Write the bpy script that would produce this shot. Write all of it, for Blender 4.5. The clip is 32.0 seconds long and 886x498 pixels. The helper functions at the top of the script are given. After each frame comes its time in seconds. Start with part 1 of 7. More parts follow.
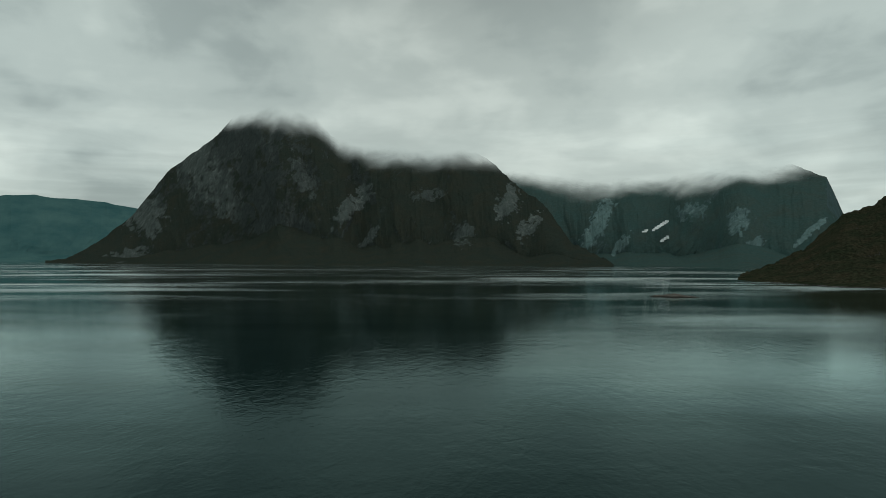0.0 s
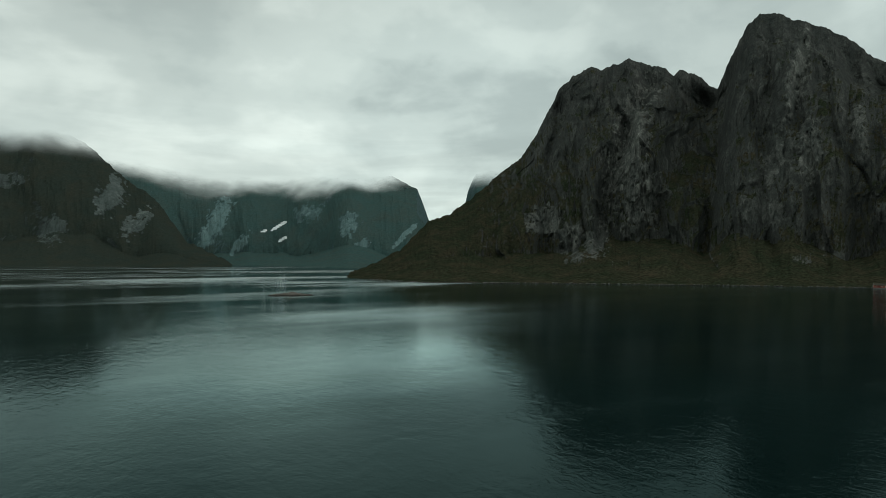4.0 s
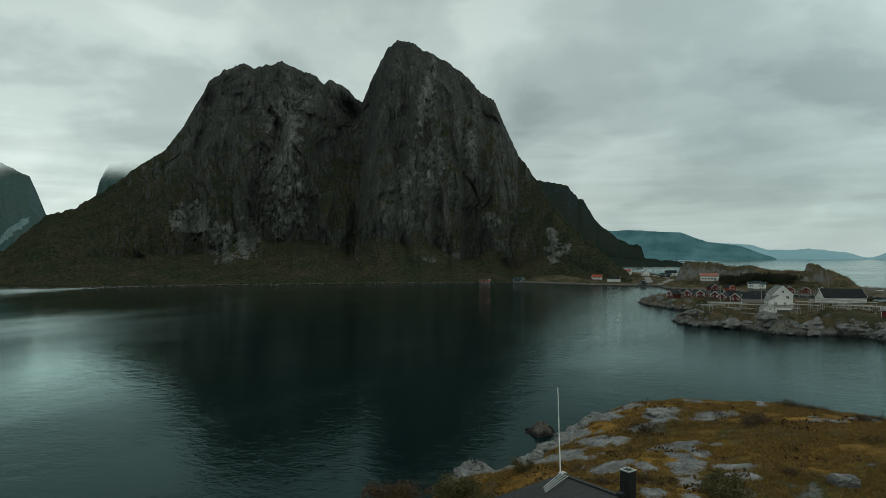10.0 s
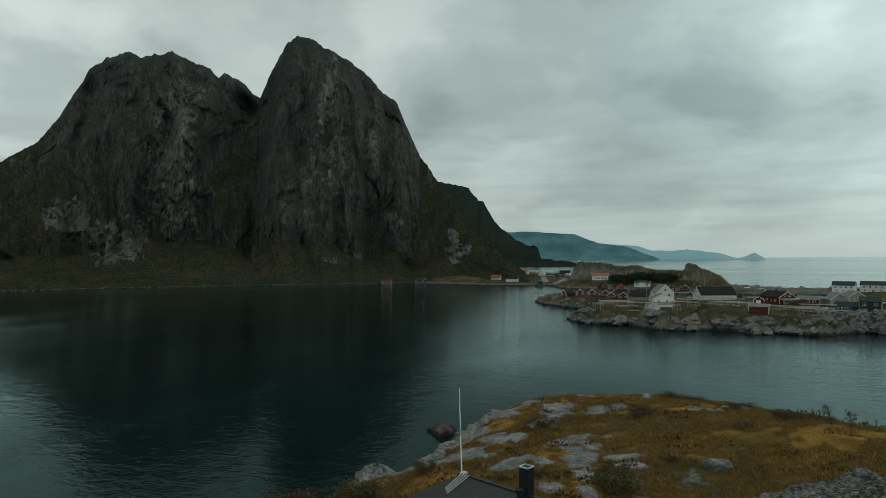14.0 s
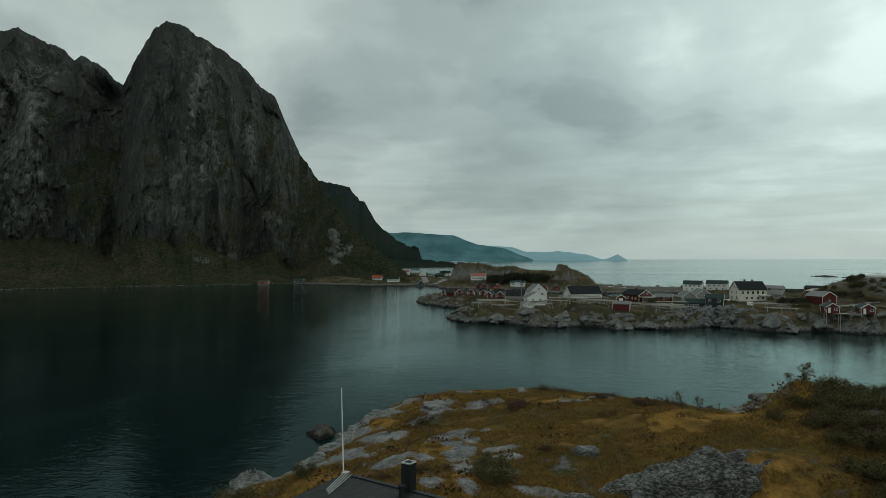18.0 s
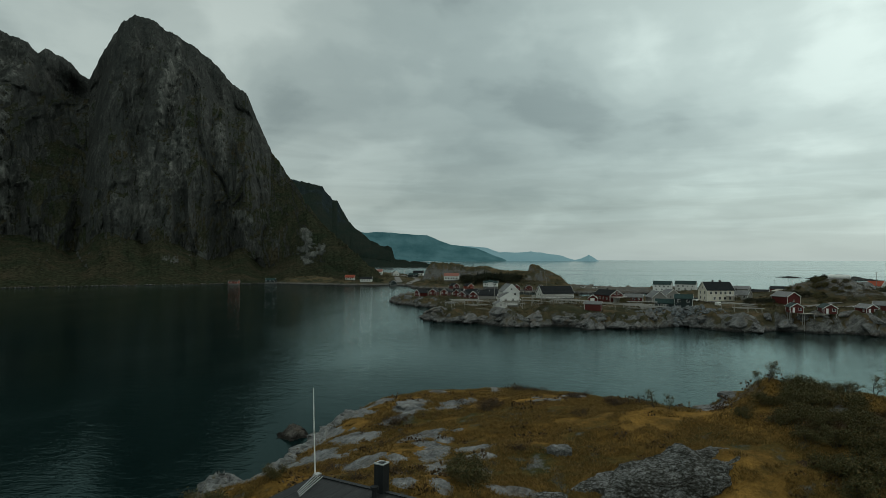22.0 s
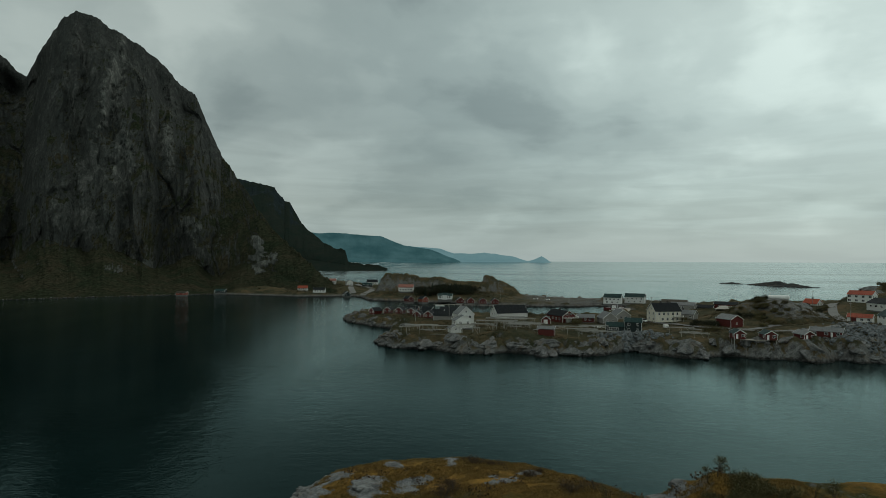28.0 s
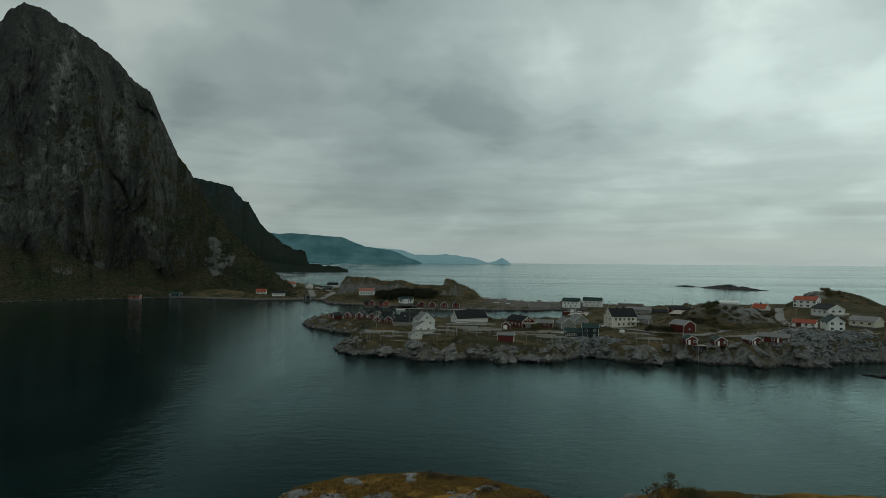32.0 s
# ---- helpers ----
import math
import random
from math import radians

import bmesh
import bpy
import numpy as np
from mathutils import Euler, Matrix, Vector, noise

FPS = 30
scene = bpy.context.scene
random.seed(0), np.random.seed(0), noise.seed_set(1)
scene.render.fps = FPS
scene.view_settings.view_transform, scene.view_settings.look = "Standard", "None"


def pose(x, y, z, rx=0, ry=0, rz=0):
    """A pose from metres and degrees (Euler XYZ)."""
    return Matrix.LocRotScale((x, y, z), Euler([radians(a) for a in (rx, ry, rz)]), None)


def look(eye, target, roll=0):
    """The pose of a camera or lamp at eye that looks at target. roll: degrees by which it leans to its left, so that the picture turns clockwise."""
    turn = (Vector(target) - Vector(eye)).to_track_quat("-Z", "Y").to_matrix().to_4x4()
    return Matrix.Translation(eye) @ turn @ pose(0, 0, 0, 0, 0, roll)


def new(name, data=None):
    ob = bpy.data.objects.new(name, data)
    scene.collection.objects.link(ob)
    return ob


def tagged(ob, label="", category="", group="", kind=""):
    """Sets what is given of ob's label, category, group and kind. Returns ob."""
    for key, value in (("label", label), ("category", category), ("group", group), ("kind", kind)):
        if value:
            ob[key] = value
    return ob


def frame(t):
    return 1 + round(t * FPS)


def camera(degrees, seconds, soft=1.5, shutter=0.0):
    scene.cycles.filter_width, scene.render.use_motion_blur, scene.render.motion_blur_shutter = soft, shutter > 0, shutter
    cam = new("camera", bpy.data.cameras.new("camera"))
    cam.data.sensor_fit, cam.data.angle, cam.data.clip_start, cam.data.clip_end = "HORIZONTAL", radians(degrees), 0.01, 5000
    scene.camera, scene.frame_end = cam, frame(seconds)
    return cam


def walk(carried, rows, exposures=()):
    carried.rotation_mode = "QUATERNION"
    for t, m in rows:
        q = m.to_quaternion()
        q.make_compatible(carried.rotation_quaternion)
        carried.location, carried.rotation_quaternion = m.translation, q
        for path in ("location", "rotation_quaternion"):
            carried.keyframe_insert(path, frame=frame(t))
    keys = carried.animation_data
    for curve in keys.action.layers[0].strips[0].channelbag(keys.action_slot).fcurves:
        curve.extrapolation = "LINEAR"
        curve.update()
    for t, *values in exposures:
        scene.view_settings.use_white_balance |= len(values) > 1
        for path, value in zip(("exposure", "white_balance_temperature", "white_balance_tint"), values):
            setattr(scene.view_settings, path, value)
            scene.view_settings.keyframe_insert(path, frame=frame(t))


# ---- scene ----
cam = camera(70.94, 32.0, 0.5)
PATH = [
    (0.0, pose(0.70, 0.00, 26.26, 90.68, 0.03, 3.40)),
    (0.5, pose(0.70, 0.00, 26.26, 90.68, 0.03, -0.01)),
    (1.0, pose(0.70, 0.00, 26.26, 90.68, 0.03, -3.93)),
    (1.5, pose(0.70, 0.00, 26.26, 90.68, 0.03, -8.29)),
    (2.0, pose(0.70, 0.00, 26.26, 90.68, 0.03, -13.50)),
    (2.5, pose(0.70, 0.00, 26.26, 90.68, 0.03, -18.03)),
    (3.0, pose(0.70, 0.00, 26.26, 90.68, 0.00, -22.81)),
    (3.5, pose(0.70, 0.00, 26.26, 90.68, -0.08, -26.71)),
    (5.5, pose(0.70, -0.03, 26.26, 90.72, -0.33, -43.04)),
    (6.0, pose(0.46, -0.21, 26.28, 90.74, -0.36, -46.34)),
    (6.5, pose(0.25, -0.40, 26.29, 90.79, -0.19, -49.04)),
    (7.0, pose(0.14, -0.51, 26.36, 90.72, -0.19, -52.45)),
    (7.5, pose(0.09, -0.57, 26.31, 90.75, -0.15, -55.94)),
    (8.0, pose(0.05, -0.58, 26.31, 90.77, -0.04, -59.33)),
    (8.5, pose(-0.00, -0.53, 26.33, 90.81, 0.03, -60.60)),
    (9.0, pose(-0.04, -0.52, 26.38, 90.80, 0.05, -61.28)),
    (9.5, pose(-0.08, -0.47, 26.45, 90.76, -0.04, -61.66)),
    (10.0, pose(-0.15, -0.40, 26.53, 90.76, -0.02, -61.98)),
    (10.5, pose(-0.22, -0.31, 26.60, 90.78, -0.03, -62.43)),
    (11.0, pose(-0.28, -0.25, 26.65, 90.76, -0.07, -63.06)),
    (11.5, pose(-0.32, -0.24, 26.74, 90.79, 0.16, -63.83)),
    (12.0, pose(-0.32, -0.25, 26.75, 90.82, 0.15, -64.90)),
    (12.5, pose(-0.24, -0.26, 26.76, 90.81, 0.13, -66.44)),
    (13.0, pose(-0.12, -0.22, 26.73, 90.80, 0.02, -68.36)),
    (13.5, pose(0.01, -0.25, 26.65, 90.82, 0.03, -69.74)),
    (15.5, pose(0.07, -0.42, 26.63, 90.79, -0.01, -75.53)),
    (16.0, pose(0.03, -0.45, 26.63, 90.81, -0.09, -77.37)),
    (16.5, pose(-0.04, -0.44, 26.64, 90.83, -0.05, -79.10)),
    (17.0, pose(-0.09, -0.38, 26.61, 90.85, -0.07, -80.72)),
    (17.5, pose(-0.08, -0.27, 26.58, 90.86, -0.11, -81.42)),
    (18.0, pose(-0.09, -0.17, 26.47, 90.88, -0.13, -81.92)),
    (18.5, pose(-0.08, -0.10, 26.41, 90.89, -0.13, -82.28)),
    (19.0, pose(-0.07, -0.05, 26.38, 90.90, -0.23, -82.60)),
    (19.5, pose(-0.04, -0.02, 26.36, 90.91, -0.21, -82.85)),
    (20.0, pose(-0.00, 0.00, 26.40, 90.89, -0.24, -83.09)),
    (20.5, pose(0.05, 0.01, 26.43, 90.88, -0.28, -83.29)),
    (21.0, pose(0.10, 0.01, 26.41, 90.88, -0.27, -83.47)),
    (21.5, pose(0.20, -0.00, 26.39, 90.88, -0.32, -83.65)),
    (22.0, pose(0.28, -0.04, 26.36, 90.89, -0.36, -84.39)),
    (22.5, pose(0.28, -0.06, 26.43, 90.90, -0.29, -85.33)),
    (23.0, pose(0.25, -0.08, 26.80, 90.88, -0.26, -85.95)),
    (23.5, pose(0.25, -0.12, 27.47, 90.82, -0.15, -86.39)),
    (24.0, pose(0.27, -0.11, 28.33, 90.85, -0.22, -86.74)),
    (24.5, pose(0.28, 0.01, 29.27, 90.83, -0.30, -87.09)),
    (25.0, pose(0.31, 0.21, 30.09, 90.87, -0.37, -87.38)),
    (25.5, pose(0.39, 0.29, 31.03, 90.87, -0.41, -87.60)),
    (27.5, pose(0.55, 0.44, 35.94, 90.83, -0.38, -88.41)),
    (28.0, pose(0.53, 0.45, 37.16, 90.88, -0.46, -88.61)),
    (28.5, pose(0.56, 0.50, 38.38, 90.91, -0.50, -88.79)),
    (29.0, pose(0.56, 0.56, 39.31, 90.94, -0.51, -88.98)),
    (29.5, pose(0.51, 0.59, 39.83, 90.91, -0.52, -89.17)),
    (30.0, pose(0.42, 0.60, 40.02, 90.89, -0.46, -89.33)),
    (30.5, pose(0.28, 0.58, 40.01, 90.90, -0.52, -89.49)),
    (31.0, pose(0.10, 0.52, 39.90, 90.92, -0.54, -89.69)),
    (31.5, pose(-0.10, 0.41, 39.76, 90.95, -0.62, -89.82)),
    (32.0, pose(-0.31, 0.28, 39.57, 91.01, -0.69, -92.17)),
]
walk(cam, PATH, [(0.0, -0.08), (1.0, -0.02), (3.0, 0.24), (9.0, 0.25), (16.0, 0.12), (21.0, 0.03), (25.0, -0.10), (28.0, -0.15), (32.0, -0.22)])

U = 1.2                               # metres per unit of the plan

# ---- light ----
SUN_AZ, SUN_EL = 118.0, 38.0          # degrees, clockwise from +y


def heading(az, r=1.0, z=0.0):
    a = radians(az)
    return Vector((r * math.sin(a), r * math.cos(a), z))


class Nodes:
    """A small helper to write node trees."""

    def __init__(self, tree):
        self.t = tree
        tree.nodes.clear()

    def add(self, kind, inputs=None, **props):
        n = self.t.nodes.new(kind)
        for k, v in props.items():
            setattr(n, k, v)
        for k, v in (inputs or {}).items():
            s = n.inputs[k]
            if isinstance(v, bpy.types.NodeSocket):
                self.t.links.new(v, s)
            else:
                s.default_value = v
        return n

    def math(self, op, a, b=0.0, c=0.0, clamp=False):
        return self.add("ShaderNodeMath", {0: a, 1: b, 2: c}, operation=op, use_clamp=clamp).outputs[0]

    def noise(self, vec, scale, detail=4.0, rough=0.55, distort=0.0):
        return self.add("ShaderNodeTexNoise", {"Vector": vec, "Scale": scale, "Detail": detail, "Roughness": rough,
                                               "Distortion": distort}).outputs[0]

    def ramp(self, fac, stops, interp="LINEAR"):
        n = self.add("ShaderNodeValToRGB", {0: fac})
        n.color_ramp.interpolation = interp
        e = n.color_ramp.elements
        while len(e) < len(stops):
            e.new(0.5)
        for el, (p, c) in zip(e, stops):
            el.position = p
            el.color = (*c, 1) if isinstance(c, tuple) else (c, c, c, 1)
        return n.outputs[0]

    def mix(self, fac, a, b, blend="MIX"):
        n = self.add("ShaderNodeMix", {0: fac}, data_type="RGBA", blend_type=blend)
        for s, v in ((n.inputs[6], a), (n.inputs[7], b)):
            if isinstance(v, bpy.types.NodeSocket):
                self.t.links.new(v, s)
            else:
                s.default_value = (*v, 1)
        return n.outputs[2]

    def scaled(self, vec, x, y, z):
        return self.add("ShaderNodeVectorMath", {0: vec, 1: (x, y, z)}, operation="MULTIPLY").outputs[0]


def build_world():
    w = bpy.data.worlds.new("overcast_sky")
    scene.world = w
    w.use_nodes = True
    n = Nodes(w.node_tree)
    out = n.add("ShaderNodeOutputWorld")
    d = n.add("ShaderNodeTexCoord").outputs["Generated"]
    sep = n.add("ShaderNodeSeparateXYZ", {0: d})
    sx, sy, sz = sep.outputs
    sky = n.add("ShaderNodeTexSky", sky_type="NISHITA", sun_disc=False, sun_elevation=radians(SUN_EL),
                sun_rotation=radians(SUN_AZ), altitude=20.0)
    # the cloud deck: wide soft lumps that flatten to bands at the horizon
    rise = n.math("MULTIPLY", n.math("POWER", n.math("MAXIMUM", sz, 0.0), 0.62), 1.7)
    dome = n.add("ShaderNodeCombineXYZ", {0: sx, 1: sy, 2: rise}).outputs[0]
    big = n.noise(dome, CLOUD_BIG, 2.0, 0.5, 0.3)
    lumps = n.noise(dome, 4.4, 4.0, 0.46, 0.3)
    fine = n.noise(n.scaled(dome, 1.0, 1.0, 1.1), 11.0, 5.0, 0.52, 0.25)
    bars = n.noise(n.scaled(n.add("ShaderNodeVectorRotate", {"Vector": dome, "Axis": (0.2, 1.0, 0.0), "Angle": radians(6)}, rotation_type="AXIS_ANGLE").outputs[0], 1.3, 1.3, 6.5), 1.6, 5.0, 0.55, 0.5)
    body = n.math("ADD", n.math("ADD", n.math("MULTIPLY", big, 0.44), n.math("MULTIPLY", bars, 0.06)), n.math("ADD", n.math("MULTIPLY", lumps, 0.36), n.math("MULTIPLY", fine, 0.14)))
    body = n.math("ADD", n.math("MULTIPLY", n.math("SUBTRACT", body, 0.5), 1.28), 0.5)
    cloud = n.ramp(body, [(0.36, (0.315, 0.386, 0.367)), (0.46, (0.425, 0.51, 0.48)), (0.54, (0.495, 0.585, 0.547)),
                          (0.66, (0.635, 0.735, 0.683))], "EASE")
    # brighter where the cloud is thin: towards the hidden sun and up the fjord
    def toward(az, el, power, gain):
        v = heading(az, math.cos(radians(el)), math.sin(radians(el)))
        dot = n.add("ShaderNodeVectorMath", {0: d, 1: tuple(v)}, operation="DOT_PRODUCT").outputs["Value"]
        return n.math("MULTIPLY", n.math("POWER", n.math("MAXIMUM", dot, 0.0), power), gain)
    glow = n.math("ADD", n.math("ADD", toward(SUN_AZ + 9, SUN_EL - 13, 13.0, 0.55), toward(31, 13, 16.0, 0.42)), 0.80)
    glow = n.math("ADD", glow, n.math("ADD", n.math("ADD", toward(84, 6, 26.0, -0.25), toward(90, 22, 22.0, 0.12)), n.math("ADD", toward(-34, 18, 7.0, 0.32), n.math("ADD", toward(6, 4, 40.0, 0.16), toward(0, 40, 14.0, -0.34)))))
    glow = n.math("ADD", glow, toward(240, 45, 2.0, 0.55))      # unseen sky behind the camera brightened, to light the walls facing it
    # unseen sky above the view dimmed, to darken its reflection in the water
    glow = n.math("MULTIPLY", glow, n.ramp(sz, [(0.0, 1.0), (0.31, 1.0), (0.52, 0.80), (1.0, 0.85)]))
    cloud = n.mix(1.0, cloud, n.add("ShaderNodeCombineColor", {0: n.math("SUBTRACT", n.math("MULTIPLY", glow, 1.025), toward(115, 12, 3.0, 0.082)), 1: glow, 2: n.math("ADD", n.math("MULTIPLY", glow, 0.995), toward(112, 12, 3.0, 0.022))}).outputs[0], "MULTIPLY")
    low = n.ramp(sz, [(0.0, 1.0), (0.02, 0.8), (0.085, 0.0)])
    cloud = n.mix(n.math("MULTIPLY", low, 0.6), cloud, (0.375, 0.475, 0.488))
    rift = n.noise(n.scaled(dome, 2.4, 2.4, 9.0), 2.0, 4.0, 0.52, 0.8)
    near_sea = n.ramp(sz, [(0.02, 0.0), (0.06, 1.0), (0.14, 0.8), (0.26, 0.0)])
    cloud = n.mix(1.0, cloud, n.mix(near_sea, (1, 1, 1), n.ramp(rift, [(0.36, 0.91), (0.52, 0.99), (0.66, 1.09)])), "MULTIPLY")
    thin = n.mix(0.06, cloud, n.mix(1.0, sky.outputs[0], (0.1, 0.1, 0.1), "MULTIPLY"))
    bg = n.add("ShaderNodeBackground", {0: thin, 1: 1.0})
    w.node_tree.links.new(bg.outputs[0], out.inputs[0])


CLOUD_BIG = 2.1
build_world()
sun = new("sun", bpy.data.lights.new("sun", "SUN"))
sun.data.energy, sun.data.angle, sun.data.color = 0.5, radians(30), (1.0, 0.97, 0.92)
sun.matrix_world = look(heading(SUN_AZ, 50, 50 * math.tan(radians(SUN_EL))), (0, 0, 0))
scene.view_settings.exposure = 0.0

# ---- numeric noise on arrays ----


def _hash(ix, iy, iz, seed):
    h = (ix.astype(np.int64) * 374761393 + iy.astype(np.int64) * 668265263 + iz.astype(np.int64) * 2147483647
         + seed * 1274126177) & 0xFFFFFFFF
    h = ((h ^ (h >> 13)) * 1274126177) & 0xFFFFFFFF
    h = ((h ^ (h >> 16)) * 2246822519) & 0xFFFFFFFF
    return ((h ^ (h >> 15)) & 0xFFFFFF) / float(0xFFFFFF)


def vnoise(x, y, z=0.0, seed=0):
    """Value noise, -1 to 1."""
    x, y, z = np.broadcast_arrays(np.asarray(x, float), np.asarray(y, float), np.asarray(z, float))
    ix, iy, iz = np.floor(x), np.floor(y), np.floor(z)
    fx, fy, fz = x - ix, y - iy, z - iz
    fx, fy, fz = (f * f * f * (f * (f * 6 - 15) + 10) for f in (fx, fy, fz))
    out = 0.0
    for dx in (0, 1):
        for dy in (0, 1):
            for dz in (0, 1):
                wgt = (fx if dx else 1 - fx) * (fy if dy else 1 - fy) * (fz if dz else 1 - fz)
                out = out + wgt * _hash(ix + dx, iy + dy, iz + dz, seed)
    return out * 2 - 1


def fbm(x, y, z=0.0, octaves=4, seed=0, gain=0.5, ridged=False):
    total, amp, norm, k = 0.0, 1.0, 0.0, 1.0
    for o in range(octaves):
        v = vnoise(np.asarray(x) * k, np.asarray(y) * k, np.asarray(z) * k, seed + o * 17)
        total = total + amp * ((1 - 2 * np.abs(v)) if ridged else v)
        norm += amp
        amp *= gain
        k *= 2.03
    return total / norm


def smooth(a, b, x):
    t = np.clip((np.asarray(x, float) - a) / (b - a), 0, 1)
    return t * t * (3 - 2 * t)


def blocks(X, Y, seed):
    """Cells of jointed rock: how deep in its cell a point lies, and the cell's own value."""
    ix, iy = np.floor(X), np.floor(Y)
    f1, f2, val = np.full(X.shape, 9.0), np.full(X.shape, 9.0), np.zeros(X.shape)
    for dx in (-1, 0, 1):
        for dy in (-1, 0, 1):
            cx, cy = ix + dx, iy + dy
            r = np.hypot(cx + _hash(cx, cy, cx * 0, seed) - X, cy + _hash(cx, cy, cx * 0, seed + 1) - Y)
            near = r < f1
            f2 = np.where(near, f1, np.minimum(f2, r))
            val = np.where(near, _hash(cx, cy, cx * 0, seed + 2), val)
            f1 = np.where(near, r, f1)
    return f2 - f1, val


def sheet(name, X, Y, Z, material, flat=False):
    """A grid of vertices as one mesh object."""
    n, m = X.shape
    co = np.stack((X, Y, Z), -1).reshape(-1, 3)
    i, j = np.meshgrid(np.arange(n - 1), np.arange(m - 1), indexing="ij")
    a = (i * m + j).ravel()
    quads = np.stack((a, a + m, a + m + 1, a + 1), -1)
    me = bpy.data.meshes.new(name)
    me.vertices.add(len(co))
    me.vertices.foreach_set("co", co.ravel())
    me.loops.add(quads.size)
    me.loops.foreach_set("vertex_index", quads.ravel().astype(np.int32))
    me.polygons.add(len(quads))
    me.polygons.foreach_set("loop_start", np.arange(0, quads.size, 4, dtype=np.int32))
    me.polygons.foreach_set("use_smooth", np.full(len(quads), not flat))
    me.update(calc_edges=True)
    me.materials.append(material)
    return new(name, me)


# ---- materials ----


def material(name):
    m = bpy.data.materials.new(name)
    m.use_nodes = True
    n = Nodes(m.node_tree)
    out = n.add("ShaderNodeOutputMaterial")
    bsdf = n.add("ShaderNodeBsdfPrincipled")
    m.node_tree.links.new(bsdf.outputs[0], out.inputs[0])
    geo = n.add("ShaderNodeNewGeometry")
    return m, n, bsdf, geo


def set_in(n, node, **kw):
    for k, v in kw.items():
        s = node.inputs[k.replace("_", " ")]
        if isinstance(v, bpy.types.NodeSocket):
            n.t.links.new(v, s)
        else:
            s.default_value = (*v, 1) if isinstance(v, tuple) and len(v) == 3 else v


def bump(n, height, strength, distance):
    return n.add("ShaderNodeBump", {"Height": height, "Strength": strength, "Distance": distance}).outputs[0]


def mountain_material(name, rock_dark, rock_light, green, brown, veg_line, veg_slope, pale=2.3, size=1.0, relief=1.0):
    """Jointed cliff rock with paler slabs and streaks, heath where it is low and less steep; the summits fade to
    transparent in place of cloud.
    """
    m, n, b, g = material(name)
    out = [k for k in n.t.nodes if k.bl_idname == "ShaderNodeOutputMaterial"][0]
    place = g.outputs["Position"]
    pos = n.scaled(place, size, size, size)
    pz_ = n.add("ShaderNodeSeparateXYZ", {0: place}).outputs[2]
    nz = n.add("ShaderNodeSeparateXYZ", {0: g.outputs["Normal"]}).outputs[2]
    bare = n.add("ShaderNodeAttribute", attribute_name="bare").outputs["Fac"]
    shake = n.add("ShaderNodeTexNoise", {"Vector": pos, "Scale": 0.035, "Detail": 4.0, "Roughness": 0.6}).outputs[1]
    warp = n.add("ShaderNodeVectorMath", {0: n.add("ShaderNodeVectorMath", {0: shake, 1: (0.5, 0.5, 0.5)}, operation="SUBTRACT").outputs[0],
                                          1: (34.0, 34.0, 34.0)}, operation="MULTIPLY").outputs[0]
    bent = n.add("ShaderNodeVectorMath", {0: pos, 1: warp}, operation="ADD").outputs[0]
    tilted = n.add("ShaderNodeVectorRotate", {"Vector": bent, "Axis": (0.6, -0.8, 0), "Angle": radians(17)}, rotation_type="AXIS_ANGLE").outputs[0]
    cells = n.add("ShaderNodeTexVoronoi", {"Vector": n.scaled(tilted, 0.050, 0.050, 0.017), "Scale": 1.0}).outputs["Color"]
    tone = n.add("ShaderNodeSeparateColor", {0: cells}).outputs[0]
    small = n.add("ShaderNodeTexVoronoi", {"Vector": n.scaled(tilted, 0.16, 0.16, 0.07), "Scale": 1.0}).outputs["Color"]
    tone2 = n.add("ShaderNodeSeparateColor", {0: small}).outputs[1]
    down = n.noise(n.scaled(bent, 0.062, 0.062, 0.0085), 1.0, 7.0, 0.70, 0.15)
    seam = n.noise(n.scaled(tilted, 0.30, 0.30, 0.022), 1.0, 5.0, 0.66, 0.1)
    grain = n.noise(n.scaled(pos, 0.22, 0.22, 0.09), 1.0, 6.0, 0.70)
    v = n.math("ADD", n.math("ADD", n.math("MULTIPLY", down, 0.42), n.math("MULTIPLY", seam, 0.24 if relief > 0.5 else 0.12)), n.math("ADD", 0.0 if relief > 0.5 else 0.06, n.math("ADD", n.math("MULTIPLY", grain, 0.22), n.math("ADD", n.math("MULTIPLY", tone, 0.10), n.math("MULTIPLY", tone2, 0.07)))))
    mid = tuple((p + q) / 2 * 0.75 for p, q in zip(rock_dark, rock_light))
    rock = n.ramp(v, [(0.40, rock_dark), (0.54, mid), (0.68, rock_light)])
    cleft = n.add("ShaderNodeTexVoronoi", {"Vector": n.scaled(tilted, 0.085, 0.085, 0.020), "Scale": 1.0}, feature="DISTANCE_TO_EDGE").outputs["Distance"]
    rock = n.mix(1.0, rock, n.ramp(cleft, [(0.0, 0.78), (0.10, 1.0)]), "MULTIPLY")
    fine = n.noise(n.scaled(pos, 0.5, 0.5, 0.3), 1.0, 5.0, 0.72)
    rock = n.mix(1.0, rock, n.ramp(fine, [(0.36, 0.76), (0.50, 0.98), (0.66, 1.3)] if relief > 0.5 else [(0.36, 0.93), (0.66, 1.07)]), "MULTIPLY")
    slab = n.math("MULTIPLY", bare, n.ramp(n.math("ADD", n.math("MULTIPLY", down, 0.6), n.math("MULTIPLY", grain, 0.4)), [(0.40, 0.25), (0.56, 1.0)]))
    rock = n.mix(slab, rock, n.mix(1.0, rock, (pale, pale * 0.985, pale * 0.96), "MULTIPLY"))
    patch_ = n.noise(n.scaled(pos, 0.02, 0.02, 0.02), 1.0, 6.0, 0.65)
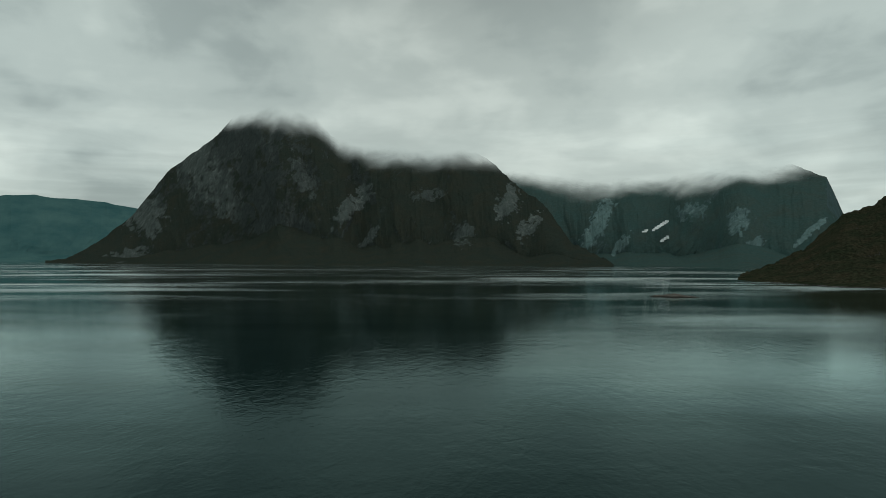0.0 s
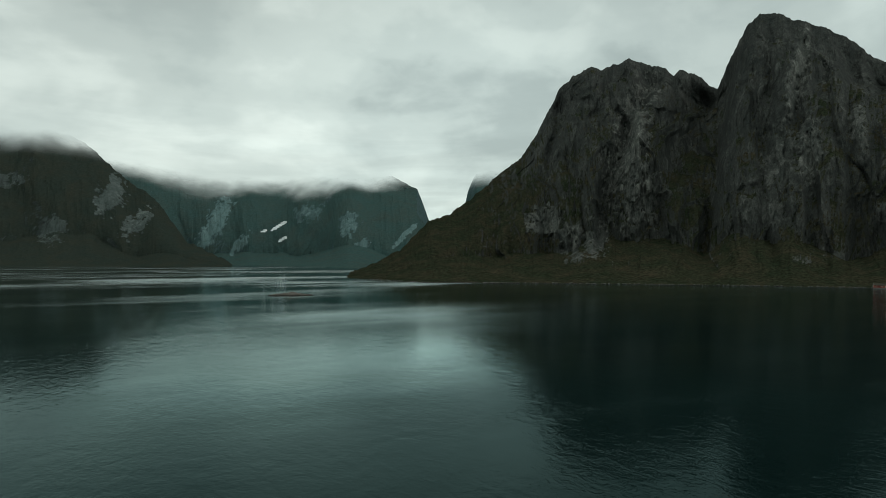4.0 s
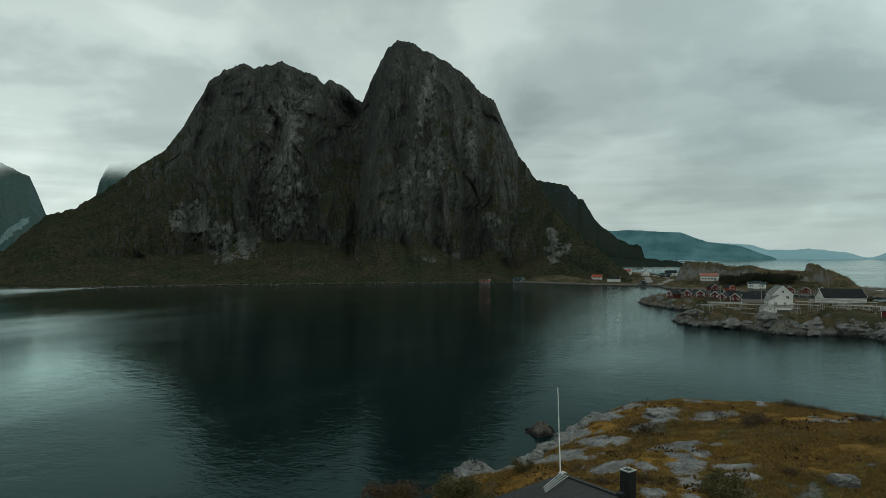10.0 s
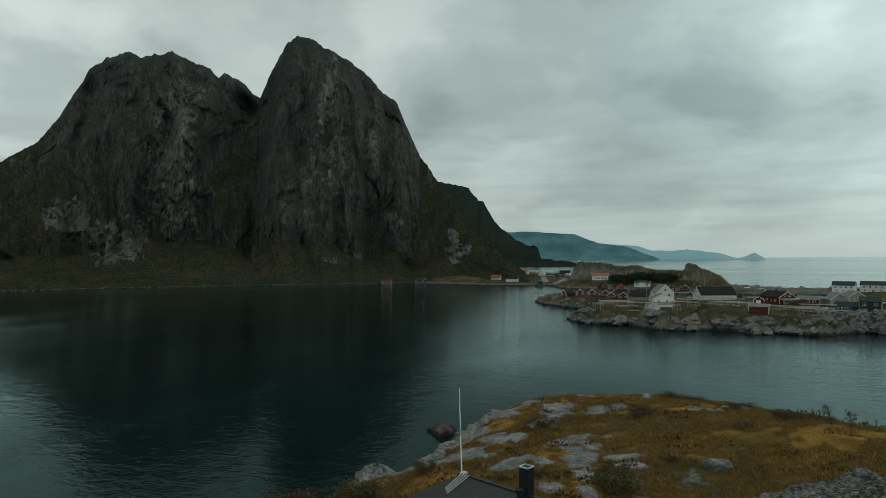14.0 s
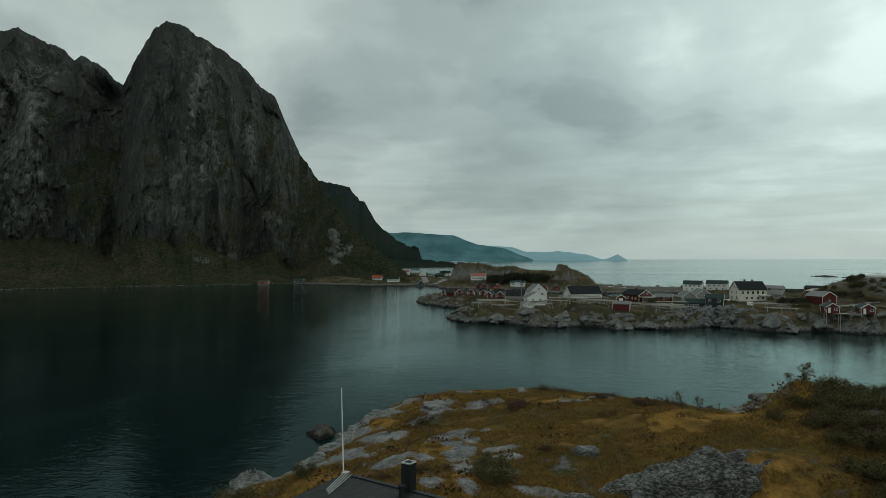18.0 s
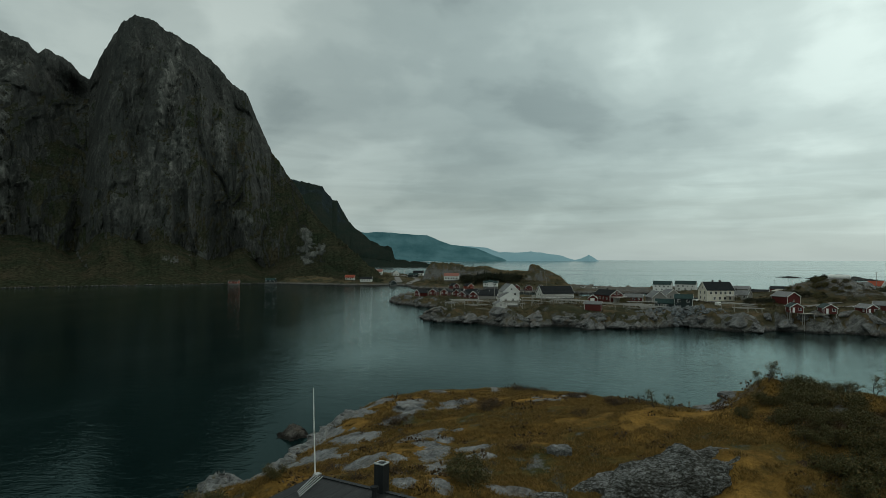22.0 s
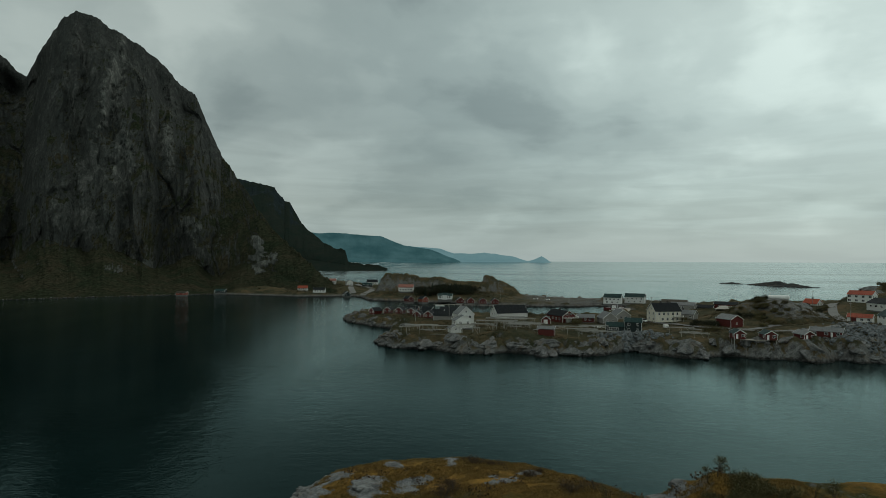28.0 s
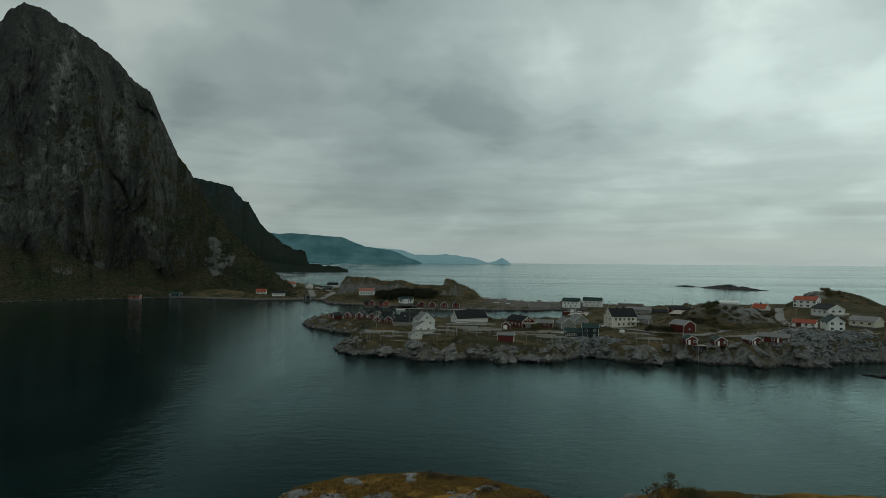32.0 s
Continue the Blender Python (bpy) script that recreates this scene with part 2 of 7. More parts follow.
    veg = n.ramp(n.noise(n.scaled(pos, 0.028, 0.028, 0.028), 1.0, 7.0, 0.68, 0.5), [(0.38, green), (0.54, tuple((p + q) / 2 for p, q in zip(green, brown))), (0.66, brown)])
    speck = n.ramp(n.noise(pos, 0.30, 5.0, 0.75), [(0.32, 0.35), (0.5, 0.95), (0.68, 1.7)] if relief > 0.5 else [(0.32, 0.8), (0.68, 1.2)])
    veg = n.mix(1.0, veg, speck, "MULTIPLY")
    high = n.math("DIVIDE", pz_, veg_line)
    keep = n.math("ADD", n.math("SUBTRACT", nz, high), n.math("MULTIPLY", n.math("SUBTRACT", patch_, 0.5), 1.7))
    keep = n.math("SUBTRACT", keep, n.math("MULTIPLY", bare, 0.9))
    keep = n.math("MULTIPLY", n.math("SUBTRACT", keep, veg_slope), 6.0, clamp=True)
    col = n.mix(keep, rock, veg)
    h = n.math("ADD", n.math("ADD", n.math("MULTIPLY", grain, 0.8), n.math("MULTIPLY", fine, 0.5)), n.math("ADD", n.math("MULTIPLY", seam, 0.7), n.math("MULTIPLY", tone2, 0.35)))
    set_in(n, b, Base_Color=col, Roughness=0.9, Normal=bump(n, h, 0.55 * relief, 4.0))
    b.inputs["Specular IOR Level"].default_value = 0.0
    # no cloud is built: above a set height the rock turns transparent
    inside = n.add("ShaderNodeAttribute", attribute_name="cloud_fade").outputs["Fac"]
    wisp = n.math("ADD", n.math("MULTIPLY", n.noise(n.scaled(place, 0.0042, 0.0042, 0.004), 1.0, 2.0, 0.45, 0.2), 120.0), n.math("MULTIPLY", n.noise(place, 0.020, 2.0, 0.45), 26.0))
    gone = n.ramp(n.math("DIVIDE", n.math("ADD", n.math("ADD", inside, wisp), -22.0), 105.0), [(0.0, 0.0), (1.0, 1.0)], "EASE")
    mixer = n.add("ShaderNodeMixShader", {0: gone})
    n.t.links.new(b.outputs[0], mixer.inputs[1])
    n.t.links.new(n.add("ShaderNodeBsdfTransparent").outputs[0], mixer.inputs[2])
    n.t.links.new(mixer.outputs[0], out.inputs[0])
    return m


def water_material():
    """Dark teal water: a mirror ruffled by wind ripples over a nearly black body."""
    m = bpy.data.materials.new("sea_water")
    m.use_nodes = True
    n = Nodes(m.node_tree)
    out = n.add("ShaderNodeOutputMaterial")
    pos = n.add("ShaderNodeNewGeometry").outputs["Position"]
    flat = n.scaled(pos, 1.0, 1.0, 0.0)
    # wind: patches of ruffled and of slick water
    wind = n.noise(n.scaled(flat, 0.0055, 0.011, 0.0), 1.0, 4.0, 0.58, 0.9)
    wx, wy, wz = n.add("ShaderNodeSeparateXYZ", {0: flat}).outputs
    open_sea = n.math("MULTIPLY", n.math("SUBTRACT", wx, n.math("MULTIPLY", wy, 1.25)), 0.0013)
    wind = n.math("ADD", wind, n.math("MINIMUM", n.math("MAXIMUM", open_sea, -0.14), 0.20))
    ruffled = n.ramp(wind, [(0.42, 0.0), (0.70, 1.0)])
    ripples = n.noise(n.scaled(flat, 1.7, 0.95, 0), 1.0, 3.0, 0.6, 0.4)
    chop = n.noise(n.scaled(flat, 0.42, 0.24, 0), 1.0, 3.0, 0.55, 0.5)
    swell = n.noise(n.scaled(flat, 0.09, 0.05, 0), 1.0, 2.0, 0.5, 0.2)
    h = n.math("ADD", n.math("MULTIPLY", ripples, 0.34), n.math("ADD", n.math("MULTIPLY", chop, 0.72), n.math("MULTIPLY", swell, 0.55)))
    h = n.math("MULTIPLY", h, n.math("ADD", n.math("MULTIPLY", ruffled, 0.30), 0.19))
    nor = bump(n, h, 1.0, 0.38)
    streak = n.ramp(n.noise(n.scaled(flat, 0.0024, 0.011, 0), 1.0, 5.0, 0.62, 0.9), [(0.43, 0.0), (0.62, 1.0)])
    far_out = n.ramp(n.math("MULTIPLY", wy, 0.001), [(0.18, 0.0), (0.5, 1.0)])
    rough = n.math("ADD", n.math("MULTIPLY", n.math("MULTIPLY", streak, far_out), 0.23), n.math("ADD", n.math("MULTIPLY", ruffled, 0.03), n.ramp(n.math("MULTIPLY", wx, 0.001), [(0.45, 0.015), (1.1, 0.09)])))
    deep = n.ramp(n.noise(n.scaled(flat, 0.02, 0.02, 0), 1.0, 3.0), [(0.35, (0.0032, 0.0098, 0.0095)), (0.65, (0.0044, 0.0126, 0.0122))])
    body = n.add("ShaderNodeBsdfDiffuse", {"Color": deep})
    bands = n.ramp(n.noise(n.scaled(flat, 0.0018, 0.010, 0), 1.0, 5.0, 0.6, 0.4), [(0.36, 0.72), (0.62, 1.10)])
    # long wind streaks across the open sea
    lanes = n.ramp(n.noise(n.scaled(flat, 0.0042, 0.0006, 0), 1.0, 6.0, 0.66, 0.5), [(0.38, 0.70), (0.60, 1.0)])
    bands = n.mix(n.ramp(n.math("MULTIPLY", wx, 0.001), [(0.50, 0.0), (0.80, 1.0)]), bands, lanes)
    fres = n.add("ShaderNodeFresnel", {"IOR": 1.333, "Normal": nor}).outputs[0]
    gloss = n.math("POWER", fres, 1.55)
    # catspaws under the mountain's shoulder
    paw = n.math("ADD", n.add("ShaderNodeVectorMath", {0: flat, 1: (122.0, 240.0, 0.0)}, operation="DISTANCE").outputs["Value"], n.math("MULTIPLY", n.noise(n.scaled(flat, 0.007, 0.028, 0), 1.0, 6.0, 0.7, 0.8), 190.0))
    rough = n.math("ADD", rough, n.ramp(n.math("DIVIDE", paw, 240.0), [(0.42, 0.20), (0.86, 0.0)]))
    mirror = n.add("ShaderNodeBsdfGlossy", {"Color": n.mix(n.math("MULTIPLY", fres, 1.2, clamp=True), (0.58, 0.91, 0.90), (0.80, 0.865, 0.862)), "Roughness": rough, "Normal": nor})
    bands = n.math("MULTIPLY", bands, n.math("SUBTRACT", 1.62, n.math("MULTIPLY", n.math("MINIMUM", n.math("MAXIMUM", open_sea, -0.03), 0.25), 0.8)))
    # lighter and darker patches put into the reflection of the near water: place, reach, strength
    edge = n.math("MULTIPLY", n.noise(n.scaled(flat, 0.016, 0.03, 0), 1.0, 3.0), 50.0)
    for x, y, reach, mirror_gain in ((70.0, 104.0, 74.0, 1.9), (-20.0, 105.0, 75.0, 1.0), (24.0, 128.0, 66.0, 0.58), (84.0, 62.0, 66.0, 0.52), (214.0, -142.0, 90.0, 1.55), (197.0, 35.0, 90.0, 1.2)):
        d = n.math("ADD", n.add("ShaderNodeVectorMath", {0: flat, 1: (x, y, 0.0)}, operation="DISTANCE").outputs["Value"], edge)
        bands = n.math("MULTIPLY", bands, n.ramp(n.math("DIVIDE", d, 2 * reach), [(0.30, mirror_gain), (0.90, 1.0)], "EASE"))
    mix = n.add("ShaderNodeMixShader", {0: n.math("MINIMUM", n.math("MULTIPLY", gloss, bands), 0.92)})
    m.node_tree.links.new(body.outputs[0], mix.inputs[1])
    m.node_tree.links.new(mirror.outputs[0], mix.inputs[2])
    m.node_tree.links.new(mix.outputs[0], out.inputs[0])
    return m


def ground_material(name, grass_a, grass_b, grass_c, rock_a, rock_b, slope=0.66, wet=1.7, shore=2.4, rockiness=0.0, size=1.0):
    """Coastal ground: lichen-grey rock on steep and low parts, turf on the rest, dark below the tide mark."""
    m, n, b, g = material(name)
    pos = g.outputs["Position"]
    pz_ = n.add("ShaderNodeSeparateXYZ", {0: pos}).outputs[2]
    nz = n.add("ShaderNodeSeparateXYZ", {0: g.outputs["Normal"]}).outputs[2]
    n1 = n.noise(pos, 0.10 * size, 5.0, 0.62, 0.3)
    n2 = n.noise(pos, 0.55 * size, 6.0, 0.66)
    n3 = n.noise(pos, 3.2 * size, 4.0, 0.65)
    blotch = n.math("ADD", n.math("MULTIPLY", n1, 0.68), n.math("MULTIPLY", n2, 0.32))
    grass = n.ramp(blotch, [(0.40, grass_a), (0.51, grass_b), (0.62, grass_c)])
    grass = n.mix(1.0, grass, n.ramp(n3, [(0.25, 0.62), (0.72, 1.25)]), "MULTIPLY")
    dip = n.add("ShaderNodeVectorRotate", {"Vector": pos, "Axis": (1, 0, 0), "Angle": radians(38)}, rotation_type="AXIS_ANGLE").outputs[0]
    strata = n.noise(n.scaled(dip, 0.30, 0.10, 1.1), 1.0 * size, 6.0, 0.68, 0.9)
    rv = n.math("ADD", n.math("MULTIPLY", strata, 0.34), n.math("ADD", n.math("MULTIPLY", n2, 0.30), n.math("MULTIPLY", n3, 0.36)))
    rock = n.ramp(rv, [(0.33, tuple(c * 0.35 for c in rock_a)), (0.45, rock_a), (0.64, rock_b)])
    rusty = n.ramp(n.noise(pos, 0.3 * size, 5.0, 0.7), [(0.52, 0.0), (0.68, 0.5)])
    rock = n.mix(rusty, rock, (0.17, 0.125, 0.085))
    tide = n.math("ADD", pz_, n.math("MULTIPLY", n.math("SUBTRACT", n2, 0.5), 2.0))
    dark = n.ramp(n.math("DIVIDE", tide, wet), [(0.25, 0.22), (0.9, 1.0)])
    rock = n.mix(1.0, rock, dark, "MULTIPLY")
    k = n.math("SUBTRACT", nz, slope - rockiness)
    k = n.math("ADD", k, n.math("MULTIPLY", n.math("SUBTRACT", n2, 0.5), 0.9))
    k = n.math("ADD", k, n.math("MULTIPLY", n.math("SUBTRACT", n1, 0.5), 0.8))
    bare = n.add("ShaderNodeAttribute", attribute_name="bare").outputs["Fac"]
    k = n.math("SUBTRACT", k, n.math("MULTIPLY", bare, 1.6))
    k = n.math("MULTIPLY", k, 7.0, clamp=True)
    k = n.math("MULTIPLY", k, n.math("MULTIPLY", n.math("SUBTRACT", tide, shore), 0.8, clamp=True))
    col = n.mix(k, rock, grass)
    h = n.math("ADD", n.math("MULTIPLY", strata, 0.8), n.math("MULTIPLY", n3, 0.35))
    set_in(n, b, Base_Color=col, Roughness=0.92, Normal=bump(n, h, 0.8, 0.6 / size))
    b.inputs["Specular IOR Level"].default_value = 0.02
    return m


M_MAIN = mountain_material("cliff_rock", (0.046, 0.051, 0.048), (0.112, 0.114, 0.105), (0.025, 0.032, 0.019), (0.049, 0.042, 0.027), 520.0, 0.20, 2.05)
M_FJORD = mountain_material("fjord_rock", (0.046, 0.058, 0.056), (0.078, 0.091, 0.088), (0.028, 0.037, 0.031), (0.036, 0.039, 0.030), 900.0, -0.05, 1.95, 0.6, 0.35)
# distance haze is put into the pale teal colours of this rock
M_TABLE = mountain_material("hazed_fjord_rock", (0.066, 0.110, 0.113), (0.100, 0.148, 0.150), (0.043, 0.080, 0.076), (0.052, 0.075, 0.068), 600.0, 0.0, 1.9, 0.45, 0.35)
M_BACK = mountain_material("coast_rock", (0.018, 0.027, 0.029), (0.042, 0.056, 0.058), (0.017, 0.026, 0.021), (0.026, 0.030, 0.024), 420.0, 0.12, 2.0, 0.7, 0.4)
M_SEA = water_material()
M_VILLAGE = ground_material("village_ground", (0.038, 0.042, 0.024), (0.074, 0.064, 0.037), (0.125, 0.090, 0.050), (0.080, 0.079, 0.075), (0.28, 0.276, 0.264), slope=0.56, wet=1.5, shore=1.2)
M_ISLET = ground_material("islet_heath", (0.050, 0.048, 0.017), (0.148, 0.087, 0.024), (0.29, 0.163, 0.041), (0.115, 0.118, 0.118), (0.33, 0.335, 0.332), slope=0.72, size=1.0)


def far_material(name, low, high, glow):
    """Far land of low contrast: the haze is put into its colour and a faint glow."""
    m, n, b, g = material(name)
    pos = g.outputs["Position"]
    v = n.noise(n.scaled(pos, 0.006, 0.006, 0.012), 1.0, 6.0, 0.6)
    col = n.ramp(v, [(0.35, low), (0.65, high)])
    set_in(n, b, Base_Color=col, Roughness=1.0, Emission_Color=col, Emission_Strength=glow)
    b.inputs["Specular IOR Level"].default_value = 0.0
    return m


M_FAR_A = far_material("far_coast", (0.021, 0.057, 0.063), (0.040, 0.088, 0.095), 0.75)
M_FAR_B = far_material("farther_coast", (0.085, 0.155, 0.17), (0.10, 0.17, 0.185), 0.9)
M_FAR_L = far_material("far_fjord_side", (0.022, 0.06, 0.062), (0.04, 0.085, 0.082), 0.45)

# ---- sea ----
ang = np.radians(np.linspace(0, 360, 181))
rad = np.concatenate(([0.0], np.geomspace(20, 6500, 60)))
R_, A_ = np.meshgrid(rad, ang)
sea = sheet("water", R_ * np.sin(A_), R_ * np.cos(A_), 31.0 * smooth(3000, 6400, R_), M_SEA)
tagged(sea, "dark teal fjord water with ruffled and slick patches", "water", kind="structure")
ang = np.radians(np.linspace(0, 360, 49))
rad = np.linspace(0, 5000, 12)
R_, A_ = np.meshgrid(rad, ang)
bed = sheet("ground", R_ * np.sin(A_), R_ * np.cos(A_), R_ * 0.0 - 8.0, M_VILLAGE)
tagged(bed, "rocky sea bed under the fjord water", "ground", kind="structure")

# ---- mountains ----


def massif(name, sky, shore, ridge, az0, az1, n, m, mat, seed=0, talus=0.16, talus_run=0.42, rough=1.0, gullies=(),
           back=0.6, jag=0.0, jag_len=13.0, label="", category="mountain", base=26.4, scale=None, slabs=(), cap=None):
    """A mountain between its shoreline and its ridge. sky: (azimuth, slope) of the ridge line; shore and ridge:
    (azimuth, distance); gullies: (azimuth at the foot, azimuth at the top, width, depth); slabs: bare rock,
    (azimuth, slope, half sizes in degrees, lean, amount); cap: (azimuth, height) where the top fades out as if in
    cloud."""
    az = np.linspace(az0, az1, n)
    s = np.concatenate((np.linspace(-0.04, 1.0, m), 1.0 + np.linspace(0.03, 1.0, m // 4) ** 1.3))
    A, S = np.meshgrid(az, s, indexing="ij")
    k = np.interp(az, *zip(*sky))[:, None]
    scale = scale or U
    rs = np.interp(az, *zip(*shore))[:, None] * scale
    rr = np.interp(az, *zip(*ridge))[:, None] * scale
    top = np.maximum(base + k * rr, 0.5)
    sc = np.clip(S, 0, 1)
    talus = talus * (1 + 0.75 * fbm(az / 4.5, az * 0, 0, 3, seed + 60))[:, None]
    low = 1 - smooth(60, 200, top)
    talus = talus + (0.30 - talus) * low
    # talus apron below, steepening cliff above
    run = np.where(sc < 0.36, talus_run * (sc / 0.36) ** 1.05, talus_run + (1 - talus_run) * ((sc - 0.36) / 0.64) ** 1.25)
    rise = np.where(sc < 0.36, talus * (sc / 0.36) ** 1.2, talus + (1 - talus) * ((sc - 0.36) / 0.64) ** 0.92)
    r = rs + (rr - rs) * run
    z = top * rise
    over = np.clip(S - 1, 0, None)
    r = r + over * back * (rr - rs + 150)
    z = z * (1 - 0.9 * over ** 1.1)
    under = np.clip(-S, 0, None) / 0.04
    z, r = z - under * 5, r - under * 14
    X, Y = r * np.sin(np.radians(A)), r * np.cos(np.radians(A))
    size = rough * (rr - rs) / 350.0
    w = smooth(0.0, 0.25, S) * (1 - 0.75 * smooth(0.9, 1.0, S)) + 0.25 * smooth(1.0, 1.2, S)
    u = np.radians(A) * np.mean(rr)
    far = max(1.0, float(np.mean(rr)) / 1050.0)     # forms broadened with distance from the camera, to suit its view
    u, zz = u / far, z / far
    slant = u + 0.35 * zz
    bu, bz = u + 16 * vnoise(u / 40, zz / 40, 0, seed + 2), zz + 20 * vnoise(u / 40, zz / 40, 5, seed + 2)
    gap, val = blocks((bu + 0.22 * bz) / 44, bz / 150, seed + 70)
    gap2, val2 = blocks((bu - 0.16 * bz) / 15, bz / 52, seed + 80)
    lump = fbm(slant / 120, zz / 330, 0, 4, seed) * 30 + fbm(u / 46, (zz - 0.3 * u) / 190, 0, 5, seed + 5, 0.55, True) * 13 \
        + fbm((u + 0.12 * zz) / 11, zz / 70, 0, 4, seed + 9, 0.6, True) * 4.5 + 14 * (val - 0.5) * smooth(0.0, 0.12, gap) + 7 * (val2 - 0.5) * smooth(0.0, 0.15, gap2)
    SL = (z - 26.4) / r
    bare = np.zeros(A.shape)
    wob = fbm(A * 2.6, SL * 150, 0, 5, seed + 55, 0.65) * 2.2
    for a0, s0, wa, ws, lean, amount in slabs:
        da, ds = A - a0, (SL - s0) * 57.3
        p, q = da * math.cos(lean) + ds * math.sin(lean), ds * math.cos(lean) - da * math.sin(lean)
        bare = np.maximum(bare, amount * (1 - smooth(0.5, 1.3, (p / wa) ** 2 + (q / ws) ** 2 + wob)))
    lump = lump - 2.5 * np.minimum(bare, 1.0)
    for g0, g1, wd, dp in gullies:
        line = g0 + (g1 - g0) * sc + 0.5 * vnoise(sc * 7, g0 * 1.3, 0, seed)
        lump = lump + 0.7 * dp * np.exp(-((A - line) / wd) ** 2) * smooth(0.12, 0.4, S)
    dr = lump * size * w
    dr = dr + fbm(X / 16, Y / 16, z / 16, 4, seed + 21) * 3.0 * rough * smooth(0.02, 0.2, S)
    r2 = r + dr
    z = z + fbm(u / 22, r / 60, 0, 4, seed + 31) * 3.5 * rough * smooth(0.02, 0.2, S) * (1 - smooth(0.75, 1, S)) \
        + jag * fbm(u / jag_len, S * 0, 0, 4, seed + 41, 0.6, True) * smooth(0.85, 1.0, S) * (1 - 0.5 * over)
    ob = sheet(name, r2 * np.sin(np.radians(A)), r2 * np.cos(np.radians(A)), z, mat, True)
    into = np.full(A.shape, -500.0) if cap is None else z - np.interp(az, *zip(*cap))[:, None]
    for nm, val in (("bare", bare), ("cloud_fade", into)):
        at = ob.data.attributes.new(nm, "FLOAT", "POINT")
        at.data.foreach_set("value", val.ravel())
    tagged(ob, label, category, kind="structure")
    return r2, A, z


MAIN_SKY = [(22.0, -0.03), (24.3, -0.012), (26.75, 0.008), (29.39, 0.0561), (31.31, 0.0681), (32.9, 0.0861), (35.22, 0.1223), (37.85, 0.1568),
            (39.31, 0.1961), (40.29, 0.23), (41.27, 0.2668), (42.52, 0.286), (44.15, 0.2975), (45.07, 0.292), (47.54, 0.3063),
            (50.15, 0.291), (51.15, 0.274), (51.56, 0.2822), (52.87, 0.276), (54.6, 0.2522), (55.37, 0.2869), (56.92, 0.3368),
            (57.8, 0.3492), (58.84, 0.3477), (60.9, 0.3282), (63.7, 0.3006), (65.7, 0.2629), (66.69, 0.2512), (67.67, 0.2123),
            (68.89, 0.1629), (70.56, 0.1243), (71.73, 0.0917), (72.89, 0.0655), (74.7, 0.0312), (76.25, 0.0102), (77.6, -0.012), (79.0, -0.03)]
MAIN_SLABS = [(47.3, 0.17, 1.5, 5.6, -0.24, 1.0), (48.3, 0.085, 1.5, 2.8, -0.2, 0.9), (40.0, 0.058, 1.5, 1.3, 0.3, 1.25), (42.3, 0.034, 0.9, 1.2, -0.3, 1.2), (44.6, 0.03, 1.0, 2.0, -0.2, 1.0), (43.0, 0.0, 1.3, 0.8, 0.0, 0.8), (60.5, 0.26, 0.6, 3.6, -0.18, 1.0), (61.3, 0.15, 0.7, 2.8, -0.05, 0.9), (64.5, 0.17, 0.45, 1.8, 0.1, 0.7)]
MAIN_SLABS += [(59.2, 0.13, 1.2, 3.4, 0.0, 0.5), (72.0, 0.008, 0.8, 0.8, 0.5, 1.5), (71.9, 0.035, 0.5, 0.6, 0.4, 1.2), (73.2, 0.014, 0.5, 0.5, 0.4, 1.1), (66.3, 0.06, 0.9, 0.7, 0.2, 0.9), (58.0, 0.07, 1.6, 1.3, 0.0, 0.6), (46.4, -0.010, 1.3, 0.45, 0.1, 0.5), (61.7, 0.002, 1.8, 0.5, 0.1, 0.45), (54.5, 0.0, 1.2, 0.6, 0.0, 0.35)]
massif("mountain", MAIN_SKY,
       shore=[(22, 640), (24.3, 592), (29, 518), (35, 515), (48, 518), (59, 531), (68, 545), (72, 528), (75, 512), (77.6, 500), (79, 500)],
       ridge=[(22, 720), (27, 780), (32, 880), (40, 960), (50, 985), (54.5, 960), (56, 900), (60, 868), (66, 900), (70, 800), (72, 700), (74, 640), (77.6, 560), (79, 540)],
       az0=22, az1=79, n=620, m=210, mat=M_MAIN, seed=3, talus=0.13, jag=4.0,
       gullies=[(47.5, 53.9, 1.5, 46), (51.0, 54.6, 0.8, 28), (38.5, 41.5, 0.9, 30), (52.5, 56.0, 0.6, 30), (43.0, 49.5, 0.8, 38),
                (61.5, 60.5, 0.5, 18), (65.0, 63.5, 0.6, 24), (58.0, 58.5, 0.5, 18)],
       slabs=MAIN_SLABS,
       label="steep dark twin-peaked rock mountain with a brown heath foot")
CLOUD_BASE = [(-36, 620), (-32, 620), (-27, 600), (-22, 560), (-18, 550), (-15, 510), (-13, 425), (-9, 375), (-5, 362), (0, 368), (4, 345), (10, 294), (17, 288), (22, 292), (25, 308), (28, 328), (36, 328)]
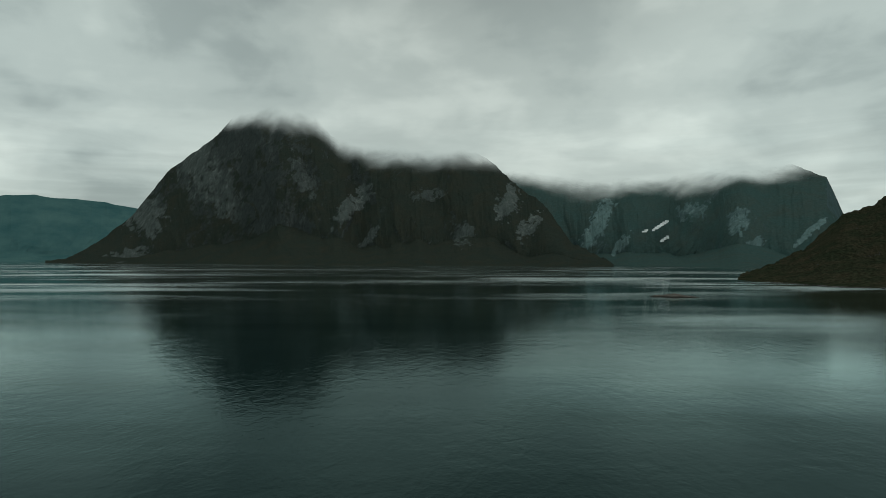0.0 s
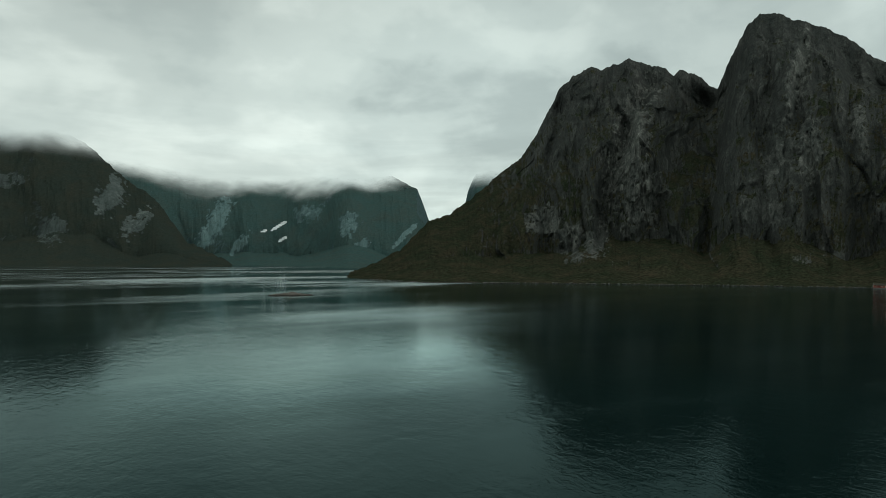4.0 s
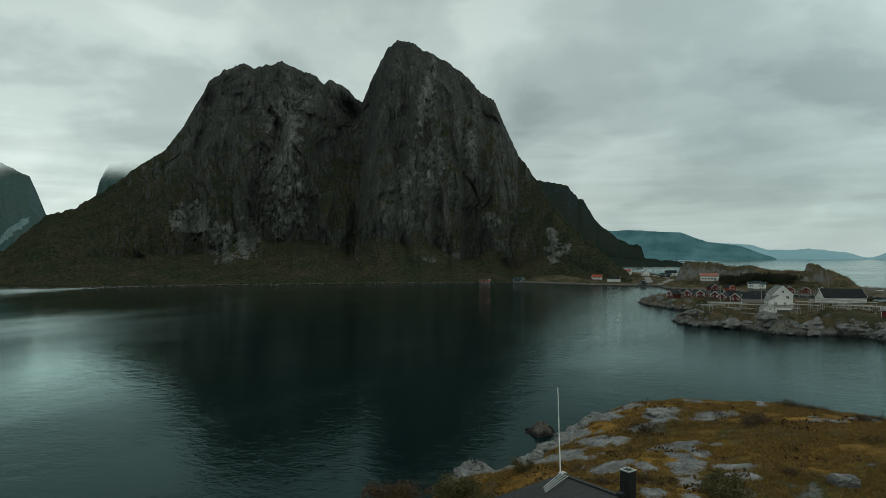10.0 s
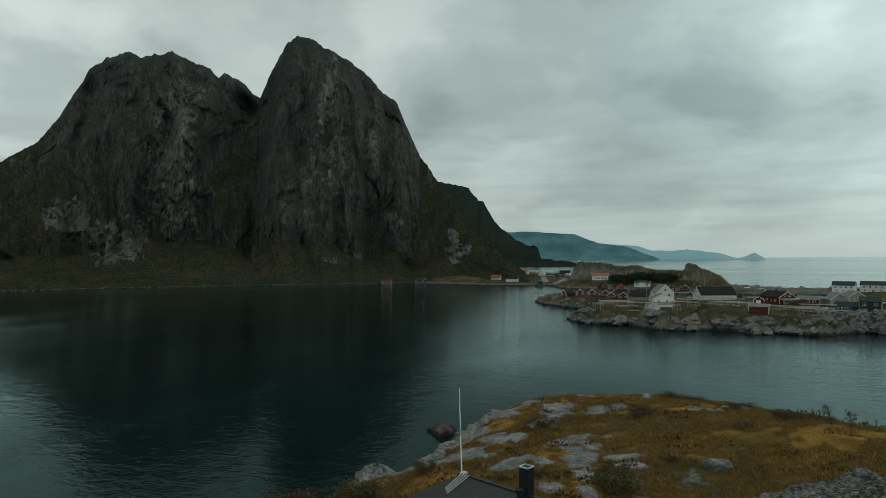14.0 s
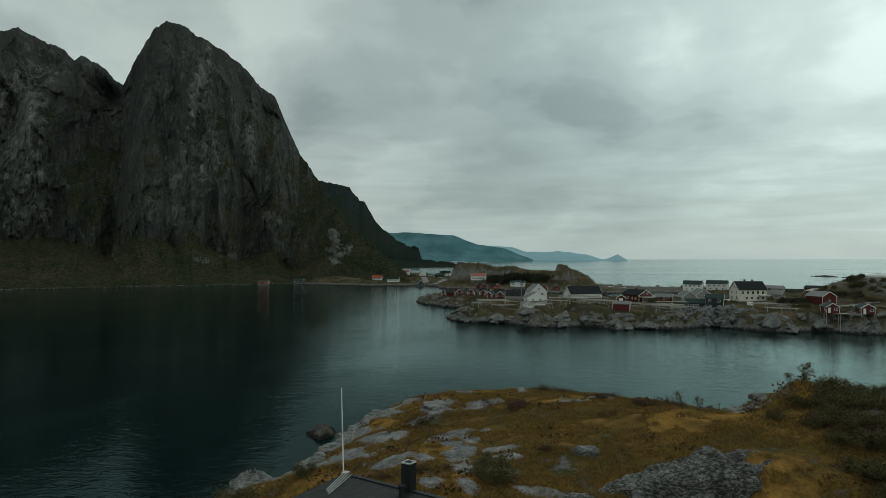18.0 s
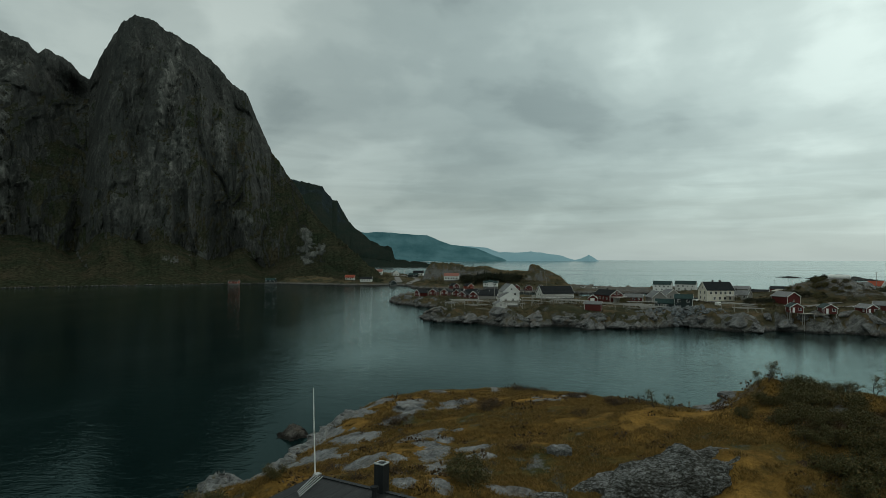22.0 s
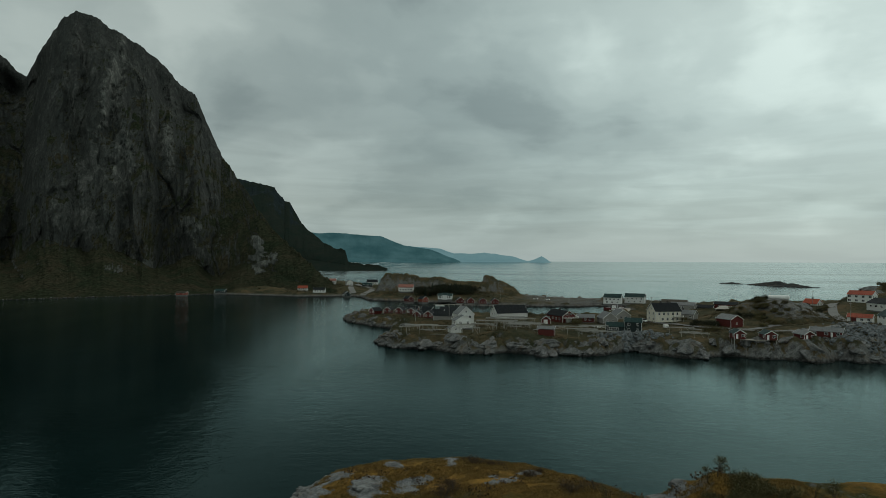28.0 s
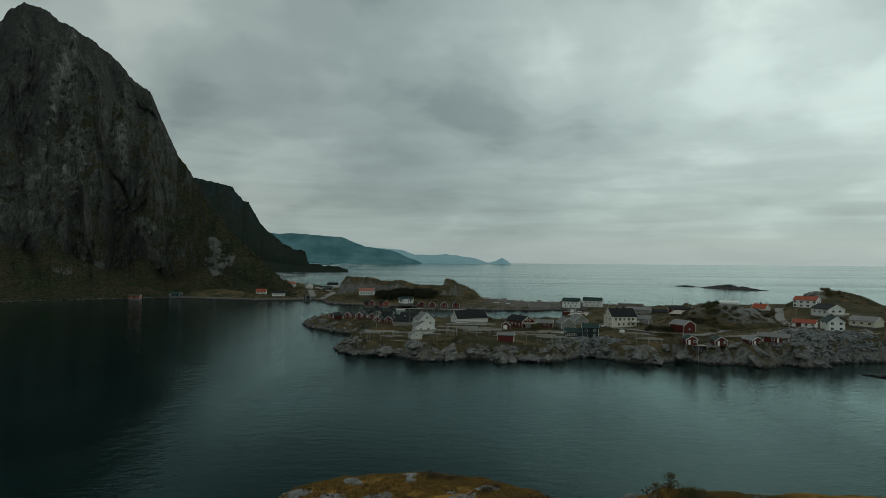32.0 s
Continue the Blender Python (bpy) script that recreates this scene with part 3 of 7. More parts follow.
massif("fjord_mountain", [(-36, -0.006), (-34.6, -0.003), (-32.11, 0.0237), (-29.87, 0.0608), (-27.33, 0.1244), (-23.31, 0.1837), (-21, 0.235),
                          (-18, 0.27), (-15.37, 0.235), (-13.6, 0.19), (-7.71, 0.185), (-2.5, 0.19), (1.14, 0.150), (3.72, 0.1079),
                          (5.76, 0.0849), (8.27, 0.0218), (12, -0.012)],
       shore=[(-36, 2400), (-33, 2200), (-25, 1900), (-18, 1625), (-8, 1393), (3, 1393), (12, 1320)],
       ridge=[(-36, 2500), (-27, 2350), (-18, 2150), (-8, 1950), (0, 1900), (6, 1650), (12, 1400)],
       az0=-36, az1=12, n=420, m=130, mat=M_FJORD, seed=40, talus=0.17, jag=6.0, rough=0.55,
       gullies=[(-17.5, -15.0, 0.9, 60), (-9.5, -12.5, 1.1, 60), (-22, -21, 0.8, 40), (-2, -5, 1.2, 40), (4.2, 1.8, 0.9, -40)],
       slabs=[(-25.2, 0.145, 1.5, 3.4, 0.45, 0.9), (-29.0, 0.06, 1.6, 1.6, 0.6, 0.9), (-23.0, 0.10, 1.2, 2.5, 0.3, 0.5), (-11.6, 0.085, 0.7, 2.6, -0.75, 1.3), (-10.2, 0.03, 0.35, 1.3, -0.7, 1.0),
              (-16.0, 0.12, 0.9, 2.2, 0.4, 0.4), (2.6, 0.085, 1.0, 1.6, -0.5, 1.2), (4.6, 0.05, 0.7, 1.5, -0.6, 1.1), (-1.5, 0.03, 1.0, 1.2, -0.6, 0.8), (-30.5, 0.0, 2.0, 0.7, 0.2, 0.8), (-5.0, 0.10, 1.6, 0.6, 0.1, 0.5)],
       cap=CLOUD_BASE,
       label="dark fjord mountain whose summit stands in low cloud")
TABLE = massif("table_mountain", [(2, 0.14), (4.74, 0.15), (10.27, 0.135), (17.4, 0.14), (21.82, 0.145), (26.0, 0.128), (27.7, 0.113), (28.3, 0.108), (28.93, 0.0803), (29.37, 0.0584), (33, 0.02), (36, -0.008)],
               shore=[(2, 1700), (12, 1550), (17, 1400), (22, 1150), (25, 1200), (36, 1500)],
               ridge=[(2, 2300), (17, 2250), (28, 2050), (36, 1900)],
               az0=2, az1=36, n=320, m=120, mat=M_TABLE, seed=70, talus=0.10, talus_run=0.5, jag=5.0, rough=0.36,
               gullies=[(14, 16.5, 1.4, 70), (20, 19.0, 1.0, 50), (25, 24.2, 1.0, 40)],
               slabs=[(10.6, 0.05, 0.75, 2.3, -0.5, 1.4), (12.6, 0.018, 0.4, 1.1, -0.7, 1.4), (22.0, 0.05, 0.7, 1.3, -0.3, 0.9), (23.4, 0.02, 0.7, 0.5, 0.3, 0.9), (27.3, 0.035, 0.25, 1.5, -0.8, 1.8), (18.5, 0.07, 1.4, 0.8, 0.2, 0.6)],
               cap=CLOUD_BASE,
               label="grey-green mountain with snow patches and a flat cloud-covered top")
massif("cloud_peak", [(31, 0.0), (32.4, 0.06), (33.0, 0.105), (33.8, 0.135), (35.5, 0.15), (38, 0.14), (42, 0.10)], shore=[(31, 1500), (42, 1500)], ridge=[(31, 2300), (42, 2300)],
       az0=31, az1=42, n=140, m=60, mat=M_TABLE, seed=77, talus=0.12, jag=5.0, rough=0.4, cap=[(31, 345), (42, 345)], label="steep hazy peak with its top in low cloud")
massif("coast_mountain", [(66, 0.135), (71.03, 0.1197), (73.34, 0.1097), (74.25, 0.0888), (74.7, 0.0902), (75.81, 0.0561), (77.76, 0.0267), (79.65, 0.0143), (79.95, -0.004), (81.2, -0.0075), (82.8, -0.0105), (83.5, -0.012)],
       shore=[(66, 1500), (76, 1480), (80, 1480), (83.5, 1560)], ridge=[(66, 2100), (75, 2050), (78, 1800), (80, 1640), (83.5, 1600)],
       az0=66, az1=83.5, n=260, m=90, mat=M_BACK, seed=90, talus=0.12, jag=14.0, jag_len=48.0, rough=0.5,
       label="dark jagged coastal mountain sloping to a low headland")


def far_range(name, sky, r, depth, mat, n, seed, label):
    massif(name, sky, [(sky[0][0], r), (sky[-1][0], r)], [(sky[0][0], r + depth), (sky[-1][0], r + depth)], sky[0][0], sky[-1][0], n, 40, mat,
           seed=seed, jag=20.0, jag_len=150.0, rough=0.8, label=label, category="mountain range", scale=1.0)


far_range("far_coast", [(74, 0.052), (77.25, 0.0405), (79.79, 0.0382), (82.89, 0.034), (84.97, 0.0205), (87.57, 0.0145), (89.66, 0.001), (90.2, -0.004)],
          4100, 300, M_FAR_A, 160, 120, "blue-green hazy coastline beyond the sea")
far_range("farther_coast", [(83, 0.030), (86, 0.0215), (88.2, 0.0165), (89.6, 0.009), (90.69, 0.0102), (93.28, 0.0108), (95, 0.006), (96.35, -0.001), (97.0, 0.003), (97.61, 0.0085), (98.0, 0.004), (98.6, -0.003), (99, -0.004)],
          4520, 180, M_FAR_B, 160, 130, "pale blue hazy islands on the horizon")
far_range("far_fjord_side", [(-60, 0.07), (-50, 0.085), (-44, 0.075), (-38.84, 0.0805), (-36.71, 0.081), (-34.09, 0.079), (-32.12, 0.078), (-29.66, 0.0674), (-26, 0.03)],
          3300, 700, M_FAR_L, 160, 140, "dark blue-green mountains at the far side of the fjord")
# land that closes the fjord behind the camera
far_range("south_hills", [(150, -0.004), (165, 0.03), (200, 0.06), (240, 0.07), (280, 0.06), (300, 0.07)], 1500, 600, M_BACK, 120, 150,
          "dark hills closing the fjord")

# ---- land: the village peninsula ----
def inside_distance(poly, X, Y, unit=U):
    """Signed distance to a polygon's outline, positive inside."""
    P = np.array(poly, float) * unit
    best, odd = np.full(X.shape, 1e9), np.zeros(X.shape, bool)
    for (x0, y0), (x1, y1) in zip(P, np.roll(P, -1, 0)):
        dx, dy = x1 - x0, y1 - y0
        t = np.clip(((X - x0) * dx + (Y - y0) * dy) / (dx * dx + dy * dy), 0, 1)
        best = np.minimum(best, np.hypot(X - x0 - t * dx, Y - y0 - t * dy))
        odd ^= ((y0 > Y) != (y1 > Y)) & (X < (x1 - x0) * (Y - y0) / ((y1 - y0) or 1e-9) + x0)
    return np.where(odd, best, -best)


FRONT = [(226, 31), (217, 26), (213, 20), (212, 14), (213, 9), (207, 4), (201, 0), (203, -6), (203, -11), (206, -17), (204, -22), (199, -27), (204, -33), (201, -37), (199, -41), (201, -45), (205, -49), (210, -55), (213, -60), (206, -65),
         (199, -70), (198, -76), (203, -83), (204, -90), (198, -94), (199, -102), (197, -106), (190, -108), (194, -114), (199, -120), (192, -122), (196, -129), (201, -136), (203, -145)]
BACK = [(206, -170), (210, -230), (240, -300), (330, -330), (420, -290), (438, -249), (440, -199), (463, -150), (475, -107), (421, -110), (389, -104), (354, -100), (329, -80), (319, -42), (320, -10), (338, 18), (345, 45)]
SPIT_EDGE = [(330, 57), (313, 59), (298, 53), (291, 47), (281, 39), (273, 31), (265, 25), (258, 26), (249, 29), (237, 31), (226, 31)]
PENINSULA = FRONT + BACK + SPIT_EDGE[:-1]
HILL = [(445, 64), (443, 50), (435, 36), (424, -3), (413, -26), (404, -45), (405, -77), (418, -106), (475, -112), (503, -77), (535, -53), (556, -20), (556, 60), (520, 92), (478, 75)]
FOOT = [(500, 190), (491, 157), (482, 128), (485, 102), (488, 85), (478, 61), (530, 60), (620, 62), (660, 130), (640, 190)]
# heights of the house plots and of the rises between them
PLOTS = [(245, 0, 4.5), (231, 2, 4), (278, -12, 4), (262, -70, 5.5), (240, -100, 6), (218, -31, 4), (269, -44, 4), (256, -36, 4.2), (232, -59, 4), (260, -60, 4), (204, -90, 7.0), (202, -98, 7.0), (203, -108, 7.0), (208, -120, 6.2), (222, -150, 9), (225, -141, 9), (282, -178, 13), (257, -174, 11), (308, -172, 9), (276, -101, 5), (300, 24, 3.5), (308, 42, 3)]
PLOTS += [(278, 14, 3.5), (330, -60, 3), (330, 0, 3), (300, -100, 4), (360, -130, 2.2), (430, -120, 1.5), (440, -160, 1.4), (230, 15, 4), (225, -10, 4.5), (215, -45, 4), (213, -78, 5), (290, -140, 8), (272, -128, 10), (255, -130, 8.5), (235, -122, 7), (340, -180, 4), (260, -220, 9), (380, -220, 2), (300, -60, 3.5), (250, -20, 4.2), (213, -135, 8.5), (300, -205, 15), (318, -215, 14)]
HILL_PLOTS = [(477, 41, 4.6), (422, 25, 3), (426, 10, 3.5), (409, 0, 2), (414, -20, 2), (440, -60, 1.5), (470, -90, 1.2), (440, -90, 1.4), (450, 60, 2)]
HILL_KNOLLS = [(465, -5, 4, 16, 30)]
# the rocky bluff behind the harbour: its crest from south to north, plan place and height in metres
BLUFF = [(-54, 1.5), (-49, 4.0), (-45, 8.6), (-38, 14.0), (-29, 19.6), (-25, 19.2), (-21, 13.9), (-10, 14.6), (4, 15.6), (9, 17.6), (13, 18.6), (24, 18.2), (32, 18.6), (36.5, 21.2), (45, 22.6), (56, 22.0), (60, 16.5), (63, 4.0), (67, 1.5)]


def bluff_height(X, Y):
    """A steep broken front, a knobbly top and a gentler back."""
    wx, wy = X + 4 * vnoise(X / 9, Y / 9, 0, 270), Y + 4 * vnoise(X / 9, Y / 9, 5, 270)
    gap, val = blocks(wx / 13, wy / 10, 271)
    gap2, val2 = blocks(wx / 5.5, wy / 5, 275)
    x = X / U - 486 + 5.0 * vnoise(Y / 16, X / 40, 0, 273) + 3.0 * (val - 0.5)
    body = smooth(-6, 6, x) * (0.80 + 0.20 * smooth(4, 11, x)) * (1 - smooth(17, 36, x))
    top = np.interp((wy - 2) / U, *zip(*BLUFF))
    split = 1 - 0.10 * (1 - smooth(0.0, 0.22, gap)) - 0.05 * (1 - smooth(0, 0.3, gap2)) - 0.09 * (val - 0.3) - 0.05 * val2
    return 1.11 * top * body * split, body * smooth(3, 8, top)
KNOLLS = [(274, -131, 3.2, 13, 13), (262, -137, 3.8, 10, 9), (250, -132, 3, 9, 8), (318, -216, 5, 15, 18), (213, -60, 1.5, 9, 7), (228, 14, 1.5, 9, 8), (222, -20, 1.5, 9, 9)]
FOOT_PLOTS = [(584, 120, 6), (575, 101, 5), (601, 83, 5), (500, 112, 3), (506, 127, 3.5), (490, 86, 2), (530, 100, 5), (540, 150, 7), (620, 130, 8)]


def spread(plots, X, Y, p=2.6, unit=U):
    num, den = 0.0, 0.0
    for x, y, z in plots:
        w = 1.0 / (np.hypot(X - x * unit, Y - y * unit) + 2.0) ** p
        num, den = num + w * z * unit, den + w
    return num / den


def rocky(X, Y, d, seed):
    """Ledges and clefts, strongest along the shore."""
    shore = np.exp(-np.abs(d - 3) / 9)
    wx, wy = X + 2.5 * vnoise(X / 6, Y / 6, 0, seed), Y + 2.5 * vnoise(X / 6, Y / 6, 3, seed)
    gap, val = blocks((wx - 0.5 * wy) / 9.5, (wy + 0.5 * wx) / 7.0, seed)
    gap2, val2 = blocks((wx - 0.6 * wy) / 4.5, (wy + 0.6 * wx) / 2.3, seed + 9)
    ledge = 3.0 * (val - 0.4) * smooth(0.0, 0.3, gap) - 1.7 * (1 - smooth(0.0, 0.22, gap)) + 1.0 * (val2 - 0.5) - 0.7 * (1 - smooth(0.0, 0.25, gap2)) \
        + fbm(X / 2.5, Y / 2.5, 0, 3, seed + 3) * 0.35
    return ledge * (0.12 + 1.15 * shore) + fbm(X / 40, Y / 40, 0, 3, seed + 7) * 0.8


def village_height(X, Y):
    X, Y = np.asarray(X, float), np.asarray(Y, float)
    wob = fbm(X / 10, Y / 10, 0, 4, 11) * 1.8
    out = np.full(X.shape, -6.0)
    for poly, plots, seed, edge in ((PENINSULA, PLOTS, 200, 2.8), (HILL, HILL_PLOTS, 210, 5.0), (FOOT, FOOT_PLOTS, 220, 6.0)):
        d = inside_distance(poly, X, Y) + wob - 0.4
        land = spread(plots, X, Y)
        if poly is not FOOT:
            for x, y, h, sx, sy in HILL_KNOLLS if poly is HILL else KNOLLS:
                q = ((X - x * U) / (sx * U)) ** 2 + ((Y - y * U) / (sy * U)) ** 2
                land = land + h * U * np.clip(1 - q * 0.62 + 0.08 * fbm(X / 9, Y / 9, 0, 4, 260, 0.5, True), 0, 1.25) ** 0.85
        if poly is HILL:
            land = np.maximum(land, bluff_height(X, Y)[0])
        up = 1 - np.exp(-np.maximum(d, 0) / edge)
        h = np.where(d > 0, land * up, -5 * (1 - np.exp(d / 5))) + rocky(X, Y, d, seed) * smooth(-3, 4, d)
        out = np.maximum(out, h)
    return out


xs = np.concatenate((np.arange(182, 300, 0.85), np.arange(300, 420, 1.4), np.arange(420, 680, 2.2))) * U
ys = np.concatenate((np.arange(-335, -180, 2.6), np.arange(-180, 62, 1.05), np.arange(62, 200, 2.4))) * U
GX, GY = np.meshgrid(xs, ys, indexing="ij")
GZ = village_height(GX, GY)
village = sheet("village_ground", GX, GY, GZ, M_VILLAGE)
crag = 0.04 * bluff_height(GX, GY)[1]    # bare bluffs behind the harbour and slabs on the village knoll
for x, y, h, sx, sy in KNOLLS[:4]:
    q = ((GX - x * U) / (sx * U)) ** 2 + ((GY - y * U) / (sy * U)) ** 2
    crag = crag + (1 - smooth(0.5, 1.6, q)) * (-0.06 if h > 4.5 else 0.22)
at_ = village.data.attributes.new("bare", "FLOAT", "POINT")
at_.data.foreach_set("value", crag.ravel())
tagged(village, "low rocky shore with autumn grass under the village", "ground", kind="structure")


def lookup(xs, ys, Z):
    """A quick reader of a grid of heights, in metres."""
    def read(X, Y):
        X, Y = np.asarray(X, float), np.asarray(Y, float)
        i = np.clip(np.searchsorted(xs, X) - 1, 0, len(xs) - 2)
        j = np.clip(np.searchsorted(ys, Y) - 1, 0, len(ys) - 2)
        u = np.clip((X - xs[i]) / (xs[i + 1] - xs[i]), 0, 1)
        v = np.clip((Y - ys[j]) / (ys[j + 1] - ys[j]), 0, 1)
        return Z[i, j] * (1 - u) * (1 - v) + Z[i + 1, j] * u * (1 - v) + Z[i, j + 1] * (1 - u) * v + Z[i + 1, j + 1] * u * v
    return read


village_read = lookup(xs, ys, GZ)


def ground_at(x, y):
    return float(village_read(x * U, y * U))


# ---- land: the islet in front, in metres ----
ISLET = [(20, 38), (42, 36), (52, 31.5), (61, 32.0), (68.5, 33.5), (69.5, 31), (67.5, 29), (69, 27.6), (73, 27.6), (77, 27), (81, 26.3), (85, 26), (90, 25.5), (97, 22.5), (102, 16), (104, 7), (102, -3), (98, -12), (92, -18), (87, -22), (83, -25.2), (87, -28.5),
         (86, -32), (84, -45), (84, -72), (60, -105), (0, -130), (-45, -80), (-55, -10), (-25, 36)]
ISLET_PLOTS = [(90.3, 21.2, 4.6), (84.3, 18.2, 4.9), (83.9, 11.8, 6.2), (86.3, 5.3, 6.1), (67, 6.9, 7), (44.8, 6.9, 10.2), (56.9, -4.9, 8.5), (53.6, -18.6, 10.6), (54.4, -12.6, 9.3), (93, -1.5, 6.8), (77.3, -13.2, 8.6),
               (72.9, -22.8, 9.4), (50.9, -22.6, 10.0), (65.4, 29.8, 2.4), (66.7, 24.8, 3.4), (73.8, 25.2, 3.9), (79.2, 24, 3.5), (84.9, -9, 7.8), (57.5, -28.8, 12.0), (61.7, -33.3, 13.6), (72.9, 16.1, 4.9), (68.3, 0.6, 7.7)]
ISLET_PLOTS += [(70.1, -16.6, 10.2), (70.5, -28.5, 13.7), (70, -31.5, 12.7), (95.5, 16.8, 5.4), (94.7, 8.3, 6.2), (92.8, -5.7, 7.0), (87, -13, 8.2), (78, -17, 9.3), (77, -23.4, 7.4), (74, -26.3, 11.8), (48, -14, 7.6), (46.5, -8, 8.4), (47.5, -20, 8.4),
                (70, -45, 11), (60, -55, 11), (40, -40, 10), (36, -20, 9.5), (25, -10, 9.5), (30, 10, 9.4), (45, 20, 5.6), (30, 30, 5), (0, 0, 9), (-10, -40, 9.5), (52, 15, 7.2), (55, 23, 3.6), (61, 19, 5.0), (60, 10, 7.4)]


def islet_height(X, Y):
    X, Y = np.asarray(X, float), np.asarray(Y, float)
    d = inside_distance(ISLET, X, Y, 1.0) + fbm(X / 7, Y / 7, 0, 4, 31) * 1.2
    land = spread(ISLET_PLOTS, X, Y, 3.2, 1.0) + 0.1
    up = 1 - np.exp(-np.maximum(d, 0) / 2.6)
    h = np.where(d > 0, land * up, -4 * (1 - np.exp(d / 3)))
    slabs = fbm(X / 6, Y / 9, 0, 4, 300, 0.5, True) * 0.35 + fbm(X / 1.7, Y / 2.3, 0, 4, 310) * 0.18
    return h + slabs * smooth(-2, 3, d) + fbm(X / 18, Y / 18, 0, 3, 320) * 0.35 * smooth(0, 4, d)


# bare rock breaking through the turf: place, half width across and in depth, turn in degrees
BARE = [(87, 21, 2.8, 2.6, 14), (85, 12.4, 2.6, 4.4, 8), (83.8, 7.2, 2.7, 2.6, 5), (86.8, 6.1, 1.7, 1.5, 4), (67.5, 8.5, 3.8, 3.6, 7), (60.8, 6.7, 1.3, 4.2, 6), (53.3, 5.3, 1.0, 4.6, 6), (60.5, 2.4, 2.3, 1.5, 2), (57.1, 2.8, 1.7, 1.0, 3),
        (44.6, 6.8, 0.9, 1.0, 9), (45.4, 4.6, 0.6, 1.4, 6), (74.9, 18.6, 3.0, 3.6, 14), (67.5, 20.6, 3.6, 4.4, 17), (58.7, 13.3, 2.4, 2.4, 13), (59.1, 10.2, 1.1, 1.2, 10), (70.5, 26, 2.6, 3.0, 19)]
BARE += [(70, 28.5, 1.6, 2.5, 40), (66, 30.5, 2.6, 3.0, 24), (76.3, 23.6, 2.7, 3.2, 17), (74.9, 16.0, 2.0, 1.8, 12), (71.5, -22.8, 1.7, 2.6, -18), (73.5, -25.4, 1.0, 1.8, -19), (59.9, -31.0, 1.3, 0.9, -27), (83.7, -5.8, 1.9, 1.8, -4),
         (87, -9.9, 1.7, 1.1, -7), (81.9, 23.9, 2.6, 3.0, 16), (47.2, -0.7, 1.8, 1.0, -1), (52.0, 1.8, 0.9, 1.5, 2), (79.6, 14.5, 2.0, 1.2, 10), (92, 18, 2.2, 3.2, 10), (94, 10, 1.2, 3.0, 6), (95, 1, 1.0, 3.5, 0), (62, 28, 3.0, 3.0, 20)]


def bare_rock(X, Y):
    """How far a place lies on one of the bare slabs, 0 to 1."""
    out = np.zeros(np.shape(X))
    wob = fbm(X / 2.0, Y / 2.0, 0, 5, 330, 0.62) * 1.15 + 0.20
    for x, y, across, deep, turn in BARE:
        a = radians(turn)
        u, v = (X - x) * math.cos(a) + (Y - y) * math.sin(a), (Y - y) * math.cos(a) - (X - x) * math.sin(a)
        out = np.maximum(out, 1 - smooth(0.75, 1.25, np.hypot(u / deep, v / across) + wob))
    return out


xs = np.concatenate((np.arange(-62, 40, 2.4), np.arange(40, 108, 0.38)))
ys = np.concatenate((np.arange(-136, -60, 2.4), np.arange(-60, 44, 0.38), np.arange(44, 72, 1.8)))
IX, IY = np.meshgrid(xs, ys, indexing="ij")
IB = bare_rock(IX, IY)
gap_, val_ = blocks((IX + 0.4 * IY) / 2.6, (IY - 0.4 * IX) / 1.7, 340)
IZ = islet_height(IX, IY) + IB * (0.10 + 0.20 * (val_ - 0.5) - 0.16 * (1 - smooth(0.0, 0.2, gap_)))
islet = sheet("islet_ground", IX, IY, IZ, M_ISLET)
at_ = islet.data.attributes.new("bare", "FLOAT", "POINT")
at_.data.foreach_set("value", IB.ravel())
tagged(islet, "grey rock islet covered with orange-brown autumn grass", "ground", kind="structure")


islet_read = lookup(xs, ys, IZ)


def islet_at(x, y):
    return float(islet_read(x, y))


def rock_material():
    m, n, b, g = material("lichen_rock")
    pos = g.outputs["Position"]
    rnd = n.add("ShaderNodeObjectInfo").outputs["Random"]
    n1 = n.noise(pos, 0.8, 6.0, 0.7)
    n2 = n.noise(n.scaled(pos, 1.0, 0.4, 2.0), 2.2, 6.0, 0.72, 0.8)
    v = n.math("ADD", n.math("MULTIPLY", n1, 0.45), n.math("MULTIPLY", n2, 0.55))
    col = n.ramp(v, [(0.36, (0.032, 0.032, 0.030)), (0.46, (0.135, 0.136, 0.132)), (0.64, (0.32, 0.325, 0.32))])
    moss = n.ramp(n.noise(pos, 1.6, 5.0, 0.7), [(0.56, 0.0), (0.66, 0.8)])
    col = n.mix(moss, col, (0.10, 0.075, 0.03))
    col = n.mix(1.0, col, n.ramp(rnd, [(0.0, 0.8), (1.0, 1.1)]), "MULTIPLY")
    set_in(n, b, Base_Color=col, Roughness=0.92, Normal=bump(n, v, 1.0, 0.5))
    b.inputs["Specular IOR Level"].default_value = 0.2
    return m


M_ROCK = rock_material()


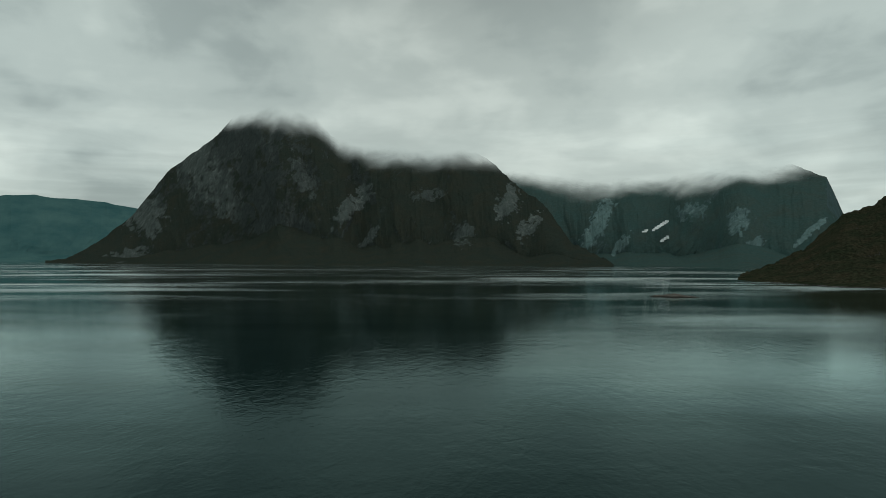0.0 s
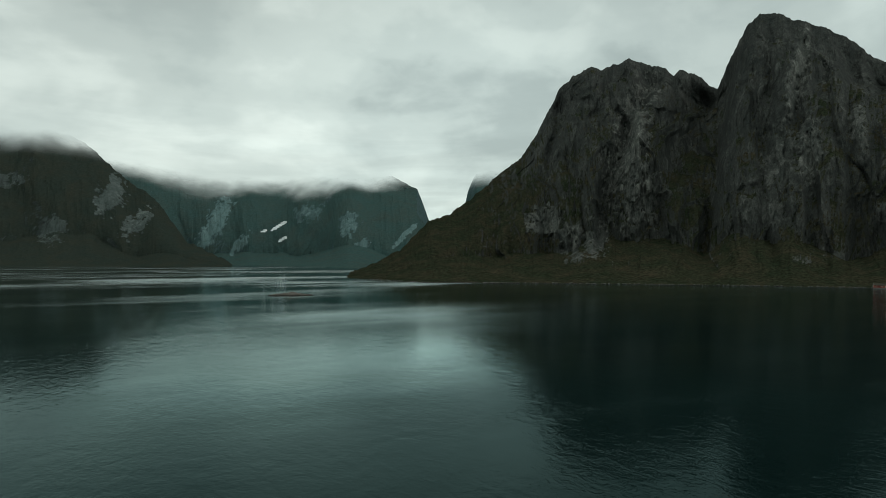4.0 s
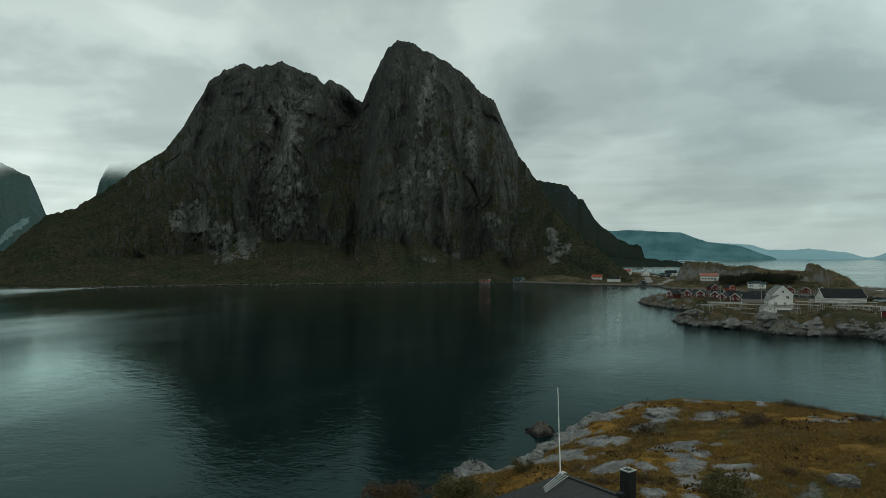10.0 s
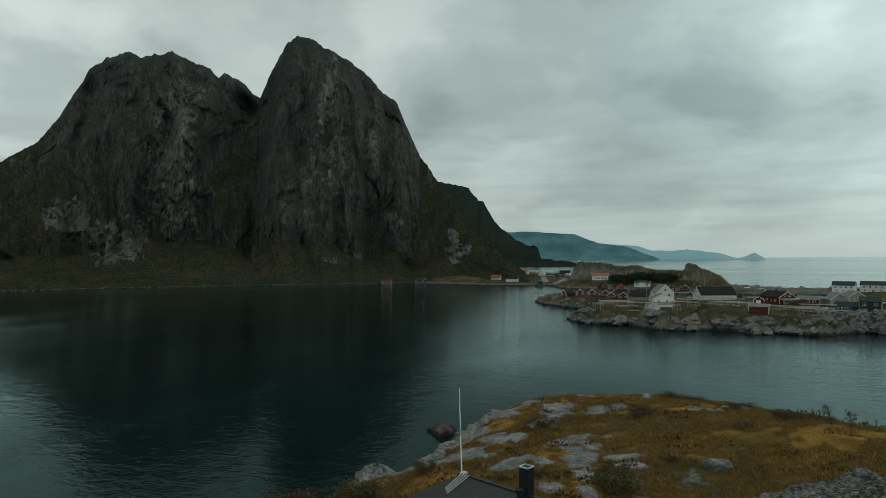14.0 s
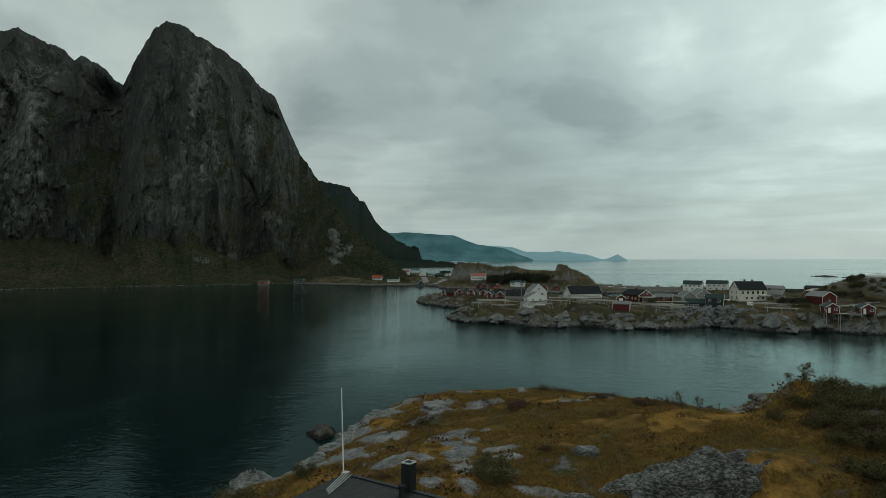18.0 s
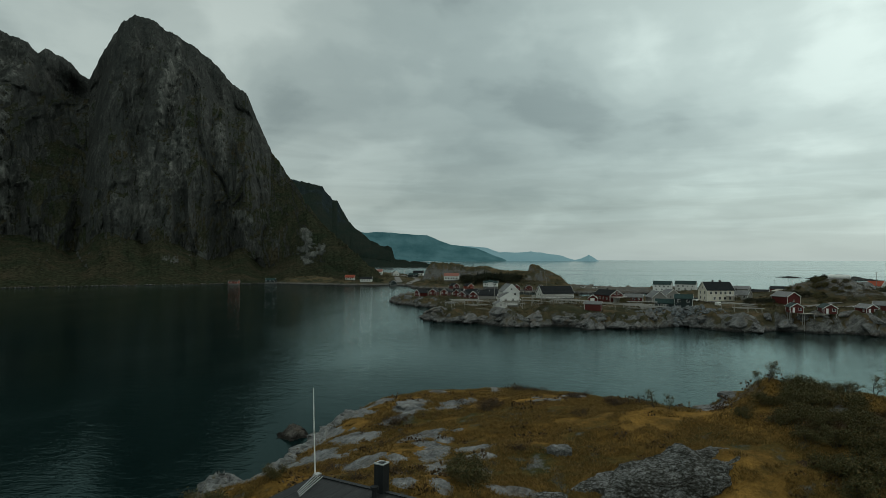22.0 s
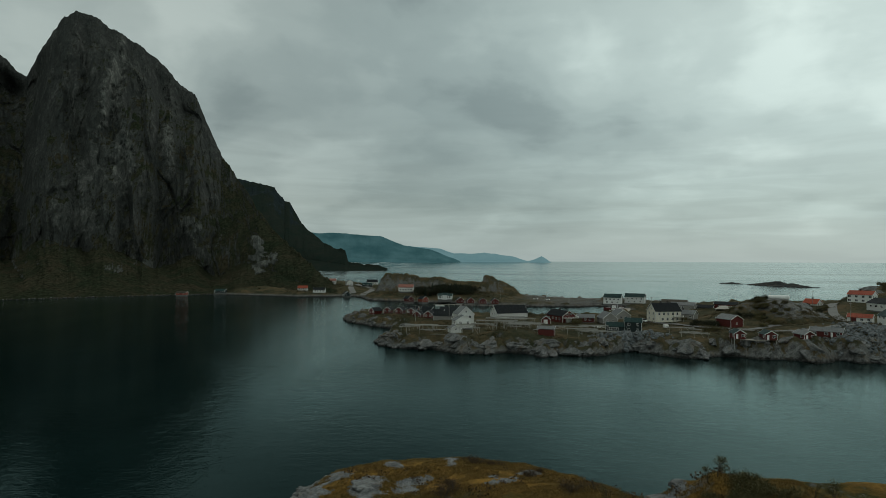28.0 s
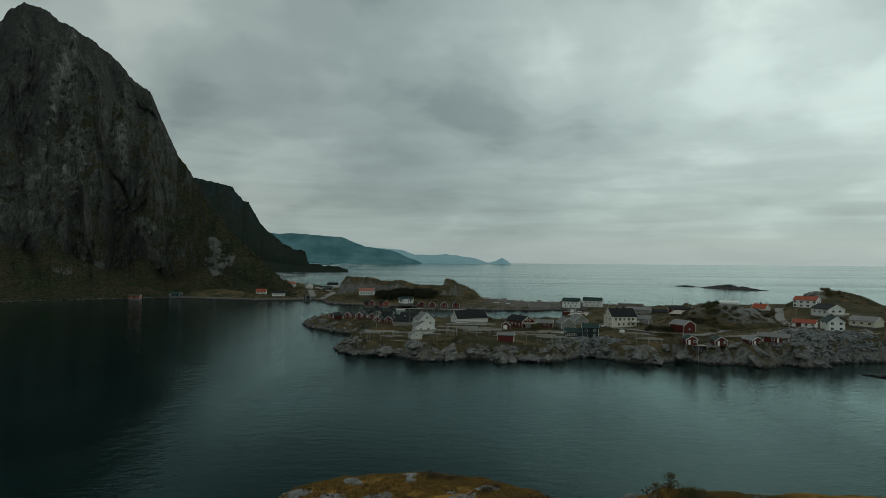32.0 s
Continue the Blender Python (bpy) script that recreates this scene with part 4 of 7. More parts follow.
def low_rock(name, az, r, length, width, height, turn, seed, label, mat=None):
    """A bare skerry, rounded and split by clefts."""
    c = heading(az, r)
    u, v = np.meshgrid(np.linspace(-1.15, 1.15, 90), np.linspace(-1.15, 1.15, 46), indexing="ij")
    q = np.hypot(u, v) + fbm(u * 3, v * 2, 0, 4, seed) * 0.28
    h = height * np.clip(1 - q, -0.2, 1) ** 1.0 * (1 + 0.5 * fbm(u * 5, v * 4, 0, 4, seed + 4, 0.5, True)) - 0.12 * height
    h = np.where(q > 1, -2.0, h)
    a = radians(turn)
    X = c.x + u * length / 2 * math.cos(a) - v * width / 2 * math.sin(a)
    Y = c.y + u * length / 2 * math.sin(a) + v * width / 2 * math.cos(a)
    return tagged(sheet(name, X, Y, h, mat or M_SKERRY), label, "rock", kind="structure")


M_SKERRY = ground_material("skerry_rock", (0.05, 0.045, 0.03), (0.09, 0.075, 0.04), (0.11, 0.09, 0.05), (0.075, 0.07, 0.062), (0.21, 0.19, 0.17), slope=1.35, wet=1.0)
low_rock("skerry", 17.2, 356 * U, 30 * U, 9 * U, 2.4, -17, 401, "low wave-washed brown skerry in the fjord")
M_WETROCK = ground_material("dark_wet_rock", (0.03, 0.03, 0.02), (0.05, 0.045, 0.03), (0.06, 0.05, 0.03), (0.03, 0.034, 0.034), (0.085, 0.09, 0.088), slope=1.6, wet=1.0)
low_rock("islet", 117.0, 880 * U, 102 * U, 34 * U, 4.9 * U, 27, 402, "bare dark rock islet far out in the sea", M_WETROCK)
low_rock("skerry", 113.5, 930 * U, 50 * U, 20 * U, 2.0 * U, 24, 403, "low dark skerry far out in the sea", M_WETROCK)
low_rock("skerry", 127.5, 224 * U, 13 * U, 5 * U, 0.9, 30, 404, "low dark skerry close to the village shore", M_WETROCK)
low_rock("skerry", 71.1, 95.5, 6.2, 5.0, 1.8, 12, 405, "dark wet rock standing off the islet")
low_rock("skerry", 65.0, 73.5, 7.5, 4.5, 2.6, 20, 406, "pale broken rock at the islet's edge", M_ROCK)

# ---- materials of things ----
def painted(name, col, worn=(0.3, 0.28, 0.25), wear=0.25, rough=0.6, boards=True, spec=0.3):
    """Painted or weathered boards, with faint joints and blotchy wear; each thing a little different."""
    m, n, b, g = material(name)
    tex = n.add("ShaderNodeTexCoord").outputs["Object"]
    rnd = n.add("ShaderNodeObjectInfo").outputs["Random"]
    n1 = n.noise(tex, 0.9, 5.0, 0.65)
    n2 = n.noise(n.scaled(tex, 6.0, 6.0, 0.7), 1.0, 4.0, 0.6)
    base = n.mix(n.ramp(n1, [(0.55 - 0.25 * wear, 0.0), (0.95, wear * 1.6)]), col, worn)
    base = n.mix(1.0, base, n.ramp(n2, [(0.25, 0.80), (0.75, 1.10)]), "MULTIPLY")
    base = n.mix(1.0, base, n.ramp(rnd, [(0.0, 0.86), (1.0, 1.08)]), "MULTIPLY")
    kw = dict(Base_Color=base, Roughness=rough)
    if boards:
        x_, y_, z_ = n.add("ShaderNodeSeparateXYZ", {0: tex}).outputs
        saw = n.math("FRACT", n.math("MULTIPLY", n.math("ADD", x_, y_), 5.5))
        kw["Normal"] = bump(n, n.ramp(saw, [(0.0, 0.0), (0.08, 1.0), (0.92, 1.0), (1.0, 0.0)]), 0.7, 0.03)
    set_in(n, b, **kw)
    b.inputs["Specular IOR Level"].default_value = spec
    return m


def roofing(name, col, rough=0.6, ribs=3.0, spec=0.3):
    m, n, b, g = material(name)
    tex = n.add("ShaderNodeTexCoord").outputs["Object"]
    rnd = n.add("ShaderNodeObjectInfo").outputs["Random"]
    x_, y_, z_ = n.add("ShaderNodeSeparateXYZ", {0: tex}).outputs
    n1 = n.noise(n.scaled(tex, 1.0, 0.35, 0.35), 1.6, 6.0, 0.68)
    base = n.mix(1.0, n.mix(0.0, col, col), n.ramp(n1, [(0.3, 0.62), (0.7, 1.3)]), "MULTIPLY")
    base = n.mix(1.0, base, n.ramp(rnd, [(0.0, 0.85), (1.0, 1.12)]), "MULTIPLY")
    lichen = n.ramp(n.noise(tex, 2.2, 5.0, 0.7), [(0.60, 0.0), (0.74, 0.35)])
    base = n.mix(lichen, base, (0.20, 0.19, 0.15))
    saw = n.math("FRACT", n.math("MULTIPLY", x_, ribs))
    h = n.ramp(saw, [(0.0, 1.0), (0.15, 0.0), (0.85, 0.0), (1.0, 1.0)])
    set_in(n, b, Base_Color=base, Roughness=rough, Normal=bump(n, h, 0.6, 0.05))
    b.inputs["Specular IOR Level"].default_value = spec
    return m


def plain(name, col, rough=0.6, metal=0.0, noise_scale=2.0, vary=0.25, spec=0.4):
    m, n, b, g = material(name)
    tex = n.add("ShaderNodeTexCoord").outputs["Object"]
    v = n.noise(tex, noise_scale, 5.0, 0.65)
    base = n.mix(1.0, n.mix(0.0, col, col), n.ramp(v, [(0.3, 1 - vary), (0.7, 1 + vary)]), "MULTIPLY")
    set_in(n, b, Base_Color=base, Roughness=rough, Metallic=metal)
    b.inputs["Specular IOR Level"].default_value = spec
    return m


M_RED = painted("red_boards", (0.115, 0.018, 0.014), (0.06, 0.02, 0.017), 0.4)
M_ORANGE = painted("orange_red_boards", (0.24, 0.045, 0.022), (0.14, 0.035, 0.022), 0.3)
M_WHITE = painted("white_boards", (0.74, 0.74, 0.71), (0.5, 0.5, 0.47), 0.25, 0.5)
M_CREAM = painted("cream_boards", (0.66, 0.62, 0.52), (0.45, 0.42, 0.36), 0.25, 0.55)
M_BLACK = painted("dark_green_boards", (0.016, 0.028, 0.028), (0.03, 0.04, 0.04), 0.4)
M_GREY = painted("grey_boards", (0.30, 0.29, 0.27), (0.18, 0.17, 0.15), 0.5, 0.75)
M_TIMBER = painted("weathered_poles", (0.35, 0.34, 0.315), (0.23, 0.215, 0.19), 0.5, 0.85, boards=False)
M_DECK = painted("weathered_planks", (0.34, 0.31, 0.26), (0.2, 0.17, 0.13), 0.5, 0.85)
M_TRIM = plain("white_trim", (0.78, 0.78, 0.75), 0.5, vary=0.1)
M_SLATE = roofing("black_slate", (0.020, 0.023, 0.025), 0.8, spec=0.08)
M_GREENROOF = roofing("dark_green_sheet", (0.016, 0.042, 0.040), 0.7, spec=0.12)
M_ZINC = roofing("grey_sheet", (0.17, 0.175, 0.175), 0.65, spec=0.2)
M_BROWNROOF = roofing("brown_roof", (0.075, 0.065, 0.05), 0.8, spec=0.1)
M_TILE = roofing("red_tiles", (0.33, 0.068, 0.034), 0.8, 4.0)
M_TILE2 = roofing("faded_red_tiles", (0.30, 0.12, 0.09), 0.75, 4.0)
M_CONC = plain("grey_concrete", (0.13, 0.126, 0.12), 0.9, vary=0.35)
M_GLASS = plain("dark_window_glass", (0.018, 0.022, 0.024), 0.08, vary=0.2, spec=0.6)
M_BRICK = plain("dark_chimney", (0.05, 0.045, 0.042), 0.85)
M_STEEL = plain("galvanised_steel", (0.55, 0.56, 0.56), 0.4, 0.7)
M_ROAD = plain("grey_gravel_road", (0.17, 0.165, 0.155), 0.95, noise_scale=1.2)


def leafy(name, a, b_, c):
    m, n, b, g = material(name)
    r = g.outputs["Random Per Island"]
    col = n.ramp(r, [(0.0, a), (0.5, b_), (1.0, c)])
    set_in(n, b, Base_Color=col, Roughness=0.75)
    b.inputs["Specular IOR Level"].default_value = 0.15
    return m


M_LEAF = leafy("bush_leaves", (0.044, 0.050, 0.019), (0.078, 0.073, 0.029), (0.14, 0.098, 0.038))
M_DARKLEAF = leafy("dark_leaves", (0.014, 0.020, 0.012), (0.026, 0.031, 0.016), (0.050, 0.044, 0.022))
M_NEEDLE = leafy("spruce_needles", (0.010, 0.018, 0.011), (0.018, 0.028, 0.015), (0.028, 0.036, 0.018))
M_HEATH = leafy("heather_twigs", (0.045, 0.032, 0.018), (0.075, 0.046, 0.024), (0.11, 0.066, 0.03))
M_STRAW = leafy("autumn_grass", (0.084, 0.062, 0.020), (0.165, 0.102, 0.027), (0.30, 0.190, 0.061))
M_BARK = plain("bark", (0.06, 0.05, 0.04), 0.9)


# ---- building blocks ----


def part(name, bm, mat, parent=None, label=""):
    me = bpy.data.meshes.new(name)
    bm.to_mesh(me)
    bm.free()
    me.materials.append(mat)
    return hang(name, me, parent, label)


def hang(name, me, parent, label="", at=None):
    ob = new(name, me)
    if parent is not None:
        ob.parent = parent
    if at is not None:
        ob.matrix_basis = at
    return tagged(ob, label)


def box(bm, x0, x1, y0, y1, z0, z1, turn=None):
    m = Matrix.Translation(((x0 + x1) / 2, (y0 + y1) / 2, (z0 + z1) / 2)) @ Matrix.Diagonal((x1 - x0, y1 - y0, z1 - z0, 1))
    bmesh.ops.create_cube(bm, size=1.0, matrix=(turn @ m) if turn else m)
    return bm


def bar(bm, a, b, w, h=None, sides=0):
    """A beam from a to b."""
    a, b = Vector(a), Vector(b)
    d = b - a
    q = d.to_track_quat("Z", "Y").to_matrix().to_4x4()
    m = Matrix.Translation((a + b) / 2) @ q
    if sides:
        bmesh.ops.create_cone(bm, cap_ends=True, segments=sides, radius1=w / 2, radius2=(h or w) / 2, depth=d.length, matrix=m)
    else:
        bmesh.ops.create_cube(bm, size=1.0, matrix=m @ Matrix.Diagonal((w, h or w, d.length, 1)))
    return bm


_cache = {}


def shared(key, mat, build):
    if key not in _cache:
        bm = bmesh.new()
        build(bm)
        me = bpy.data.meshes.new(key[0])
        bm.to_mesh(me)
        bm.free()
        me.materials.append(mat)
        _cache[key] = me
    return _cache[key]


def window_at(parent, m, w, h, mullions=1, dark_frame=None):
    """A window set 4 cm proud of the wall; local y points out."""
    def frame_bars(bm):
        t = 0.10
        box(bm, -w / 2 - t, w / 2 + t, 0, 0.06, -h / 2 - t, -h / 2)
        box(bm, -w / 2 - t, w / 2 + t, 0, 0.06, h / 2, h / 2 + t)
        box(bm, -w / 2 - t, -w / 2, 0, 0.06, -h / 2, h / 2)
        box(bm, w / 2, w / 2 + t, 0, 0.06, -h / 2, h / 2)
        for i in range(mullions):
            x = -w / 2 + w * (i + 1) / (mullions + 1)
            box(bm, x - 0.03, x + 0.03, 0, 0.05, -h / 2, h / 2)
    mat = dark_frame or M_TRIM
    win = hang("window", shared(("window", w, h, mullions, mat.name), mat, frame_bars), parent, at=m)
    hang("pane", shared(("pane", w, h), M_GLASS, lambda bm: box(bm, -w / 2, w / 2, 0.004, 0.02, -h / 2, h / 2)), win)
    return win


def door_at(parent, m, w, h, mat):
    return hang("door", shared(("door", w, h, mat.name), mat, lambda bm: (box(bm, -w / 2, w / 2, 0, 0.06, 0, h), box(bm, -w / 2 - 0.1, w / 2 + 0.1, 0, 0.04, h, h + 0.1))),
                parent, at=m)


def wall_body(bm, L, W, wall, roof, x=0, y=0, z=0):
    """A gabled block, ridge along x."""
    pts = [(-W / 2, 0), (W / 2, 0), (W / 2, wall), (0, wall + roof), (-W / 2, wall)]
    ends = [[bm.verts.new((x + s * L / 2, y + p, z + q)) for p, q in pts] for s in (-1, 1)]
    bm.faces.new(ends[0][::-1])
    bm.faces.new(ends[1])
    for i in range(5):
        j = (i + 1) % 5
        bm.faces.new((ends[0][i], ends[0][j], ends[1][j], ends[1][i]))
    return bm


def gable_roof(thing, L, W, wall, roof, rmat, over=0.4, thick=0.16, x=0, y=0, z=0, trim=None):
    s = math.hypot(W / 2, roof)
    k = over / (W / 2)
    for sgn in (-1, 1):
        bm = bmesh.new()
        a = Vector((0, 0, wall + roof + 0.03))
        b = Vector((0, sgn * (W / 2 + over), wall - roof * k + 0.03))
        up = Vector((0, sgn * roof, W / 2)).normalized() * thick
        vs = []
        for e in (-1, 1):
            ex = Vector((e * (L / 2 + over), 0, 0)) + Vector((x, y, z))
            vs.append([bm.verts.new(ex + p) for p in (a, b, b + up, a + up)])
        for i in range(4):
            j = (i + 1) % 4
            bm.faces.new((vs[0][i], vs[0][j], vs[1][j], vs[1][i]))
        bm.faces.new(vs[0][::-1])
        bm.faces.new(vs[1])
        bmesh.ops.recalc_face_normals(bm, faces=bm.faces)
        part("roof_slope", bm, rmat, thing)
        if trim:
            for e in (-1, 1):
                ex = Vector((e * (L / 2 + over + 0.025) + x, y, z + thick * 0.4))
                bm = bmesh.new()
                bar(bm, a + ex, b + ex, 0.05, 0.26)
                part("verge_board", bm, trim, thing)


SIDES = {"f": (Matrix.Rotation(radians(90), 4, "Z"), lambda L, W: (-L / 2, 0)), "b": (Matrix.Rotation(radians(-90), 4, "Z"), lambda L, W: (L / 2, 0)),
         "l": (Matrix.Identity(4), lambda L, W: (0, W / 2)), "r": (Matrix.Rotation(radians(180), 4, "Z"), lambda L, W: (0, -W / 2))}


def on_side(side, L, W, u, z, x=0, y=0):
    """Pose on a wall: u runs along it, seen from outside to the left being plus."""
    rot, off = SIDES[side]
    ox, oy = off(L, W)
    m = Matrix.Translation((ox + x, oy + y, z)) @ rot
    return m @ Matrix.Translation((-u, 0, 0))


def house(name, x, y, yaw, L, W, wall, roof, wmat, rmat, label, wins=(), doors=(), chimneys=(), z=None, found=1.6, annex=None,
          group="", category="house", trim=M_TRIM, over=0.4, stilts=0.0, porch=None, corner=True, size=0.88):
    base = (ground_at(x, y) if z is None else z * U) + 0.25
    thing = tagged(new(name), label, category, group)
    thing.matrix_basis = pose(x * U, y * U, base, 0, 0, yaw + math.degrees(math.atan2(y, x))) @ Matrix.Scale(size, 4)   # turned relative to the camera's line of sight, to fit its view
    bm = bmesh.new()
    stilts, found = stilts / size, found / size
    if stilts:
        for i in range(4):
            for j in (-1, 1):
                bmp = bmesh.new()
                bar(bmp, (-L / 2 + 0.3 + i * (L - 0.6) / 3, j * (W / 2 - 0.2), -stilts), (-L / 2 + 0.3 + i * (L - 0.6) / 3, j * (W / 2 - 0.2), 0), 0.2)
                part("stilt", bmp, M_TIMBER, thing)
        bm.free()
    else:
        box(bm, -L / 2 + 0.06, L / 2 - 0.06, -W / 2 + 0.06, W / 2 - 0.06, -found - 0.8, 0.02)
        part("foundation", bm, M_CONC, thing)
    part("wall", wall_body(bmesh.new(), L, W, wall, roof), wmat, thing)
    gable_roof(thing, L, W, wall, roof, rmat, over, trim=trim)
    if corner and trim:
        for i in (-1, 1):
            for j in (-1, 1):
                bm = bmesh.new()
                box(bm, i * L / 2 - 0.07 + 0.02 * i, i * L / 2 + 0.07 + 0.02 * i, j * W / 2 - 0.07 + 0.02 * j, j * W / 2 + 0.07 + 0.02 * j, 0, wall - 0.05)
                part("corner_board", bm, trim, thing)
    for side, u, zz, w, h, *mul in wins:
        window_at(thing, on_side(side, L, W, u, zz), w, h, mul[0] if mul else 1)
    for side, u, w, h, mat in doors:
        door_at(thing, on_side(side, L, W, u, 0.05), w, h, mat)
    for u in chimneys:
        bm = bmesh.new()
        box(bm, u - 0.4, u + 0.4, -0.35, 0.35, wall + roof - 0.7, wall + roof + 0.95)
        box(bm, u - 0.47, u + 0.47, -0.42, 0.42, wall + roof + 0.95, wall + roof + 1.08)
        part("chimney", bm, M_BRICK, thing)
    if annex:
        ax, ay, aL, aW, awall, aroof, amat, armat, awins = annex
        part("wing_wall", wall_body(bmesh.new(), aL, aW, awall, aroof, ax, ay, -0.3), amat, thing)
        bm = bmesh.new()
        box(bm, ax - aL / 2 + 0.06, ax + aL / 2 - 0.06, ay - aW / 2 + 0.06, ay + aW / 2 - 0.06, -found - 0.8, -0.28)
        part("foundation", bm, M_CONC, thing)
        gable_roof(thing, aL, aW, awall, aroof, armat, 0.3, x=ax, y=ay, z=-0.3, trim=trim)
        for side, u, zz, w, h, *mul in awins:
            window_at(thing, on_side(side, aL, aW, u, zz, ax, ay), w, h, mul[0] if mul else 1)
    if porch:
        px0, px1, py0, py1, pz = porch
        bm = bmesh.new()
        box(bm, px0, px1, py0, py1, pz - 0.15, pz)
        part("deck", bm, M_DECK, thing)
        bm = bmesh.new()
        for zz in (0.35, 0.65, 0.95):
            box(bm, px0, px0 + 0.05, py0, py1, pz + zz - 0.05, pz + zz + 0.05)
            box(bm, px0, px1, py0, py0 + 0.05, pz + zz - 0.05, pz + zz + 0.05)
            box(bm, px0, px1, py1 - 0.05, py1, pz + zz - 0.05, pz + zz + 0.05)
        part("railing", bm, M_TRIM, thing)
        for qx in (px0 + 0.1, px1 - 0.1):
            for qy in (py0 + 0.1, py1 - 0.1):
                bm = bmesh.new()
                box(bm, qx - 0.07, qx + 0.07, qy - 0.07, qy + 0.07, min(pz - 2.4, -1.5), pz + 1.0)
                part("post", bm, M_TIMBER, thing)
    return thing


def row(side, n, z, w, h, span, start=0.0, mul=1):
    return [(side, start - span / 2 + span * (i / max(n - 1, 1)), z, w, h, mul) for i in range(n)]


# ---- the village, from the outer point inwards ----
VIL = "village houses"
house("house", 247, -2, 16, 10, 8.5, 6.6, 3.9, M_WHITE, M_ZINC, "white two-storey wooden house with grey roof near the shore", group=VIL,
      wins=row("f", 2, 5.2, 1.1, 1.2, 4.0) + row("f", 1, 7.9, 0.9, 0.9, 0) + row("l", 3, 4.4, 1.2, 1.2, 6) + row("l", 3, 1.6, 1.2, 1.2, 6), chimneys=(1.5,),
      annex=(-6.5, 2.6, 7, 9.5, 4.0, 2.6, M_WHITE, M_ZINC, row("l", 2, 2.4, 1.3, 1.0, 3) + row("f", 2, 2.6, 1.2, 1.1, 4)), porch=(-10.8, -9.0, -3.5, 7.2, 2.0))
house("boat_shed", 231, 1.5, 14, 6, 5.4, 2.3, 1.5, M_WHITE, M_ZINC, "small white boathouse with grey roof", group=VIL, category="boathouse", wins=row("f", 1, 2.0, 0.7, 0.6, 0))
house("boathouse", 285, -23, -62, 21, 9, 2.9, 4.2, M_WHITE, M_SLATE, "long boathouse with white gable and black roof", group=VIL, category="boathouse",
      wins=row("f", 2, 2.0, 0.9, 1.0, 3) + row("f", 1, 4.6, 0.9, 0.9, 0))
house("boat_shed", 221, -31, 84, 7.6, 4.8, 3.3, 1.1, M_RED, M_ZINC, "red boat shed with grey roof on the shore rocks", group=VIL, category="shed", doors=[("b", 0.6, 1.2, 2.2, M_RED)])
house("boat_shed", 258, -36, 0, 6, 4.8, 2.6, 1.7, M_RED, M_SLATE, "small red shed with white door and dark roof", group=VIL, category="shed", doors=[("f", -0.2, 2.2, 2.3, M_TRIM)])
house("house", 270, -44, 36, 16, 9, 4.0, 2.8, M_RED, M_SLATE, "red wooden house with dark roof and white balcony", group=VIL, wins=row("f", 2, 5.0, 1.1, 1.1, 2.4) + row("l", 4, 2.2, 1.2, 1.2, 10),
      chimneys=(0.5,), porch=(-11.5, -8.2, -4.5, 4.5, 2.8), doors=[("f", 0.0, 4.4, 2.5, M_TRIM)])
house("house", 232, -64.5, 88, 8.0, 6.0, 5.2, 1.8, M_BLACK, M_GREENROOF, "dark green house with white windows beside riprap", group=VIL,
      wins=row("l", 2, 4.0, 1.1, 1.1, 4.2) + row("l", 2, 1.3, 1.1, 1.1, 4.2),
      annex=(8.3, 0, 9.6, 6.0, 2.9, 1.9, M_BLACK, M_GREENROOF, row("l", 5, 1.5, 0.85, 1.2, 4.6, -1.5, 0)))
house("boathouse", 262, -62, 18, 11, 8.0, 2.8, 3.2, M_GREY, M_ZINC, "grey boathouse with sheet roof", group=VIL, category="boathouse", wins=row("f", 2, 1.6, 0.9, 0.9, 3))
house("boathouse", 272, -70, 20, 11, 8.0, 2.8, 3.0, M_GREY, M_ZINC, "grey boathouse with sheet roof", group=VIL, category="boathouse", wins=row("f", 2, 1.6, 0.9, 0.9, 3))
house("cabin", 266, -54, 86, 9.5, 6, 2.5, 1.7, M_RED, M_ZINC, "low red cabin with grey roof", group=VIL, category="cabin", wins=row("l", 3, 1.5, 1.1, 1.0, 5))
house("house", 262, -85.5, -60, 15.5, 9.5, 6.2, 4.2, M_CREAM, M_SLATE, "tall cream house with black slate roof and chimneys", group=VIL,
      wins=row("f", 2, 4.6, 1.0, 1.5, 4.4) + row("f", 2, 1.7, 1.0, 1.5, 4.4) + row("f", 1, 7.4, 0.9, 1.2, 0) + row("r", 5, 4.6, 1.1, 1.4, 11) + row("r", 4, 1.7, 1.1, 1.4, 9, 1.0),
      chimneys=(-2.0, 2.2), porch=(3.0, 7.6, -8.0, -4.75, 2.9), found=2.6)
house("house", 279, -101, 70, 11, 7, 3.0, 2.2, M_GREY, M_ZINC, "low grey house with small white windows", group=VIL, wins=row("l", 3, 1.7, 1.2, 1.0, 7), chimneys=(2.0,))
house("barn", 240, -103, 42, 10.5, 7.6, 4.2, 2.2, M_RED, M_ZINC, "red barn with grey sheet roof", group=VIL, category="barn", wins=row("f", 1, 2.2, 0.8, 0.8, 0))
CAB = "red shore cabins"
